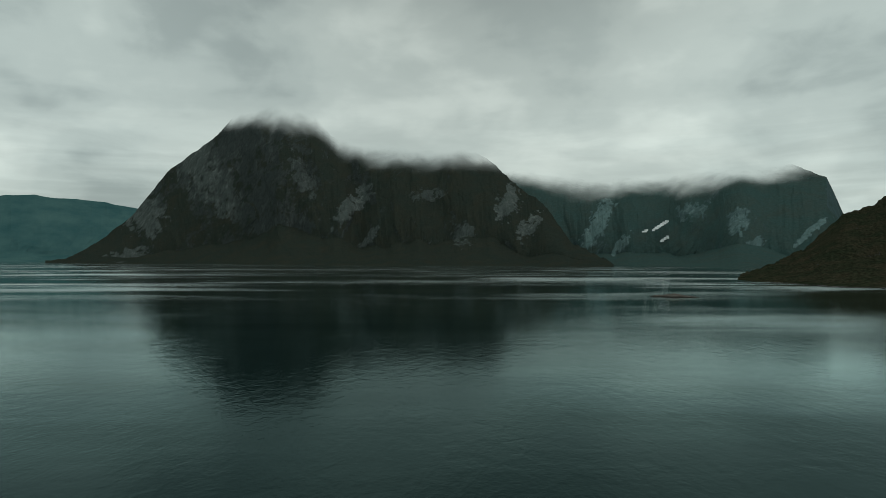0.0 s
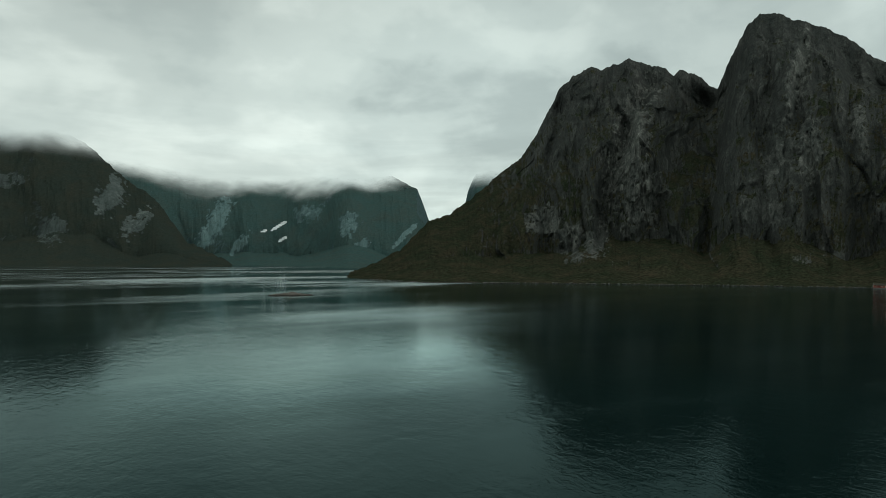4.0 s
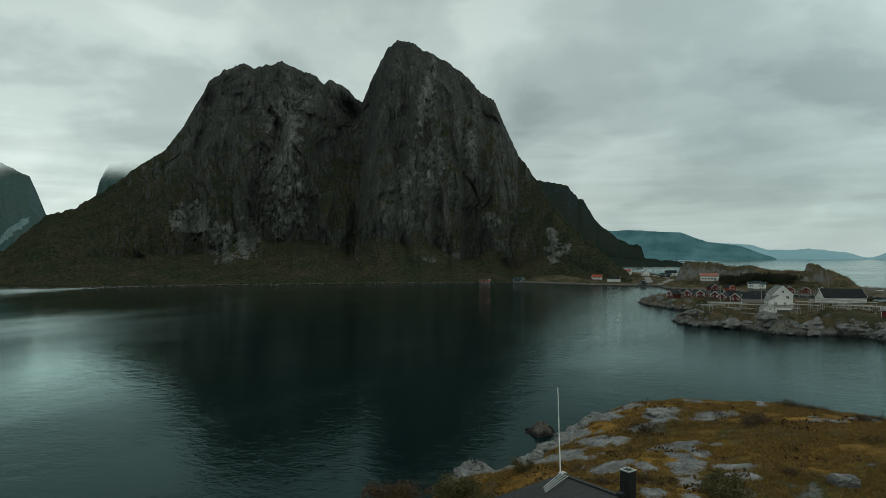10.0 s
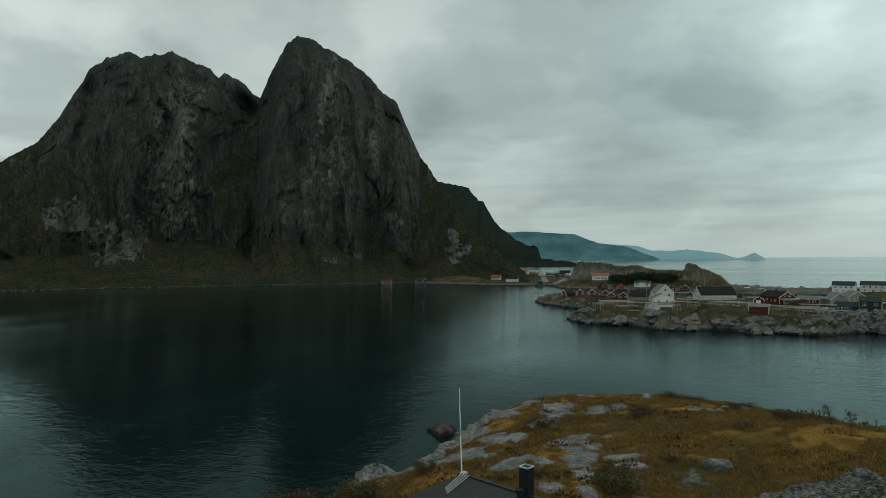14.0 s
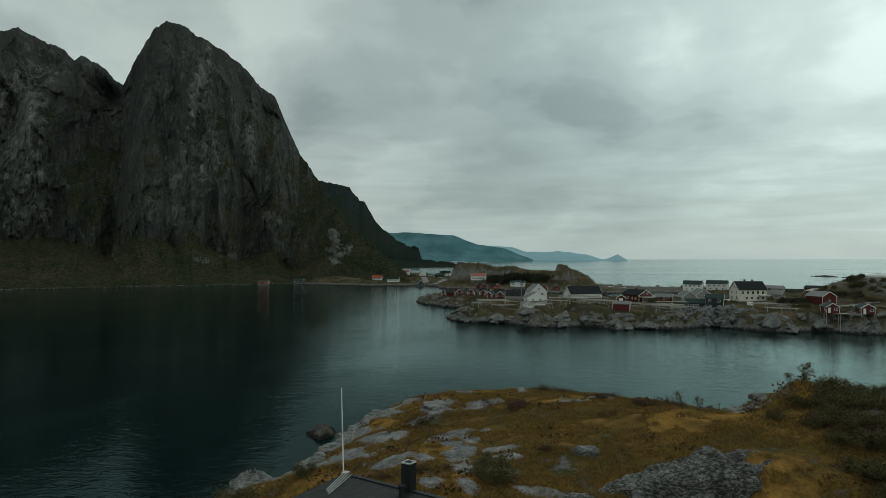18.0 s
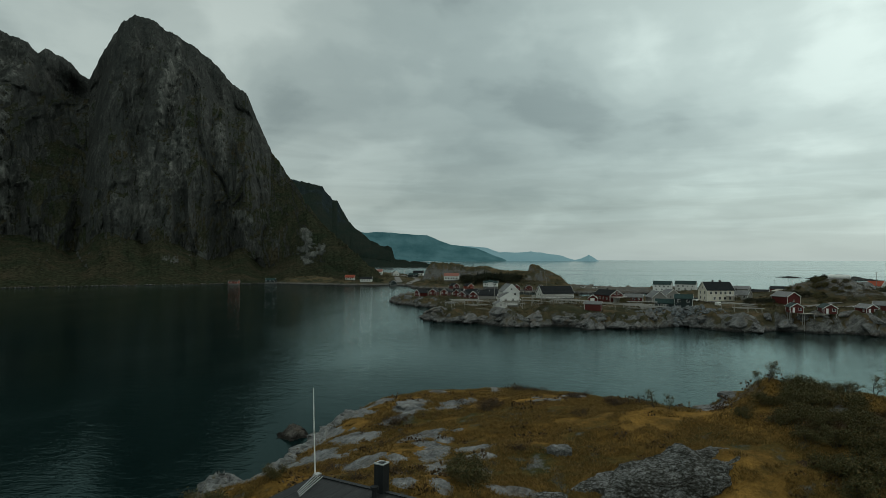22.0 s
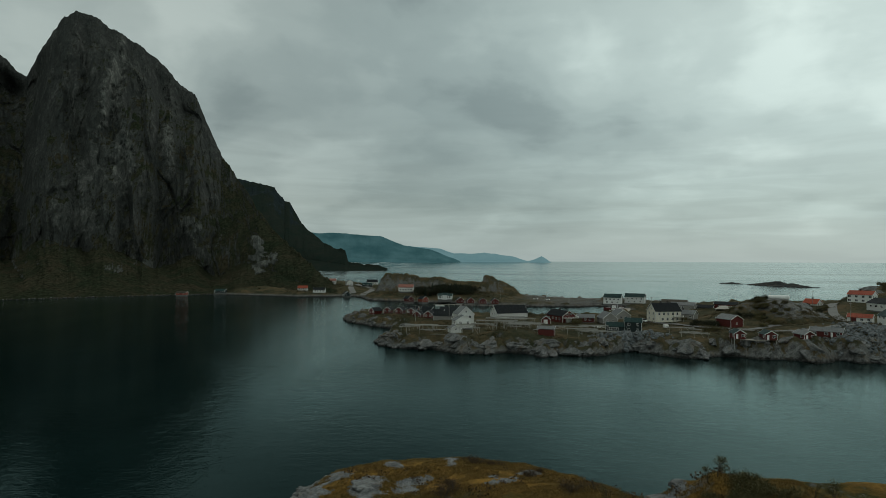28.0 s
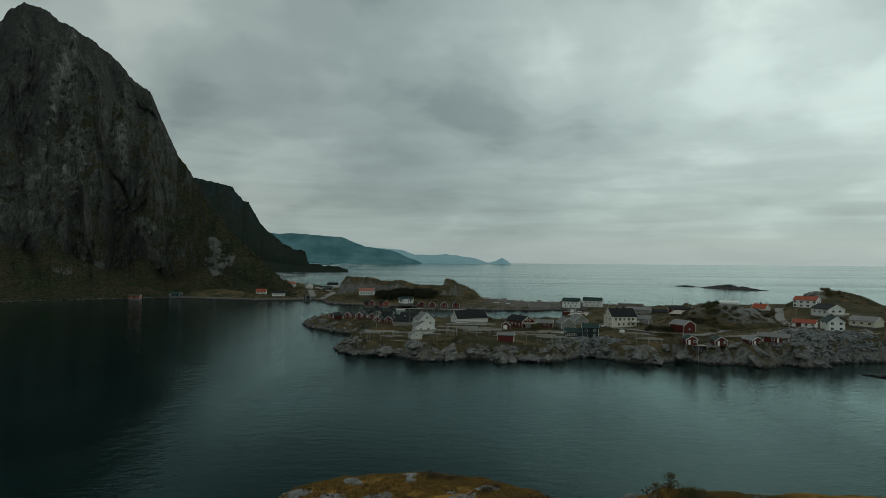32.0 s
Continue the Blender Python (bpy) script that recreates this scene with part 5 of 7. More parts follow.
for cx, cy, cyaw, cl, cw, rm in ((205, -90.5, 18, 6.5, 4.8, M_GREENROOF), (203, -99.3, 20, 7.0, 4.9, M_GREENROOF), (204, -111.3, 34, 7.5, 4.9, M_ZINC)):
    house("cabin", cx, cy, cyaw, cl, cw, 2.4, 1.5, M_RED, rm, "red wooden shore cabin on stilts with white trim", group=CAB, category="cabin", z=5.7, stilts=4.5,
          wins=[("f", 1.3, 1.5, 1.1, 1.0), ("l", 1.8, 1.5, 0.9, 1.0), ("r", 0.5, 1.5, 1.0, 1.0)], doors=[("f", -1.2, 0.9, 2.0, M_TRIM)])
house("cabin", 209, -121.5, 82, 12.5, 5.4, 2.5, 1.5, M_RED, M_ZINC, "long red shore cabin with grey roof and white windows", group=CAB, category="cabin", z=6.1, stilts=4.0,
      wins=row("l", 3, 1.5, 1.2, 1.1, 9), doors=[("l", 2.2, 0.9, 2.0, M_TRIM)])
house("house", 222, -151, 24, 8.6, 7.4, 4.6, 2.7, M_WHITE, M_GREENROOF, "white two-storey house with dark green roof", group=VIL,
      wins=row("f", 2, 4.0, 1.3, 1.2, 4) + row("f", 2, 1.4, 1.3, 1.2, 4) + row("l", 2, 4.0, 1.2, 1.2, 4), chimneys=(1.0,))
house("garage", 236, -149.6, 80, 10.5, 6, 2.4, 1.6, M_WHITE, M_TILE, "low white building with bright red roof", group=VIL, category="garage", wins=row("l", 2, 1.4, 1.2, 1.0, 3, 2.5), doors=[("l", -2.6, 2.6, 2.1, M_RED)])
house("house", 284, -181, 72, 13, 9, 4.8, 2.2, M_WHITE, M_TILE, "large white house with orange-red tile roof and balcony", group=VIL,
      wins=row("l", 4, 3.6, 1.4, 1.2, 11) + row("l", 4, 1.2, 1.4, 1.1, 11) + row("f", 2, 3.6, 1.2, 1.2, 4), chimneys=(1.0,), found=2.4)
house("house", 256, -172, 38, 14, 10, 4.2, 2.6, M_WHITE, M_SLATE, "white house with dark roof above the road", group=VIL, wins=row("f", 2, 3.2, 1.6, 1.1, 4) + row("l", 3, 2.6, 1.4, 1.1, 8),
      porch=(-10.5, -7.0, -5.0, 5.0, 1.4))
house("house", 236, -174, 60, 13, 8, 3.0, 2.2, M_CREAM, M_ZINC, "low beige house with grey roof", group=VIL, wins=row("l", 3, 1.7, 1.4, 1.1, 8))
house("house", 308, -172.5, 62, 9, 7, 1.8, 2.8, M_WHITE, M_TILE, "house with steep orange-red roof behind the knoll", group=VIL, chimneys=(0.0,), wins=row("f", 2, 1.5, 1, 1, 3))
for hx, hy, hl, hw, hm, rm, txt in ((340, -122, 9, 7, M_RED, M_ZINC, "small red house with grey roof"), (352, -134, 22, 8, M_BLACK, M_SLATE, "long dark warehouse on the quay"),
                                    (348, -148, 16, 8, M_RED, M_SLATE, "red warehouse with dark roof"), (330, -118, 16, 8, M_GREY, M_ZINC, "grey warehouse with pale roof"),
                                    (384, -132, 20, 9, M_GREY, M_BROWNROOF, "grey quay building with a low brown roof")):
    house("warehouse", hx, hy, 80, hl, hw, 3.0, 1.8, hm, rm, txt, group=VIL, category="warehouse", wins=row("l", 3, 1.7, 1.0, 1.0, hl * 0.6))
for hx, hy, hl in ((418, -103, 14), (426, -120, 16)):
    house("warehouse", hx, hy, 82, hl, 9, 5.4, 2.6, M_WHITE, M_GREENROOF, "white quay warehouse with dark green roof", group="quay warehouses", category="warehouse", size=0.95, z=1.7, wins=row("l", 4, 3.8, 1.1, 1.1, hl * 0.7) + row("l", 3, 1.4, 1.1, 1.1, hl * 0.6), found=2.5)
house("house", 477, 40, 84, 15, 9, 4.4, 2.8, M_WHITE, M_TILE2, "white house with faded red roof under the rock knoll", group=VIL, wins=row("l", 5, 2.0, 1.3, 1.4, 11), z=5.4)
house("house", 428, 9, 86, 13, 9, 3.4, 1.6, M_WHITE, M_GREENROOF, "white harbour house with a central gable", group=VIL, z=3.0, wins=row("l", 5, 2.0, 1.4, 1.5, 9), annex=(0, 2.6, 4.6, 6, 4.4, 1.8, M_WHITE, M_GREENROOF, ()))
for i, (hx, hy, hm) in enumerate(((426, 34, M_RED), (424, 24, M_ORANGE), (418, -1, M_RED), (417, -8, M_RED), (414, -16, M_RED), (413, -24, M_RED))):
    house("boathouse", hx, hy, 8 if i > 1 else 30, 10, 7.5, 3.2, 2.8, hm, M_SLATE, "red harbour boathouse with dark roof" if i > 1 else "orange-red harbour boathouse with dark roof",
          group="harbour boathouses", category="boathouse", size=0.74, wins=row("f", 2, 1.8, 1.0, 1.0, 3.4), z=1.3, found=1.6)
SPIT = "red cabins on the spit"
for hx, hy, hyaw in ((308, 41, -50), (307, 34.5, -14), (306, 28.5, -18), (303, 22.5, -12), (318, 23, 70), (312, 15.5, 75), (286, 18.5, -15), (283, 13, -18), (290, 9.5, 80), (296, 15.5, 76)):
    house("cabin", hx, hy, hyaw, 8, 5.4, 2.5, 2.2, M_RED, M_SLATE, "red wooden cabin with black slate roof on the spit", group=SPIT, category="cabin", size=0.8, wins=row("f", 2, 1.6, 0.9, 1.1, 2.8) + row("l", 2, 1.6, 0.9, 1.1, 4))
house("boathouse", 273, 6.5, 76, 11, 7, 2.8, 2.2, M_GREY, M_SLATE, "grey boathouse with dark roof on the spit", group=VIL, category="boathouse", doors=[("l", 0, 3.0, 2.4, M_GREY)])
house("boathouse", 300, 4, 74, 13, 8, 2.4, 2.2, M_WHITE, M_SLATE, "low white boathouse with dark roof on the spit", group=VIL, category="boathouse", wins=row("l", 3, 1.8, 1, 1, 7))
FOOTH = "houses at the mountain's foot"
for nm, hx, hy, hl, hw, hwall, hroof, hm, rm, txt in (
        ("house", 584, 120, 15, 9, 5.0, 3.0, M_WHITE, M_TILE2, "white house with reddish roof at the mountain's foot"), ("house", 575, 101, 10, 9, 5.0, 3.0, M_WHITE, M_ZINC, "small white house beside the road"),
        ("house", 601, 83, 16, 9, 4.0, 3.6, M_WHITE, M_SLATE, "white house with dark roof beside the sea"), ("house", 500, 112, 15, 8, 3.6, 2.6, M_WHITE, M_SLATE, "white house with blue-grey roof at the shore"),
        ("house", 506, 127, 12, 8, 3.2, 3.0, M_WHITE, M_TILE, "white house with orange roof at the shore"), ("boathouse", 489, 88, 10, 8, 3.2, 3.2, M_BLACK, M_SLATE, "dark boathouse at the water's edge"),
        ("house", 560, 82, 14, 8, 2.6, 2.4, M_BLACK, M_GREENROOF, "dark low house beside the road")):
    house(nm, hx, hy, 84 if hl > 11 else 12, hl, hw, hwall, hroof, hm, rm, txt, group=FOOTH, size=0.76, wins=row("l", 4, 2.2, 1.4, 1.4, hl * 0.65) + row("f", 2, 2.2, 1.3, 1.3, 3.2))
house("boathouse", 481, 215.5, 66, 10.5, 6, 2.2, 1.6, M_ORANGE, M_BROWNROOF, "orange boathouse alone on the mountain shore", z=0.9, found=1.5, wins=row("l", 2, 1.3, 0.9, 0.8, 5), doors=[("l", 0, 1.5, 1.8, M_RED)])
house("boathouse", 508, 195.5, 68, 11, 7, 2.4, 1.8, M_BLACK, M_GREENROOF, "dark green boathouse alone on the mountain shore", z=1.2, found=1.5, wins=row("l", 3, 1.6, 1.4, 1.2, 9))

# ---- rocks ----
def speckled_material():
    """Dark rock thickly spotted with pale lichen."""
    m, n, b, g = material("speckled_rock")
    pos = g.outputs["Position"]
    spot = n.noise(n.scaled(pos, 1.0, 0.6, 1.5), 4.6, 6.0, 0.78, 0.4)
    wide = n.noise(pos, 0.35, 4.0, 0.6)
    v = n.math("ADD", n.math("MULTIPLY", spot, 0.75), n.math("MULTIPLY", wide, 0.25))
    col = n.ramp(v, [(0.40, (0.030, 0.030, 0.024)), (0.48, (0.075, 0.073, 0.062)), (0.53, (0.20, 0.205, 0.20)), (0.68, (0.42, 0.43, 0.42))])
    set_in(n, b, Base_Color=col, Roughness=0.95, Normal=bump(n, spot, 1.0, 0.3))
    b.inputs["Specular IOR Level"].default_value = 0.15
    return m


M_SPECK = speckled_material()


def rock_mesh(name, mat, seed, parts=2, flat=True, rough=0.42, squash=1.0):
    """A broken boulder of unit size."""
    bm = bmesh.new()
    bmesh.ops.create_icosphere(bm, subdivisions=parts, radius=1.0)
    for v in bm.verts:
        p = v.co.copy()
        k = 1 + rough * noise.noise(p * 1.1 + Vector((seed * 3.7, 0, 0))) + 0.5 * rough * noise.noise(p * 2.7 + Vector((0, seed * 1.9, 0)))
        q = p * k
        for ax in ((0.8, 0.3, 0.52), (-0.5, 0.7, 0.5), (0.1, -0.85, 0.5), (-0.7, -0.4, 0.6)):   # split faces
            a = Vector(ax).normalized()
            over = q.dot(a) - (0.74 + 0.12 * math.sin(seed * 5 + ax[0] * 9))
            if over > 0:
                q -= a * over * 0.85
        v.co = Vector((q.x, q.y, q.z * squash))
    for f in bm.faces:
        f.smooth = not flat
    me = bpy.data.meshes.new(name)
    bm.to_mesh(me)
    bm.free()
    me.materials.append(mat)
    return me


def rock_thing(name, me, x, y, z, sx, sy, sz, turn, label, group="", category="rock"):
    ob = tagged(new(name, me), label, category, group)
    ob.matrix_basis = pose(x, y, z, 0, 0, turn) @ Matrix.Diagonal((sx, sy, sz, 1))
    return ob


def slab_mesh(seed):
    """A flat-topped ledge with an uneven outline and stepped edges."""
    bm = bmesh.new()
    bmesh.ops.create_icosphere(bm, subdivisions=5, radius=1.0)
    off = Vector((seed * 7.3, seed * 2.1, 0))
    for v in bm.verts:
        p = v.co.copy()
        flat = Vector((p.x, p.y, 0))
        k = 1 + 0.55 * noise.noise(flat * 1.6 + off) + 0.30 * noise.noise(flat * 4.0 + off) + 0.10 * noise.noise(flat * 9.0 + off)
        z = math.copysign(abs(p.z) ** 0.55, p.z)
        z += 0.16 * noise.noise(Vector((p.x * 2.2, p.y * 2.2, 0)) + off) + 0.20 * round(2.5 * noise.noise(Vector((p.x * 1.3, p.y * 2.6, 3)) + off)) / 2.5
        z += 0.05 * noise.noise(p * 7 + off)
        v.co = Vector((p.x * k, p.y * k, z))
    for f in bm.faces:
        f.smooth = True
    me = bpy.data.meshes.new("rock_slab")
    bm.to_mesh(me)
    bm.free()
    me.materials.append(M_ROCK)
    return me


SLAB_MESHES = [slab_mesh(10 + i) for i in range(5)]
SLAB_SPOTS = [(88.5, 21.5, 3.0, 2.4, 1.2, 14), (82, 23.6, 2.6, 2.0, 1.2, 30), (86, 12.6, 3.0, 2.2, 0.5, 8), (77, 24.6, 2.2, 2.0, 1.0, 17), (70.5, 25.6, 2.2, 2.0, 1.1, 20), (67.0, 27.4, 1.6, 2.0, 1.2, 40), (65.5, 29.6, 2.2, 1.6, 1.2, 20),
              (62.5, 30.8, 2.0, 1.6, 1.1, 60), (73.2, -23.3, 1.6, 1.8, 0.8, -18), (74.2, -25.8, 1.2, 1.4, 0.7, -18), (92.5, 22.0, 2.4, 1.8, 1.3, 60), (67.5, 25.6, 2.0, 1.5, 0.8, 10), (86, 23.8, 1.6, 1.3, 1.1, 70)]
for i, (x, y, a, b, c, tr) in enumerate(SLAB_SPOTS):
    rock_thing("rock_slab", SLAB_MESHES[i % 5], x, y, islet_at(x, y) - 0.40 * c, a * 0.85, b * 0.85, 0.55 * c, tr, "grey lichen-covered rock slab among autumn grass", "islet rock slabs")
lumps_ = [rock_mesh("rock", M_SPECK, 31 + s, 4, False, 0.5) for s in range(4)]


def whaleback(seed):
    """A long low rock with a broken face and pitted top, of unit half length."""
    bm = bmesh.new()
    bmesh.ops.create_icosphere(bm, subdivisions=6, radius=1.0)
    off = Vector((seed * 3.1, 0, seed))
    for v in bm.verts:
        p = v.co.copy()
        q = Vector((p.x * 8.4, p.y * 3.0, p.z * 2.3))
        k = 0.9 * noise.noise(q * 0.28 + off) + 0.45 * noise.noise(q * 0.8 + off) + 0.16 * noise.noise(Vector((q.x * 1.4, q.y * 1.4, q.z * 4.5)) + off) + 0.07 * noise.noise(q * 4.0 + off)
        step = 0.22 * round(3 * noise.noise(Vector((q.x * 0.35, q.y * 0.35, q.z * 1.3)) + off))
        v.co = q + p * (k + step)
    for f in bm.faces:
        f.smooth = False
    me = bpy.data.meshes.new("rock_outcrop")
    bm.to_mesh(me)
    bm.free()
    me.materials.append(M_SPECK)
    return me


ob = tagged(new("rock_outcrop", whaleback(3)), "large rounded grey rock outcrop speckled with lichen", "rock")
ob.matrix_basis = pose(51.2, -13.0, 8.25, 0, 0, -72) @ Matrix.Rotation(radians(-9), 4, "Y")
ob = tagged(new("rock_outcrop", lumps_[1]), "low grey rock outcrop speckled with lichen", "rock")
ob.matrix_basis = pose(49.5, -6.6, islet_at(49.5, -6.6) - 0.5, 0, 0, -62) @ Matrix.Diagonal((2.6, 1.4, 1.1, 1))
ob = tagged(new("rock_outcrop", lumps_[2]), "low grey rock outcrop speckled with lichen", "rock")
ob.matrix_basis = pose(46.8, -3.4, islet_at(46.8, -3.4) - 0.4, 0, 0, -80) @ Matrix.Diagonal((2.2, 1.2, 0.8, 1))
rock_thing("boulder", SLAB_MESHES[1], 57.2, -5.3, islet_at(57.2, -5.3) + 0.2, 0.85, 0.95, 0.6, 10, "single pale boulder in the grass", category="boulder")


def scatter_rocks(name, spots, label, mat, seed, flat=True):
    """Many rocks that nobody would count, as one mesh."""
    rnd = random.Random(seed)
    kinds = []
    for s in range(6):
        me = rock_mesh("tmp", mat, seed + s, 2, True, 0.5)
        co = np.empty(len(me.vertices) * 3)
        me.vertices.foreach_get("co", co)
        tri = np.empty(len(me.polygons) * 3, np.int32)
        me.polygons.foreach_get("vertices", tri)
        kinds.append((co.reshape(-1, 3), tri.reshape(-1, 3)))
        bpy.data.meshes.remove(me)
    V, F, n = [], [], 0
    for x, y, z, s in spots:
        co, tri = kinds[rnd.randrange(6)]
        m = np.array(Euler((rnd.uniform(-0.5, 0.5), rnd.uniform(-0.5, 0.5), rnd.uniform(0, 6.3))).to_matrix())
        sc = np.array((s * rnd.uniform(0.7, 1.4), s * rnd.uniform(0.7, 1.4), s * rnd.uniform(0.5, 0.95)))
        V.append((co * sc) @ m.T + np.array((x, y, z)))
        F.append(tri + n)
        n += len(co)
    V, F = np.concatenate(V), np.concatenate(F)
    me = bpy.data.meshes.new(name)
    me.from_pydata(V.tolist(), [], F.tolist())
    me.materials.append(mat)
    return tagged(new(name, me), label, "rocks", kind="stuff")


rnd = random.Random(5)
M_LEDGE = ground_material("ledge_rock", (0.02, 0.02, 0.01), (0.04, 0.03, 0.012), (0.06, 0.045, 0.018), (0.088, 0.088, 0.086), (0.30, 0.30, 0.292), slope=1.5, wet=0.8, shore=9.0)
LEDGES = [rock_mesh("shore_ledge", M_LEDGE, 140 + s, 4, True, 0.62) for s in range(5)]
for (x0, y0), (x1, y1) in zip(FRONT, FRONT[1:]):
    length = math.hypot(x1 - x0, y1 - y0)
    nx, ny = -(y1 - y0) / length, (x1 - x0) / length
    for k in range(max(1, int(length / 3.2))):
        t, inland = (k + rnd.uniform(0.2, 0.8)) / max(1, int(length / 3.2)), rnd.uniform(0.6, 7.5)
        x, y = x0 + (x1 - x0) * t + nx * inland, y0 + (y1 - y0) * t + ny * inland
        z = ground_at(x, y)
        if z < -1.5:
            continue
        s = rnd.uniform(1.7, 3.4)
        turn = math.degrees(math.atan2(y1 - y0, x1 - x0)) + rnd.uniform(20, 70)
        ob = rock_thing("shore_ledge", LEDGES[rnd.randrange(5)], x * U, y * U, z - 0.15 * s, s * 1.55, s * 0.85, s * 0.62, turn, "large pale rounded shore ledge with dark clefts", "shore ledges")
        ob.matrix_basis = ob.matrix_basis @ Matrix.Rotation(radians(rnd.uniform(-22, 22)), 4, "X")
KNOLL_ROCKS = [rock_mesh("knoll_slab", M_ROCK, 150 + s, 4, True, 0.6) for s in range(4)]
# slabs breaking through the turf of the village knoll
for x, y, s in ((262, -142, 4.0), (267, -147, 4.4), (257, -138, 3.2), (270, -142, 3.6), (273, -151, 3.4), (263, -150, 3.0), (252, -145, 2.6), (226, -166, 2.6), (316, -206, 3.6), (308, -203, 3.0)):
    rock_thing("knoll_slab", KNOLL_ROCKS[rnd.randrange(4)], x * U, y * U, ground_at(x, y) - 0.12 * s, s * 1.6, s * 0.95, s * 0.5, rnd.uniform(0, 180), "pale bare rock slab on the village knoll", "knoll slabs")
# the shore blocks: walk along the outline of the peninsula
spots = []
for (x0, y0), (x1, y1) in list(zip(FRONT, FRONT[1:])) + list(zip(SPIT_EDGE, SPIT_EDGE[1:])):
    length = math.hypot(x1 - x0, y1 - y0)
    if length > 60:
        continue
    for k in range(int(length * 0.9)):
        t = rnd.random()
        inland = rnd.uniform(0.5, 10.0) ** 1.0
        x, y = x0 + (x1 - x0) * t, y0 + (y1 - y0) * t
        nx, ny = -(y1 - y0) / length, (x1 - x0) / length
        x, y = x + nx * inland * 0.95, y + ny * inland * 0.95
        z = ground_at(x, y)
        if -0.8 < z < 4.8:
            s = rnd.uniform(0.4, 1.0) ** 2 * 2.6
            spots.append((x * U, y * U, z - 0.25 * s, s))
M_SHORE = ground_material("shore_rock", (0.02, 0.02, 0.01), (0.04, 0.03, 0.012), (0.06, 0.045, 0.018), (0.078, 0.078, 0.076), (0.265, 0.264, 0.258), slope=1.5, wet=0.8, shore=9.0)
scatter_rocks("shore_rocks", spots, "grey split shore rocks below the village", M_SHORE, 50)
M_RIPRAP = ground_material("riprap_stone", (0.02, 0.02, 0.01), (0.04, 0.03, 0.012), (0.06, 0.045, 0.018), (0.095, 0.105, 0.110), (0.30, 0.314, 0.320), slope=1.6, wet=0.6, shore=9.0, size=1.6)
spots = []
for cx, cy, wx, wy, count in ((219, -60, 7, 9, 900), (212, -143, 11, 15, 1000), (205, -128, 6, 8, 300)):
    for k in range(count):
        x, y = rnd.gauss(cx, wx * 0.5), rnd.gauss(cy, wy * 0.55)
        z = ground_at(x, y)
        if z > -0.3:
            s = rnd.uniform(0.35, 0.95)
            spots.append((x * U, y * U, z + 0.3 * s, s))
scatter_rocks("riprap", spots, "heap of pale blue-grey broken riprap stones on the shore", M_RIPRAP, 70)
spots = []
for k in range(1500):   # stones along the foot of the great mountain
    az = rnd.uniform(24, 76)
    r = np.interp(az, [24, 29, 35, 48, 59, 68, 72, 75, 77.6], [592, 518, 515, 518, 531, 545, 528, 512, 500]) * U + rnd.uniform(-6, 8)
    p = heading(az, r)
    spots.append((p.x, p.y, rnd.uniform(-0.3, 0.5), rnd.uniform(0.3, 0.85)))
scatter_rocks("beach_stones", spots, "pale stones along the foot of the mountain", M_SHORE, 90)
spots = []
for k in range(420):   # broken stone at the islet's edge
    (x0, y0), (x1, y1) = rnd.choice(list(zip(ISLET[3:13], ISLET[4:14])))
    t = rnd.random()
    x, y = x0 + (x1 - x0) * t + rnd.gauss(0, 1.2), y0 + (y1 - y0) * t + rnd.gauss(0, 1.2) - 1.0
    z = islet_at(x, y)
    if z > -0.6:
        s = rnd.uniform(0.25, 1.0) ** 1.5
        spots.append((x, y, z + 0.05, s))
scatter_rocks("shore_rocks", spots, "pale broken rocks at the edge of the islet", M_ROCK, 110)


# ---- patches on the mountain faces ----
def patch(name, grid, spots, mat, label, lift=1.2, seed=0, kind="structure", category="rock"):
    """Cells of a mountain face lifted off it: snow fields and bare slabs. spots: azimuth, slope, half sizes, lean."""
    R, A, Z = grid
    SL = (Z - 26.4) / R
    mask = np.zeros(R.shape, bool)
    wob = fbm(A * 2.2, SL * 130, 0, 4, seed) * 0.75
    for a0, s0, wa, ws, lean in spots:
        da, ds = A - a0, (SL - s0) * 57.3
        u, v = da * math.cos(lean) + ds * math.sin(lean), ds * math.cos(lean) - da * math.sin(lean)
        mask |= (u / wa) ** 2 + (v / ws) ** 2 + wob < 1
    mask[:, -(mask.shape[1] // 5):] = False
    idx = -np.ones(R.shape, int)
    cells = np.argwhere(mask[:-1, :-1])
    V, F = [], []
    R2 = R - lift
    for i, j in cells:
        q = []
        for di, dj in ((0, 0), (1, 0), (1, 1), (0, 1)):
            k = (i + di, j + dj)
            if idx[k] < 0:
                idx[k] = len(V)
                a = radians(A[k])
                V.append((R2[k] * math.sin(a), R2[k] * math.cos(a), Z[k] + 0.4))
            q.append(int(idx[k]))
        F.append(q)
    if not F:
        return None
    me = bpy.data.meshes.new(name)
    me.from_pydata(V, [], F)
    me.materials.append(mat)
    me.polygons.foreach_set("use_smooth", np.ones(len(F), bool))
    return tagged(new(name, me), label, category, kind=kind)


M_SNOW = plain("old_snow", (0.72, 0.75, 0.76), 0.7, noise_scale=0.05)


patch("snow_field", TABLE, [(15.9, 0.046, 0.75, 0.13, 0.55), (14.6, 0.037, 0.28, 0.11, 0.4), (16.2, 0.025, 0.45, 0.13, 0.6)], M_SNOW, "white snow field in a mountain hollow", 2.0, 3)


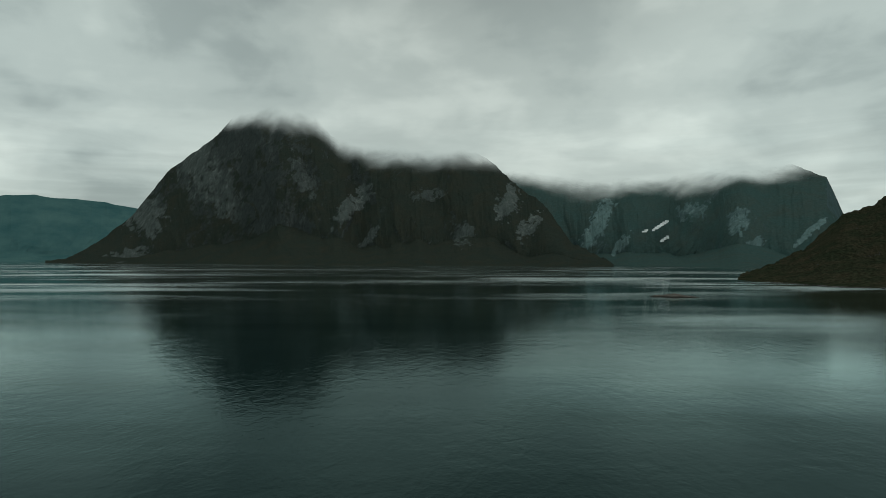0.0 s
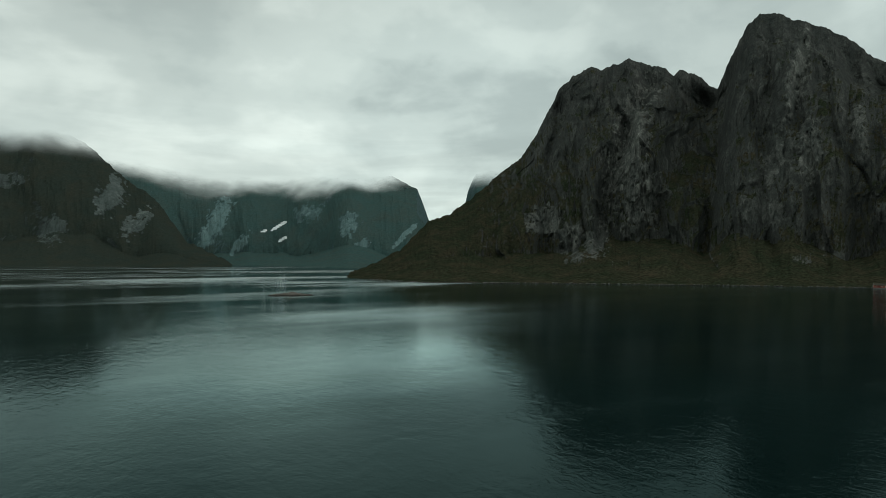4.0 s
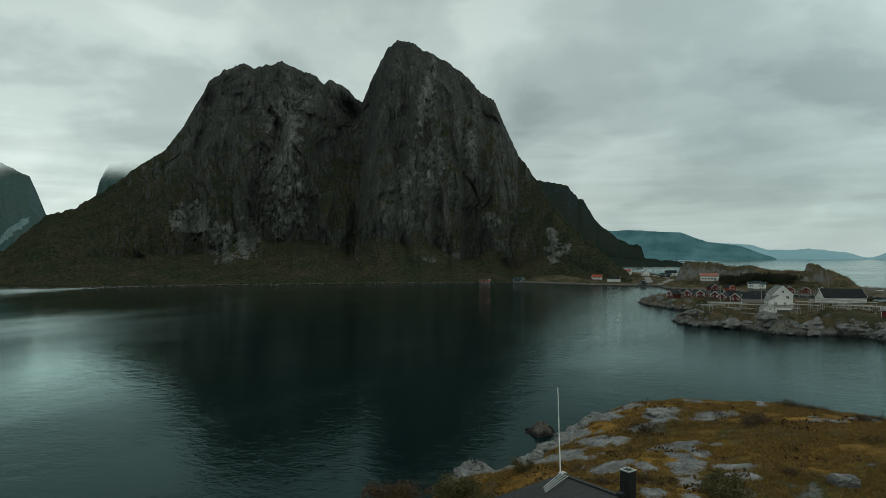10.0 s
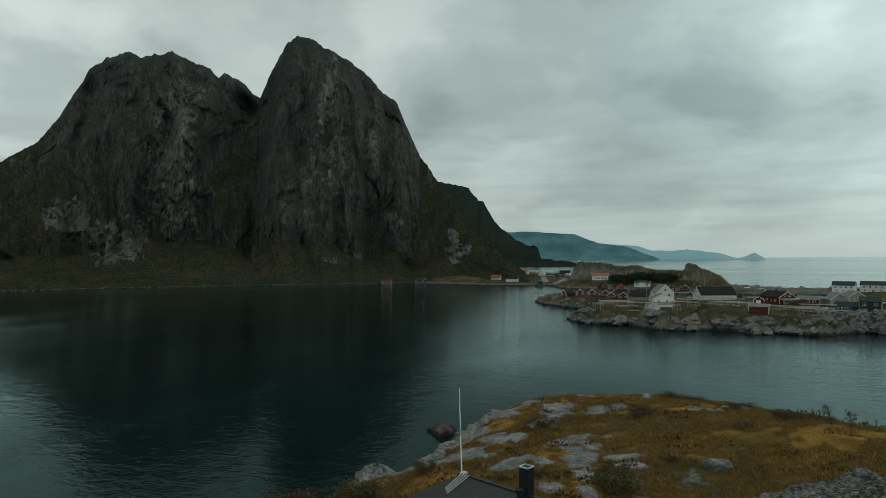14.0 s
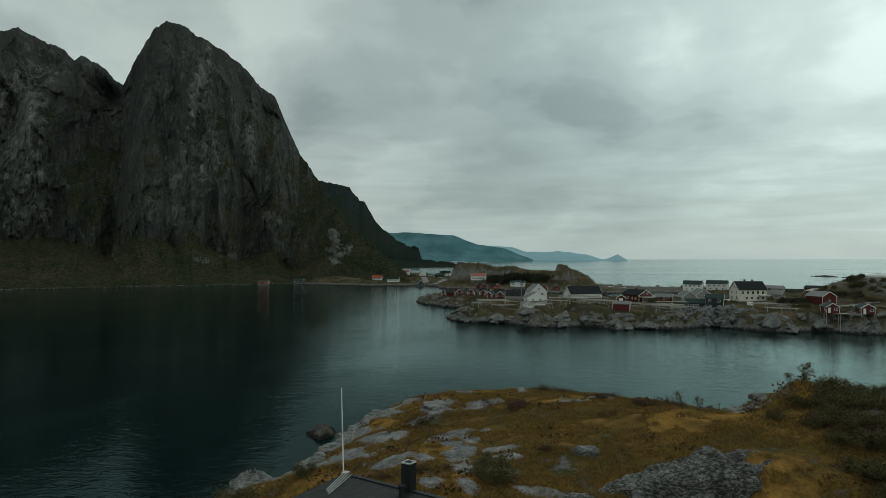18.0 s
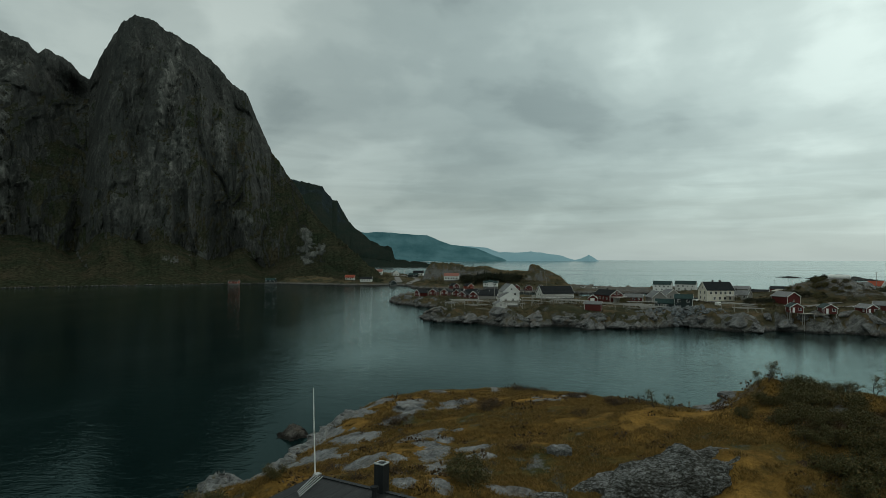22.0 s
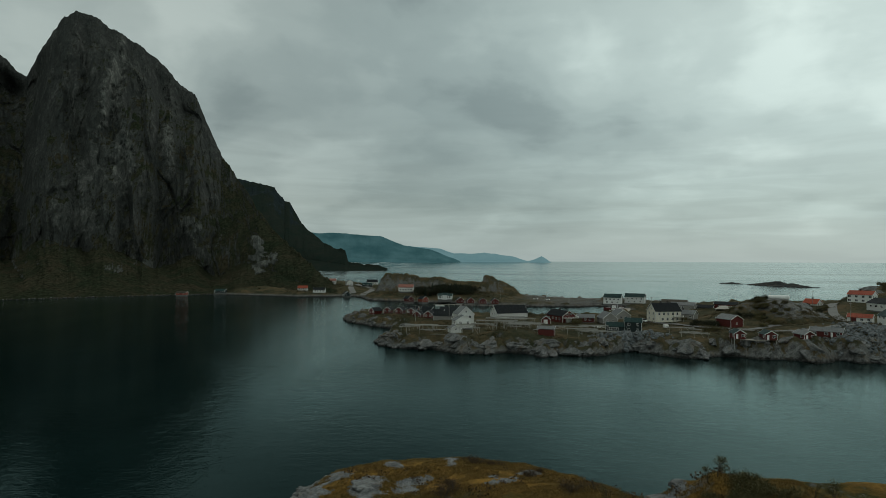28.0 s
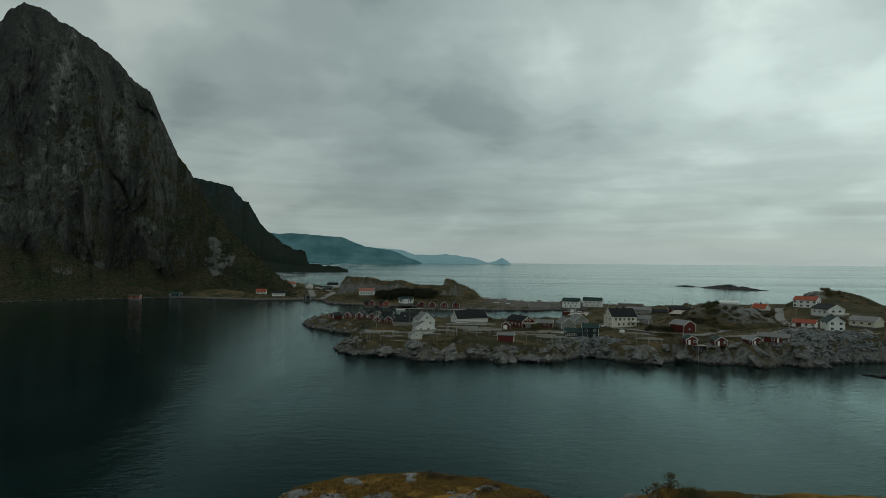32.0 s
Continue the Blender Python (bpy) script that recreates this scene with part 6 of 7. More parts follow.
# ---- vegetation ----
def leaf_cloud(name, mat, count, size, shape, rnd, droop=0.0):
    """Small leaf cards spread through clumps; shape() gives a place."""
    V, F = [], []
    for i in range(count):
        p = shape()
        a = Vector((rnd.gauss(0, 1), rnd.gauss(0, 1), rnd.gauss(0, 0.7))).normalized() * size * rnd.uniform(0.6, 1.4)
        b = a.cross(Vector((rnd.gauss(0, 1), rnd.gauss(0, 1), rnd.gauss(0, 1)))).normalized() * size * rnd.uniform(0.4, 0.9)
        k = len(V)
        V += [p - a, p + b, p + a - Vector((0, 0, droop)), p - b * 0.6]
        F.append((k, k + 1, k + 2, k + 3))
    me = bpy.data.meshes.new(name)
    me.from_pydata([tuple(v) for v in V], [], F)
    me.materials.append(mat)
    return me


def bush_meshes(seed, r, h, clumps, leaves, size, mat, stems=5):
    rnd = random.Random(seed)
    cs = [(Vector((rnd.gauss(0, r * 0.42), rnd.gauss(0, r * 0.42), h * rnd.uniform(0.3, 0.95))), rnd.uniform(0.16, 0.36) * r) for i in range(clumps)]

    def shape():
        c, q = rnd.choice(cs)
        return c + Vector((rnd.gauss(0, q * 0.6), rnd.gauss(0, q * 0.6), rnd.gauss(0, q * 0.5)))
    leaves = leaf_cloud("leaves", mat, leaves, size, shape, rnd)
    bm = bmesh.new()
    for c, q in cs[:stems * 2]:
        bar(bm, (c.x * 0.15, c.y * 0.15, -0.3), c * 0.6 + Vector((0, 0, c.z * 0.1)), 0.09, 0.06, 5)
        bar(bm, c * 0.6 + Vector((0, 0, c.z * 0.1)), c + Vector((0, 0, q)), 0.06, 0.02, 4)
    me = bpy.data.meshes.new("stems")
    bm.to_mesh(me)
    bm.free()
    me.materials.append(M_BARK)
    return me, leaves


def plant(name, x, y, z, s, turn, meshes, label, group, category, names=("stem", "leaves")):
    thing = tagged(new(name), label, category, group)
    thing.matrix_basis = pose(x, y, z, 0, 0, turn) @ Matrix.Scale(s, 4)
    for nm, me in zip(names, meshes):
        hang(nm, me, thing)
    return thing


BUSHES = [bush_meshes(300 + i, 1.7, 1.6, 22, 3000, 0.082, M_LEAF) for i in range(4)]
DARK_BUSHES = [bush_meshes(320 + i, 1.7, 1.9, 22, 2200, 0.10, M_DARKLEAF) for i in range(3)]
BROWN_BUSHES = [bush_meshes(330 + i, 1.7, 1.9, 22, 2600, 0.07, M_HEATH) for i in range(2)]
HEATH = [bush_meshes(340 + i, 1.5, 0.75, 20, 1500, 0.05, M_HEATH, 8) for i in range(3)]
rnd = random.Random(8)
def little_tree(seed, h, spread_, leaves, mat):
    """A wind-bent small tree: a forked tapering trunk, limbs, and sparse leaf clumps with gaps."""
    r = random.Random(seed)
    bm = bmesh.new()
    tips = []
    for k in range(r.randint(2, 3)):
        p, d, w = Vector((0, 0, -0.3)), Vector((r.gauss(0, 0.25), r.gauss(0, 0.25), 1)).normalized(), 0.13
        for j in range(5):
            q = p + d * h * 0.2 * r.uniform(0.8, 1.2)
            bar(bm, p, q, w, w * 0.75, 6)
            if j > 0:
                e = q + Vector((r.gauss(0, spread_), r.gauss(0, spread_), r.uniform(0.05, 0.3) * h)) * 0.45
                bar(bm, q, e, w * 0.6, 0.02, 5)
                tips.append((e, r.uniform(0.12, 0.26) * h * 0.6))
            p, d, w = q, (d + Vector((r.gauss(0, 0.28), r.gauss(0, 0.28), 0.1))).normalized(), w * 0.75
        tips.append((p, 0.16 * h))

    def shape():
        c, q = r.choice(tips)
        return c + Vector((r.gauss(0, q * 0.6), r.gauss(0, q * 0.6), r.gauss(0, q * 0.5)))
    crown = leaf_cloud("crown", mat, leaves, 0.07, shape, r)
    me = bpy.data.meshes.new("trunk")
    bm.to_mesh(me)
    bm.free()
    me.materials.append(M_BARK)
    return me, crown


def twigs(seed, count, h):
    """Bare upright heath twigs."""
    r = random.Random(seed)
    bm = bmesh.new()
    for k in range(count):
        x, y = r.gauss(0, 0.7), r.gauss(0, 0.7)
        top = Vector((x + r.gauss(0, 0.25), y + r.gauss(0, 0.25), h * r.uniform(0.5, 1.1)))
        bar(bm, (x, y, -0.2), top, 0.045, 0.015, 4)
        bar(bm, Vector((x, y, 0)).lerp(top, 0.55), top + Vector((r.gauss(0, 0.3), r.gauss(0, 0.3), -0.1)), 0.03, 0.012, 4)
    me = bpy.data.meshes.new("twigs")
    bm.to_mesh(me)
    bm.free()
    me.materials.append(M_BARK)
    return me, leaf_cloud("leaves", M_HEATH, 160, 0.05, lambda: Vector((r.gauss(0, 0.7), r.gauss(0, 0.7), h * r.uniform(0.1, 0.9))), r)


TREES = [little_tree(420 + i, 2.4, 0.9, 520, M_LEAF) for i in range(4)]
TWIGS = [twigs(430 + i, 26, 1.3) for i in range(3)]
for i, (x, y, s) in enumerate(((69.8, -28.2, 1.1), (69.6, -27.0, 0.75), (70.2, -16.4, 0.85), (70.0, -17.9, 0.72), (61.5, -34.2, 0.95), (62.0, -36.2, 1.1), (70.5, -29.0, 0.7))):
    plant("tree", x, y, islet_at(x, y) - 0.1, s, rnd.uniform(0, 360), TREES[i % 4], "small dark wind-bent tree on the islet's crest", "islet trees", "tree", ("trunk", "crown"))
for i, (x, y, s) in enumerate(((86, -10, 0.8), (76.8, -16.6, 0.9), (94, -1.6, 0.8), (93.4, -3.0, 0.7), (85.5, -9, 0.7), (75.5, -17.4, 0.7), (92.5, -6, 0.7), (57.5, -31, 0.8))):
    plant("shrub", x, y, islet_at(x, y) - 0.1, s, rnd.uniform(0, 360), TWIGS[i % 3], "bare brown twigs of a low shrub", "islet twigs", "shrub", ("twigs", "leaves"))
for i, (x, y, s) in enumerate(((64.5, -27.9, 0.7), (62.8, -28.2, 0.7), (60.8, -27.8, 0.8), (58.6, -27.6, 0.8), (56.6, -27.2, 0.8), (68.2, -30.0, 0.8), (67.7, -31.2, 1.15), (66.5, -30.4, 1.0), (68.8, -30.2, 0.8), 
                               (62.1, -29.6, 0.9), (54, -27, 0.9), (49.6, -26.4, 1.0), (52.8, -29, 1.0), (50.4, -25.2, 0.8), (48.5, -27.3, 1.1), (63.4, -23.0, 0.6), (59.2, -25.4, 0.8), (55.5, -25.6, 0.7), (47, -25, 0.9), (51.0, 2.9, 0.8), (49.6, 2.5, 1.0), (48.4, 2.8, 0.9), (46.5, 2.4, 0.9),
                               (51.5, 25.4, 1.2), (50.2, 24.4, 1.15), (52.8, 26.2, 0.95), (47, 21, 0.8), (60, 22.5, 0.7))):
    plant("bush", x, y, islet_at(x, y) - 0.15, s, rnd.uniform(0, 360), BUSHES[i % 4], "dense dark green autumn bush on the islet", "islet bushes", "bush")
for k in range(22):
    x, y = rnd.uniform(50, 67), rnd.uniform(-33, -25)
    plant("bush", x, y, islet_at(x, y) - 0.15, rnd.uniform(0.55, 0.95), rnd.uniform(0, 360), BUSHES[k % 4], "dense dark green autumn bush on the islet", "islet bushes", "bush")
for i, (x, y, s) in enumerate(((46.2, 28.6, 1.25), (47.9, 29.3, 1.15), (44.6, 29.4, 1.1))):
    plant("bush", x, y, islet_at(x, y) - 0.15, s, rnd.uniform(0, 360), BROWN_BUSHES[i % 2], "reddish-brown autumn bush at the islet's edge", "islet brown bushes", "bush")
for i, (x, y, s) in enumerate(((77.5, 13.4, 1.0), (79.0, 13.0, 0.8), (79.6, 2.2, 1.2), (84.5, 1.5, 0.9), (82, 1.8, 1.1), (77.6, -13.6, 1.1), (79, -13.0, 0.8), (72.4, -8.9, 0.7), (86, -9.5, 0.9), (87.5, -11, 0.8), (80.8, 1.0, 1.0), (92.8, -2.2, 0.9), (92, -4.5, 0.8), (66, 12.6, 0.6), (70.6, 11.4, 0.6), (58, -1.5, 0.7),
                               (60.5, 16.5, 0.7), (55.4, 9.8, 0.8), (53.2, 12.5, 0.8))):
    plant("heather", x, y, islet_at(x, y) - 0.1, s, rnd.uniform(0, 360), HEATH[i % 3], "dark reddish heather clump in the grass", "islet heather", "heather")


def grass_field(name, count, area, height, mat, at, label, seed, keep):
    rnd = np.random.RandomState(seed)
    x = rnd.uniform(area[0], area[1], count * 3)
    y = rnd.uniform(area[2], area[3], count * 3)
    z = at(x, y)
    ok = keep(x, y, z)
    x, y, z = x[ok][:count], y[ok][:count], z[ok][:count]
    n = len(x)
    blades = 5
    V = np.zeros((n, blades, 3, 3))
    ang = rnd.uniform(0, 2 * math.pi, (n, blades))
    hgt = height * rnd.uniform(0.5, 1.3, (n, blades))
    off = rnd.normal(0, 0.16, (n, blades, 2))
    wd = 0.03
    V[..., 0, 0], V[..., 0, 1] = off[..., 0] - wd * np.cos(ang), off[..., 1] - wd * np.sin(ang)
    V[..., 1, 0], V[..., 1, 1] = off[..., 0] + wd * np.cos(ang), off[..., 1] + wd * np.sin(ang)
    lean = rnd.normal(0, 0.16, (n, blades, 2))
    V[..., 2, 0], V[..., 2, 1], V[..., 2, 2] = off[..., 0] + lean[..., 0], off[..., 1] + lean[..., 1], hgt
    V += np.stack((x, y, z - 0.05), -1)[:, None, None, :]
    me = bpy.data.meshes.new(name)
    co = V.reshape(-1, 3)
    me.vertices.add(len(co))
    me.vertices.foreach_set("co", co.ravel())
    me.loops.add(len(co))
    me.loops.foreach_set("vertex_index", np.arange(len(co), dtype=np.int32))
    me.polygons.add(len(co) // 3)
    me.polygons.foreach_set("loop_start", np.arange(0, len(co), 3, dtype=np.int32))
    me.update(calc_edges=True)
    me.materials.append(mat)
    return tagged(new(name, me), label, "grass", kind="stuff")


grass_field("grass", 75000, (41, 100, -40, 30), 0.24, M_STRAW, islet_read, "long orange-brown autumn grass on the islet", 3,
            lambda x, y, z: (z > 2.6) & (fbm(x / 3.2, y / 3.2, 0, 3, 77) > -0.3) & (bare_rock(x, y) < 0.3))

# spruces and bushes about the village
def spruce(seed):
    rnd = random.Random(seed)
    V, F = [], []
    for k in range(26):
        z = 0.9 + 6.6 * (k / 26)
        rad = 1.75 * (1 - k / 27) ** 0.85 * rnd.uniform(0.75, 1.15)
        for j in range(11):
            a = rnd.uniform(0, 6.3)
            r = rad * rnd.uniform(0.65, 1.15)
            d = Vector((math.cos(a), math.sin(a), 0))
            s = Vector((-d.y, d.x, 0)) * r * 0.28
            n0 = len(V)
            V += [Vector((0, 0, z + 0.25)), d * r * 0.7 + s + Vector((0, 0, z - 0.1)), d * r + Vector((0, 0, z - 0.42)), d * r * 0.7 - s + Vector((0, 0, z - 0.1))]
            F.append((n0, n0 + 1, n0 + 2, n0 + 3))
    me = bpy.data.meshes.new("crown")
    me.from_pydata([tuple(v) for v in V], [], F)
    me.materials.append(M_NEEDLE)
    bm = bmesh.new()
    bar(bm, (0, 0, -0.5), (0, 0, 7.4), 0.32, 0.05, 7)
    t = bpy.data.meshes.new("trunk")
    bm.to_mesh(t)
    bm.free()
    t.materials.append(M_BARK)
    return t, me


SPRUCES = [spruce(500 + i) for i in range(4)]
rnd = random.Random(12)
for k in range(56):
    x, y = rnd.uniform(450, 478), rnd.uniform(-10, 27)
    if y > 10 and x > 470:
        x -= 8
    plant("spruce", x * U, y * U, ground_at(x, y) - 0.3, rnd.uniform(0.65, 1.15), rnd.uniform(0, 360), SPRUCES[k % 4], "small dark spruce beside the harbour knolls", "harbour spruces", "tree", ("trunk", "crown"))
for k in range(64):
    x, y = rnd.uniform(449, 482), rnd.uniform(-12, 31)
    plant("bush", x * U, y * U, ground_at(x, y) - 0.3, rnd.uniform(1.6, 3.1), rnd.uniform(0, 360), DARK_BUSHES[k % 3], "tall dark bush among the harbour spruces", "harbour bushes", "bush")
for k in range(7):
    x, y = rnd.uniform(482, 490), rnd.uniform(-2, 12)
    plant("spruce", x * U, y * U, ground_at(x, y) - 0.3, rnd.uniform(0.6, 0.95), rnd.uniform(0, 360), SPRUCES[k % 4], "small dark spruce on the harbour bluff", "bluff spruces", "tree", ("trunk", "crown"))
for i, (x, y) in enumerate(((277, -131), (280, -134), (283, -137), (275, -134), (286, -141), (289, -143), (272, -132), (284, -133), (278, -138), (242, -90), (243, -95), (241, -98), (245, -92), (238, -96), (284, -154), (288, -158), (268, -153), (254, -117), (250, -121), (256, -114), (294, -162))):
    plant("bush", x * U, y * U, ground_at(x, y) - 0.2, rnd.uniform(0.9, 1.7), rnd.uniform(0, 360), DARK_BUSHES[i % 3], "dark leafy bush on the village knoll", "dark village bushes", "bush")
spots = [(264, -125), (267, -128), (260, -130), (257, -133), (262, -127), (269, -127), (255, -128), (259, -125), (268, -96), (270, -92), (273, -90), (258, -48), (262, -50), (300, -30), (302, -28), (298, -34), (268, -120), (272, -118), (262, -128), (280, -130), (284, -136), (258, -122), (290, -134),
         (276, -160), (300, -165), (298, -160), (316, -205), (312, -210), (318, -212), (310, -214), (322, -216), (306, -207), (330, -212), (248, -118), (244, -120), (252, -126), (262, -112), (283, -142), (555, 130), (580, 134), (586, 132), (560, 118),
         (250, -130), (247, -126), (296, -150), (226, -92), (224, -88), (232, -112), (236, -118)]
for i, (x, y) in enumerate(spots):
    plant("bush", x * U, y * U, ground_at(x, y) - 0.2, rnd.uniform(0.8, 1.5), rnd.uniform(0, 360), BUSHES[i % 4], "dark bush between the village houses", "village bushes", "bush")



def scrub(name, areas, read, low, mat, label, seed, size, mask, leaves=22, leaf=0.21, clear=()):
    """Low bushes and tussocks too many to count, as clumps of leaves in one mesh."""
    r = np.random.RandomState(seed)
    P = np.concatenate([np.stack((r.uniform(x0 * U, x1 * U, n), r.uniform(y0 * U, y1 * U, n)), -1) for x0, x1, y0, y1, n in areas])
    Z = read(P[:, 0], P[:, 1])
    ok = (Z > low) & (fbm(P[:, 0] / mask, P[:, 1] / mask, 0, 3, seed) > 0.02)
    for cx, cy, cr in clear:
        ok &= np.hypot(P[:, 0] - cx * U, P[:, 1] - cy * U) > cr * U
    P, Z = P[ok], Z[ok]
    s = size * r.uniform(0.45, 1.25, len(P))[:, None, None]
    c = np.concatenate((P, Z[:, None]), 1)[:, None, :] + r.normal(0, 1, (len(P), leaves, 3)) * s * np.array((0.55, 0.55, 0.24)) + np.array((0, 0, 0.22)) * s
    a = r.normal(0, 1, c.shape)
    b = np.cross(a, r.normal(0, 1, c.shape))
    a *= leaf * s / np.linalg.norm(a, axis=-1, keepdims=True)
    b *= 0.7 * leaf * s / np.linalg.norm(b, axis=-1, keepdims=True)
    V = np.stack((c - a, c + b, c + a, c - b), 2).reshape(-1, 3)
    me = bpy.data.meshes.new(name)
    me.vertices.add(len(V))
    me.vertices.foreach_set("co", V.ravel())
    me.loops.add(len(V))
    me.loops.foreach_set("vertex_index", np.arange(len(V), dtype=np.int32))
    me.polygons.add(len(V) // 4)
    me.polygons.foreach_set("loop_start", np.arange(0, len(V), 4, dtype=np.int32))
    me.update(calc_edges=True)
    me.materials.append(mat)
    return tagged(new(name, me), label, "shrubs", kind="stuff")


M_SCRUB = leafy("autumn_scrub", (0.040, 0.042, 0.022), (0.078, 0.066, 0.034), (0.125, 0.088, 0.045))
scrub("scrub", ((198, 300, -150, 45, 7000), (240, 340, -235, -120, 2200), (300, 345, -60, 50, 500)), village_read, 3.2, M_SCRUB, "low dark scrub and tussocks between the village houses", 61, 1.0, 13.0, clear=((273, -135.5, 10), (265, -144, 10), (262, -136, 6)))
scrub("scrub", ((440, 540, -60, 85, 2300), (490, 650, 70, 185, 2200)), village_read, 3.4, M_SCRUB, "dark scrub on the knolls behind the harbour", 62, 1.7, 20.0, clear=((497, 47, 11), (500, 15, 9), (500, -32, 11)))
scrub("scrub", ((46, 57.5, -28.5, -18.5, 2200),), islet_read, 5.5, M_HEATH, "dense low shrubs covering the islet's hill", 64, 0.8, 9.0, 40, 0.10)
scrub("scrub", ((36, 80, -30, 22, 420),), islet_read, 4.0, M_HEATH, "low heather and dwarf shrubs in the islet's grass", 63, 0.75, 6.0)

# ---- the hut on the islet ----
M_FELT = roofing("black_roof_sheet", (0.014, 0.016, 0.017), 0.55, 1.4, 0.25)
HX, HY, HZ, HUT_TURN, NEAR = 37.9, 11.5, 12.95, 65.0, 1
hut = tagged(new("hut"), "hut with black sheet roof on the islet", "hut")
hut.matrix_basis = pose(HX, HY, HZ, 0, 0, HUT_TURN)
L, W, RISE = 12.0, 9.4, 1.2
part("wall", wall_body(bmesh.new(), L - 0.8, W - 2.4, 3.4, 0.25, -L / 2, 0, -4.9), M_BLACK, hut)
for sgn in (-1, 1):
    bm = bmesh.new()
    lo = (W * 0.62, -0.22) if sgn == NEAR else (-W * 0.30, -RISE)   # a nearly flat side and a steep one
    vs = [[bm.verts.new((xx, yy, zz + dz)) for dz in (0, -0.14)] for xx, yy, zz in ((0, 0, 0), (0, lo[0], lo[1]), (-L, lo[0], lo[1]), (-L, 0, 0))]
    bm.faces.new([v[0] for v in vs])
    bm.faces.new([v[1] for v in vs][::-1])
    for i in range(4):
        j = (i + 1) % 4
        bm.faces.new((vs[i][0], vs[i][1], vs[j][1], vs[j][0]))
    bmesh.ops.recalc_face_normals(bm, faces=bm.faces)
    part("roof_slope", bm, M_FELT, hut)
bm = bmesh.new()
bar(bm, (0.05, 0, 0.03), (-L, 0, 0.03), 0.3, 0.06)
part("ridge_cap", bm, M_FELT, hut)
for k in range(4):   # bright cables running down the roof
    bm = bmesh.new()
    x0 = -0.12 - 0.20 * k
    bar(bm, (x0, NEAR * 0.12, 0.09), (x0 - 0.9, NEAR * (2.6 + 0.15 * k), 0.02), 0.04)
    part("cable", bm, M_STEEL, hut, "bright stay cable" if k == 0 else "")
bm = bmesh.new()
box(bm, -0.35, 0.0, -0.22, 0.22, -0.02, 0.14)
part("mast_foot", bm, M_STEEL, hut)
bm = bmesh.new()
cy, cx = 0.0, -5.06
cz = 0.0
box(bm, cx - 0.31, cx + 0.31, cy - 0.31, cy + 0.31, cz - 0.3, cz + 1.6)
chim = part("chimney", bm, M_FELT, hut, "square black chimney")
bm = bmesh.new()
for x0, x1, y0, y1 in ((-0.33, 0.33, -0.33, -0.25), (-0.33, 0.33, 0.25, 0.33), (-0.33, -0.25, -0.25, 0.25), (0.25, 0.33, -0.25, 0.25)):
    box(bm, cx + x0, cx + x1, cy + y0, cy + y1, cz + 1.6, cz + 1.66)
part("chimney_cap", bm, M_STEEL, chim, "bright metal chimney rim")
bm = bmesh.new()
bar(bm, (cx - 0.2, NEAR * 0.95, cz - 0.5), (cx - 0.2, NEAR * 0.95, cz + 0.45), 0.30, None, 12)
bar(bm, (cx - 0.2, NEAR * 0.95, cz + 0.45), (cx - 0.2, NEAR * 0.95, cz + 0.62), 0.46, None, 12)
part("vent_pipe", bm, M_FELT, hut)
mast = tagged(new("antenna_mast"), "slender pale whip antenna on the hut's ridge", "antenna")
mast.matrix_basis = pose(HX, HY, HZ, 0, 0, 0) @ Matrix.Scale(1.21, 4)
bm = bmesh.new()
bar(bm, (0, 0, 0), (-0.03, 0.06, 2.2), 0.075, 0.06, 8)
part("lower_rod", bm, M_TRIM, mast)
bm = bmesh.new()
bar(bm, (-0.03, 0.06, 2.2), (-0.06, 0.11, 4.45), 0.06, 0.035, 8)
part("upper_rod", bm, M_TRIM, mast)
bm = bmesh.new()
bar(bm, (-0.03, 0.06, 2.1), (-0.03, 0.06, 2.3), 0.09, None, 8)
part("collar", bm, M_STEEL, mast)


# ---- drying racks, poles, boats, quays ----
def rack(x, y, turn, length, width, height, rails, label, z=None):
    thing = tagged(new("drying_rack"), label, "drying rack", "fish-drying racks")
    base = ground_at(x, y) if z is None else z
    thing.matrix_basis = pose(x * U, y * U, base, 0, 0, turn)
    n = max(2, int(length / 3.2))
    for i in range(n):
        px_ = -length / 2 + length * i / (n - 1)
        for s in (-1, 1):
            bm = bmesh.new()
            bar(bm, (px_ - 0.25, s * width / 2, -2.2), (px_, s * width / 2 * 0.9, height), 0.17, 0.13, 6)
            part("post", bm, M_TIMBER, thing)
        bm = bmesh.new()
        bar(bm, (px_, -width / 2 - 0.4, height), (px_, width / 2 + 0.4, height), 0.16, 0.14, 6)
        part("cross_beam", bm, M_TIMBER, thing)
    for i in range(rails):
        ry = -width / 2 + width * i / max(rails - 1, 1)
        bm = bmesh.new()
        bar(bm, (-length / 2 - 0.8, ry, height + 0.14), (length / 2 + 0.8, ry + 0.15, height + 0.16), 0.11, 0.08, 6)
        part("rail", bm, M_TIMBER, thing)
    bm = bmesh.new()
    bar(bm, (-length / 2, -width / 2, -1.0), (-length / 2 + 2.6, -width / 2, height), 0.13, 0.11, 6)
    part("brace", bm, M_TIMBER, thing)
    return thing


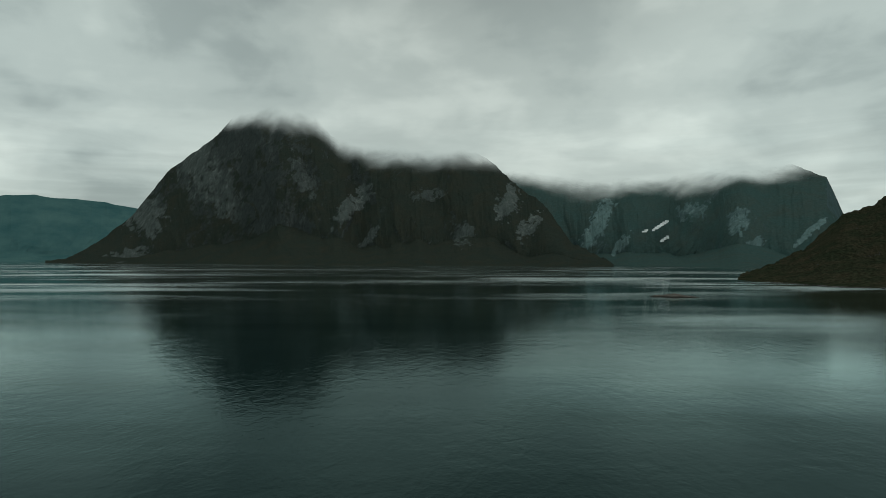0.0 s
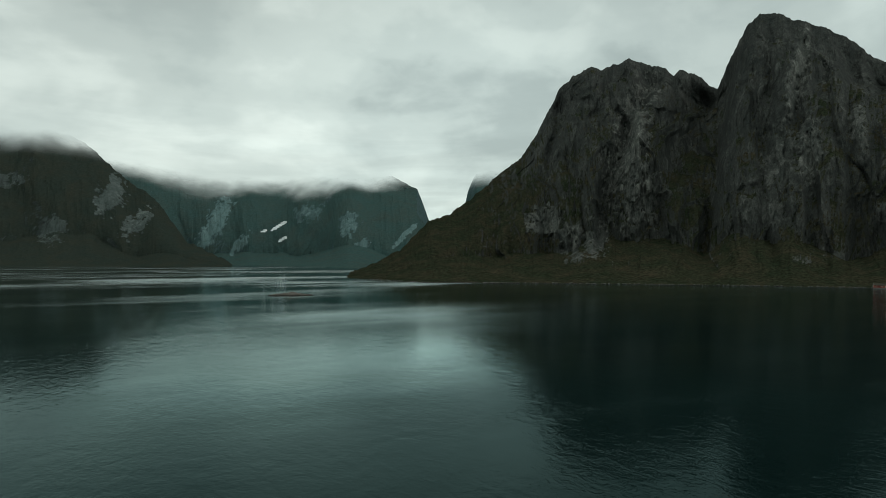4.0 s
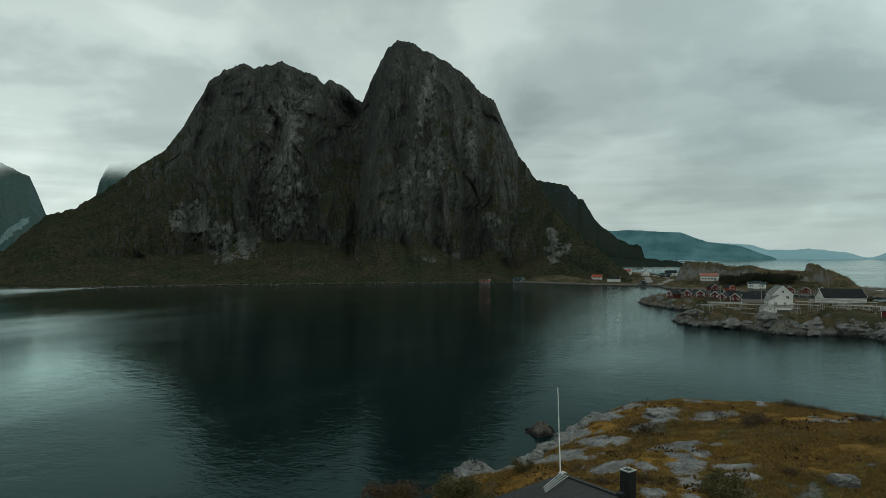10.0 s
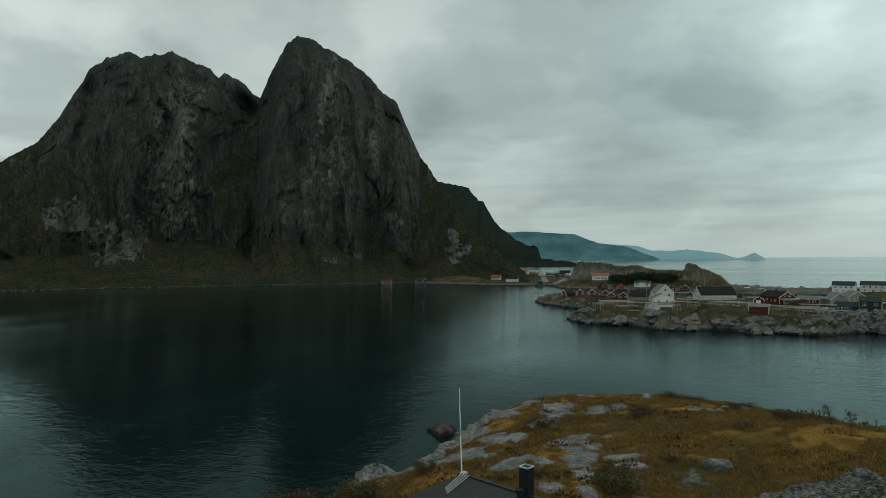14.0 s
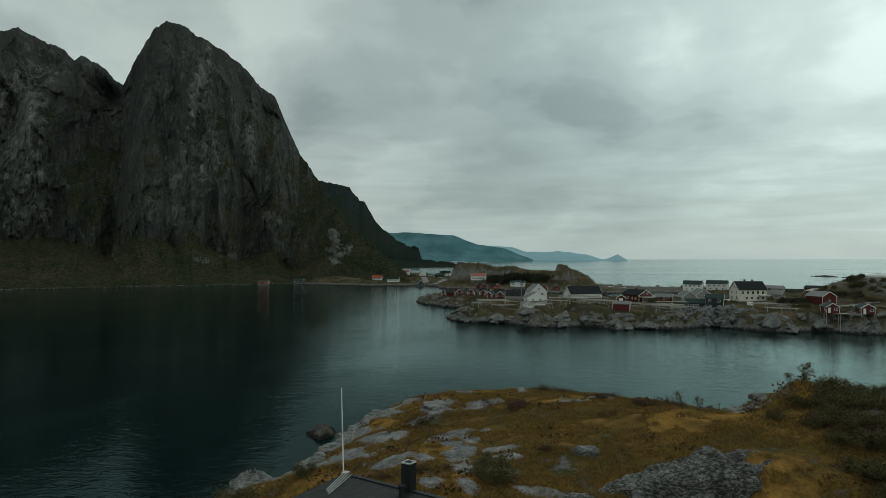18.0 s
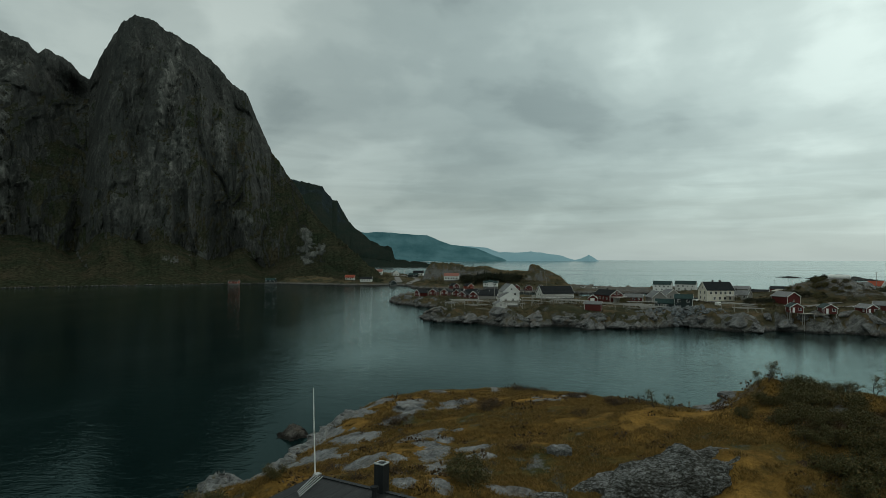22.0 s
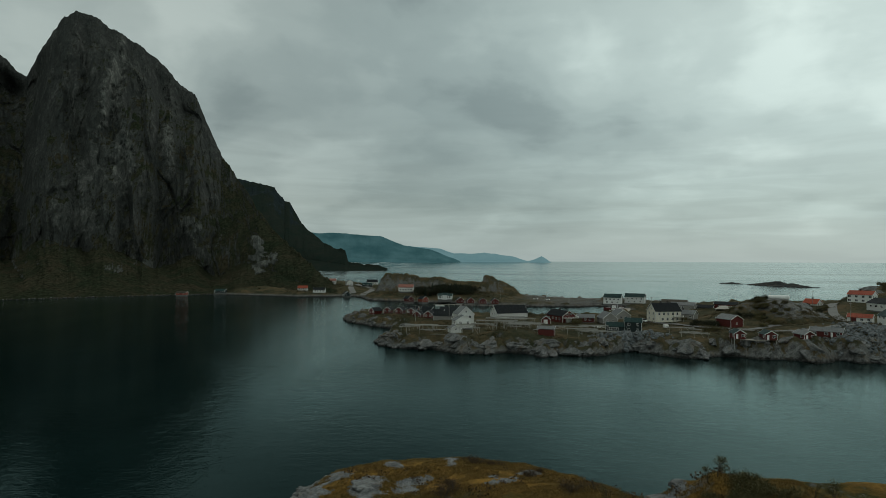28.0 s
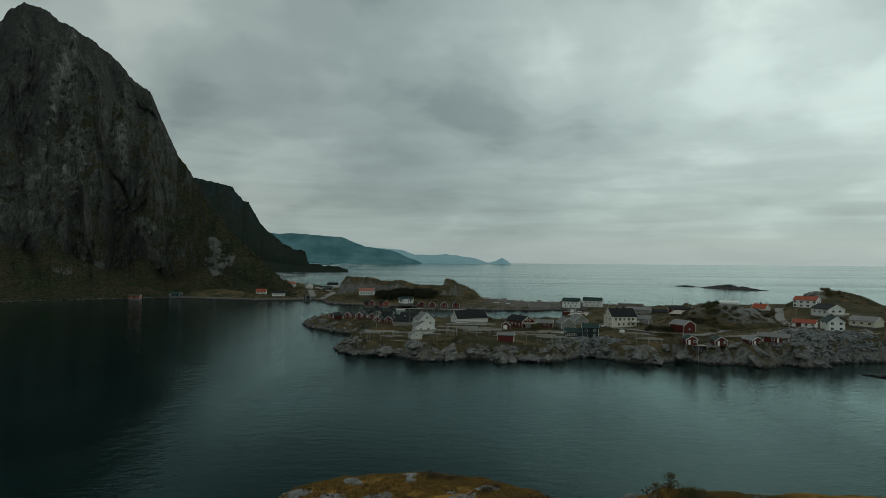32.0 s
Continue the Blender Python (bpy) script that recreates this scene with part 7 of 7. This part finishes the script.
RACKS = [(222, 14, 96, 11, 4, 2.6, 7), (226, 13, 92, 12, 4, 2.4, 6), (224, 6, 100, 7, 3, 2.8, 4), (233, -9, 82, 9, 4, 3.4, 6), (240, -14, 80, 16, 5, 3.6, 7), (250, -19, 82, 18, 6, 3.4, 8), (224, -17, 84, 8.5, 3.6, 4.0, 5), (236, -25, 80, 13, 5, 2.6, 8), (262, -22, 80, 12, 5, 3.0, 7), (224, -44, 78, 12, 4.5, 2.4, 6), (220, -51, 84, 9, 4, 2.4, 5)]
RACKS += [(236, -42, 76, 15, 3, 1.5, 4), (214, -80, 74, 10, 4, 2.4, 5), (228, -4, 70, 8, 3.4, 2.8, 4), (244, -24, 98, 10, 4, 2.2, 5), (256, -27, 70, 9, 4, 2.8, 5), (230, -20, 100, 7, 3, 2.0, 4), (228, -49, 88, 11, 4, 3.0, 6), (218, -45, 70, 8, 3, 2.6, 4), (232, -36, 64, 7, 3, 1.6, 3), (229, 18, 110, 8, 3, 1.8, 4), (246, -30, 60, 8, 3.5, 2.0, 4), (227, -80, 80, 10, 4, 2.2, 5)]
for x, y, turn, ln, wd, ht, rl in RACKS:
    rack(x, y, turn, ln, wd, ht, rl, "weathered grey timber fish-drying rack standing empty")


def pole(x, y, h, label="grey wooden utility pole with a crossarm"):
    thing = tagged(new("utility_pole"), label, "utility pole", "utility poles")
    thing.matrix_basis = pose(x * U, y * U, ground_at(x, y), 0, 0, 20)
    bm = bmesh.new()
    bar(bm, (0, 0, -0.5), (0, 0, h), 0.24, 0.16, 8)
    part("pole", bm, M_TIMBER, thing)
    bm = bmesh.new()
    bar(bm, (0, -0.9, h - 0.5), (0, 0.9, h - 0.5), 0.12)
    part("crossarm", bm, M_TIMBER, thing)
    for s in (-0.75, 0, 0.75):
        bm = bmesh.new()
        bar(bm, (0, s, h - 0.45), (0, s, h - 0.2), 0.09, 0.07, 6)
        part("insulator", bm, M_GLASS, thing)


for x, y, h in ((262, 18, 9), (266, 4, 9), (448, -30, 8), (440, -62, 8), (430, -76, 8), (360, -158, 8), (372, -175, 9), (384, -190, 9), (300, -168, 9), (236, -146, 9), (345, -106, 8), (560, 90, 8), (420, -140, 8), (400, -165, 8), (285, -186, 8)):
    pole(x, y, h)


def boat(x, y, turn, length, hull, label, cabin=True):
    thing = tagged(new("fishing_boat"), label, "boat", "boats in the harbour")
    thing.matrix_basis = pose(x * U, y * U, 0, 0, 0, turn)
    bm = bmesh.new()
    w = length * 0.15
    rings = []
    for i in range(9):
        t = i / 8
        half = w * (1 - max(0, t - 0.45) ** 2 * 3.2) * (0.8 + 0.2 * min(1, t * 4))
        half = max(half, 0.05)
        sheer = length * (0.105 + 0.07 * t * t)
        xx = -length / 2 + length * t
        rings.append([bm.verts.new(p) for p in ((xx, -half, sheer), (xx, -half * 0.85, 0.1), (xx, 0, -0.5), (xx, half * 0.85, 0.1), (xx, half, sheer))])
    for a, b in zip(rings, rings[1:]):
        for i in range(4):
            bm.faces.new((a[i], a[i + 1], b[i + 1], b[i]))
        bm.faces.new((a[0], b[0], b[4], a[4]))
    bm.faces.new(rings[0])
    bmesh.ops.recalc_face_normals(bm, faces=bm.faces)
    part("hull", bm, hull, thing)
    bm = bmesh.new()
    for s in (-1, 1):
        for i in range(8):
            a, b = rings_at(length, w, i / 8, s), rings_at(length, w, (i + 1) / 8, s)
            bar(bm, a, b, 0.1)
    part("gunwale", bm, M_TRIM, thing)
    if cabin:
        c = part("wheelhouse", box(bmesh.new(), -length * 0.32, -length * 0.06, -w * 0.6, w * 0.6, length * 0.1, length * 0.31), M_TRIM, thing)
        part("cabin_window", box(bmesh.new(), -length * 0.059, -length * 0.055, -w * 0.5, w * 0.5, length * 0.23, length * 0.28), M_GLASS, c)
        part("cabin_roof", box(bmesh.new(), -length * 0.34, -length * 0.04, -w * 0.68, w * 0.68, length * 0.31, length * 0.325), M_RED, c)
        bm = bmesh.new()
        bar(bm, (length * 0.08, 0, length * 0.1), (length * 0.08, 0, length * 0.62), 0.14, 0.08, 6)
        part("mast", bm, M_TRIM, thing)
        bm = bmesh.new()
        bar(bm, (length * 0.08, 0, length * 0.25), (length * 0.33, 0, length * 0.42), 0.09, 0.06, 6)
        part("boom", bm, M_TIMBER, thing)


def rings_at(length, w, t, s):
    half = max(w * (1 - max(0, t - 0.45) ** 2 * 3.2) * (0.8 + 0.2 * min(1, t * 4)), 0.05)
    return (-length / 2 + length * t, s * half, length * (0.105 + 0.07 * t * t))


boat(360, -92, 60, 13, M_WHITE, "white fishing boat with a red roof at the quay")
boat(390, -95, 75, 11, M_RED, "red and white fishing boat in the harbour")
boat(404, 12, 80, 7, M_WHITE, "small white boat beside the pier", False)
boat(376, -96, 50, 11, M_WHITE, "white fishing boat moored in the harbour")


def pier(name, x0, y0, x1, y1, width, z, label):
    thing = tagged(new(name), label, "pier", "piers")
    mid = Vector(((x0 + x1) / 2 * U, (y0 + y1) / 2 * U, z))
    length = math.hypot(x1 - x0, y1 - y0) * U
    thing.matrix_basis = pose(mid.x, mid.y, mid.z, 0, 0, math.degrees(math.atan2(y1 - y0, x1 - x0)))
    nb = int(length / 2.2)
    for i in range(nb):
        a = -length / 2 + length * i / nb
        hang("plank", shared(("plank", round(length / nb, 2), width), M_DECK, lambda bm: box(bm, 0, length / nb - 0.06, -width / 2, width / 2, -0.14, 0)), thing, at=Matrix.Translation((a, 0, 0)))
    for i in range(max(3, nb // 2)):
        for s in (-1, 1):
            a = -length / 2 + length * (i + 0.5) / max(3, nb // 2)
            hang("pile", shared(("pile", z), M_TIMBER, lambda bm: bar(bm, (0, 0, -z - 2.5), (0, 0, -0.14), 0.24, 0.24, 7)), thing, at=Matrix.Translation((a, s * (width / 2 - 0.2), 0)))


pier("pier", 408, 16, 402, -30, 3.0, 1.3, "long low wooden pier along the harbour boathouses")
pier("pier", 386, -104, 352, -96, 4.0, 1.6, "wooden quay at the fish landing")
pier("deck", 203.5, -91, 202.0, -99, 4.0, 6.9, "wooden deck joining two shore cabins on stilts")
pier("deck", 204, -101, 205.5, -108, 3.0, 6.9, "wooden deck between shore cabins on stilts")
pier("deck", 300, -126, 322, -138, 9, ground_at(312, -132) + 1.0, "flat grey storage platform behind the barn")


# ---- roads ----
def road(name, pts, width, label, mat=M_ROAD):
    P = np.array(pts, float)
    s = np.linspace(0, len(P) - 1, 24 * (len(P) - 1))
    cx, cy = np.interp(s, range(len(P)), P[:, 0]) * U, np.interp(s, range(len(P)), P[:, 1]) * U
    k = np.ones(9) / 9
    cx, cy = np.convolve(np.pad(cx, 4, "edge"), k, "valid"), np.convolve(np.pad(cy, 4, "edge"), k, "valid")
    dx, dy = np.gradient(cx), np.gradient(cy)
    ln = np.hypot(dx, dy)
    zc = np.convolve(np.pad(village_read(cx, cy), 6, "edge"), np.ones(13) / 13, "valid")
    W_ = np.linspace(-0.5, 0.5, 5)[None, :] * width
    X = cx[:, None] - (dy / ln)[:, None] * W_
    Y = cy[:, None] + (dx / ln)[:, None] * W_
    Z = np.maximum(zc[:, None], village_read(X, Y)) + 0.25
    return tagged(sheet(name, X, Y, Z, mat), label, "road", kind="structure")


road("road", [(212, -170), (222, -158), (232, -148), (242, -147), (262, -155), (283, -167), (300, -180), (330, -190)], 4.2, "pale gravel road climbing through the village")
road("road", [(440, -200), (452, -150), (462, -108), (480, -92), (500, -70), (514, -52)], 6, "road along the breakwater")
road("road", [(236, -120), (228, -105), (238, -92), (250, -86), (262, -76)], 4, "gravel track in front of the cream house")
road("road", [(560, 96), (530, 92), (500, 84)], 6, "pale gravel road down to the water")
road("road", [(482, 75), (530, 72), (580, 92), (610, 100)], 6, "road along the mountain's foot")



# ---- timber, pallets and fences about the racks ----
def pole_stack(x, y, turn, length, count, seed):
    thing = tagged(new("pole_stack"), "loose pale drying poles lying in the grass", "poles", "loose drying poles")
    thing.matrix_basis = pose(x * U, y * U, ground_at(x, y) + 0.25, 0, 0, turn)
    r = random.Random(seed)
    for k in range(count):
        bm = bmesh.new()
        u, v = r.uniform(-1.2, 1.2), (k - count / 2) * 0.42 + r.uniform(-0.1, 0.1)
        bar(bm, (u - length / 2, v, r.uniform(0, 0.25)), (u + length / 2, v + r.uniform(-0.8, 0.8), r.uniform(0.05, 0.5)), 0.16, 0.11, 6)
        part("drying_pole", bm, M_TIMBER, thing)


for k, (x, y, turn, ln, n) in enumerate(((240, -22, 70, 7, 6), (251, -25, 95, 8, 7), (246, -15, 60, 6, 5), (256, -20, 85, 8, 6), (232, -28, 100, 6, 5), (222, 9, 88, 9, 7), (226, 11, 70, 7, 5), (219, 8, 95, 6, 4),
                                         (228, -47, 75, 7, 5), (232, -52, 95, 8, 6), (223, -55, 80, 6, 4), (222, -83, 84, 9, 7), (228, -86, 70, 6, 5), (236, -34, 85, 7, 5))):
    pole_stack(x, y, turn, ln, n, 900 + k)
bundle = tagged(new("wrapped_pallet"), "white wrapped pallet standing beside the cream house", "pallet")
bundle.matrix_basis = pose(240 * U, -79 * U, ground_at(240, -79) + 0.1, 0, 0, 20)
bm = box(bmesh.new(), -1.1, 1.1, -0.9, 0.9, 0.15, 1.6)
bmesh.ops.bevel(bm, geom=bm.edges[:], offset=0.2, segments=3, affect="EDGES")
part("wrapping", bm, M_TRIM, bundle)
for u in (-0.8, 0, 0.8):
    part("pallet_board", box(bmesh.new(), u - 0.1, u + 0.1, -0.95, 0.95, 0, 0.15), M_DECK, bundle)
fence = tagged(new("fence"), "low white board fence beside the red house", "fence")
fence.matrix_basis = pose(0, 0, 0)
for k in range(9):
    t = k / 8
    x, y = 247 - 4 * math.sin(t * 1.5), -49 - 8 * t
    z = ground_at(x, y)
    bm = bmesh.new()
    bar(bm, (x * U, y * U, z - 0.2), (x * U, y * U, z + 0.95), 0.14)
    part("post", bm, M_TRIM, fence)
    if k < 8:
        x2, y2 = 247 - 4 * math.sin((t + 0.125) * 1.5), -49 - 8 * (t + 0.125)
        for h in (0.35, 0.75):
            bm = bmesh.new()
            bar(bm, (x * U, y * U, z + h), (x2 * U, y2 * U, ground_at(x2, y2) + h), 0.16, 0.16)
            part("board", bm, M_TRIM, fence)

road("road", [(228, -97), (219, -108), (218, -122), (222, -136), (230, -147)], 4.5, "gravel track behind the shore cabins")
# long white tank on the knoll
tank = tagged(new("storage_tank"), "long white storage tank lying on the knoll", "tank")
tank.matrix_basis = pose(270 * U, -136.8 * U, ground_at(270, -136.8) + 0.1, 0, 0, 64)
bm = bmesh.new()
bar(bm, (-4.3, 0, 1.5), (4.3, 0, 1.5), 2.2, None, 24)
part("shell", bm, M_TRIM, tank)
for sgn in (-1, 1):
    bm = bmesh.new()
    bmesh.ops.create_uvsphere(bm, u_segments=24, v_segments=12, radius=1.1, matrix=Matrix.Translation((sgn * 4.3, 0, 1.5)) @ Matrix.Diagonal((0.62, 1, 1, 1)))
    part("end_cap", bm, M_TRIM, tank)
    part("saddle", box(bmesh.new(), sgn * 2.8 - 0.25, sgn * 2.8 + 0.25, -0.9, 0.9, -1.8, 0.75), M_CONC, tank)
bm = bmesh.new()
bar(bm, (0, 0, 2.5), (0, 0, 2.85), 0.55, None, 14)
part("hatch", bm, M_STEEL, tank)


def car(x, y, turn, mat, label):
    thing = tagged(new("car"), label, "car", "parked cars")
    thing.matrix_basis = pose(x * U, y * U, ground_at(x, y) + 0.35, 0, 0, turn)
    bm = box(bmesh.new(), -2.1, 2.1, -0.85, 0.85, 0.3, 0.95)
    bmesh.ops.bevel(bm, geom=bm.edges[:], offset=0.15, segments=2, affect="EDGES")
    part("body", bm, mat, thing)
    bm = box(bmesh.new(), -1.5, 1.0, -0.75, 0.75, 0.9, 1.5)
    for v in bm.verts:
        if v.co.z > 1.2:
            v.co.x *= 0.78
    bmesh.ops.bevel(bm, geom=bm.edges[:], offset=0.1, segments=2, affect="EDGES")
    part("cabin", bm, M_GLASS, thing)
    for u in (-1.35, 1.35):
        for s in (-0.8, 0.8):
            bm = bmesh.new()
            bar(bm, (u, s - 0.1, 0.32), (u, s + 0.1, 0.32), 0.64, None, 14)
            part("wheel", bm, M_FELT, thing)


car(452, -56, 60, M_TRIM, "white car parked on the breakwater road")
car(450, -64, 60, M_TRIM, "white van parked on the breakwater road")
car(258, -76, 20, M_TRIM, "white car parked beside the cream house")
car(330, -104, 70, M_TRIM, "white car parked between the warehouses")
car(245, -152, 50, M_BLACK, "dark car parked on the gravel road")
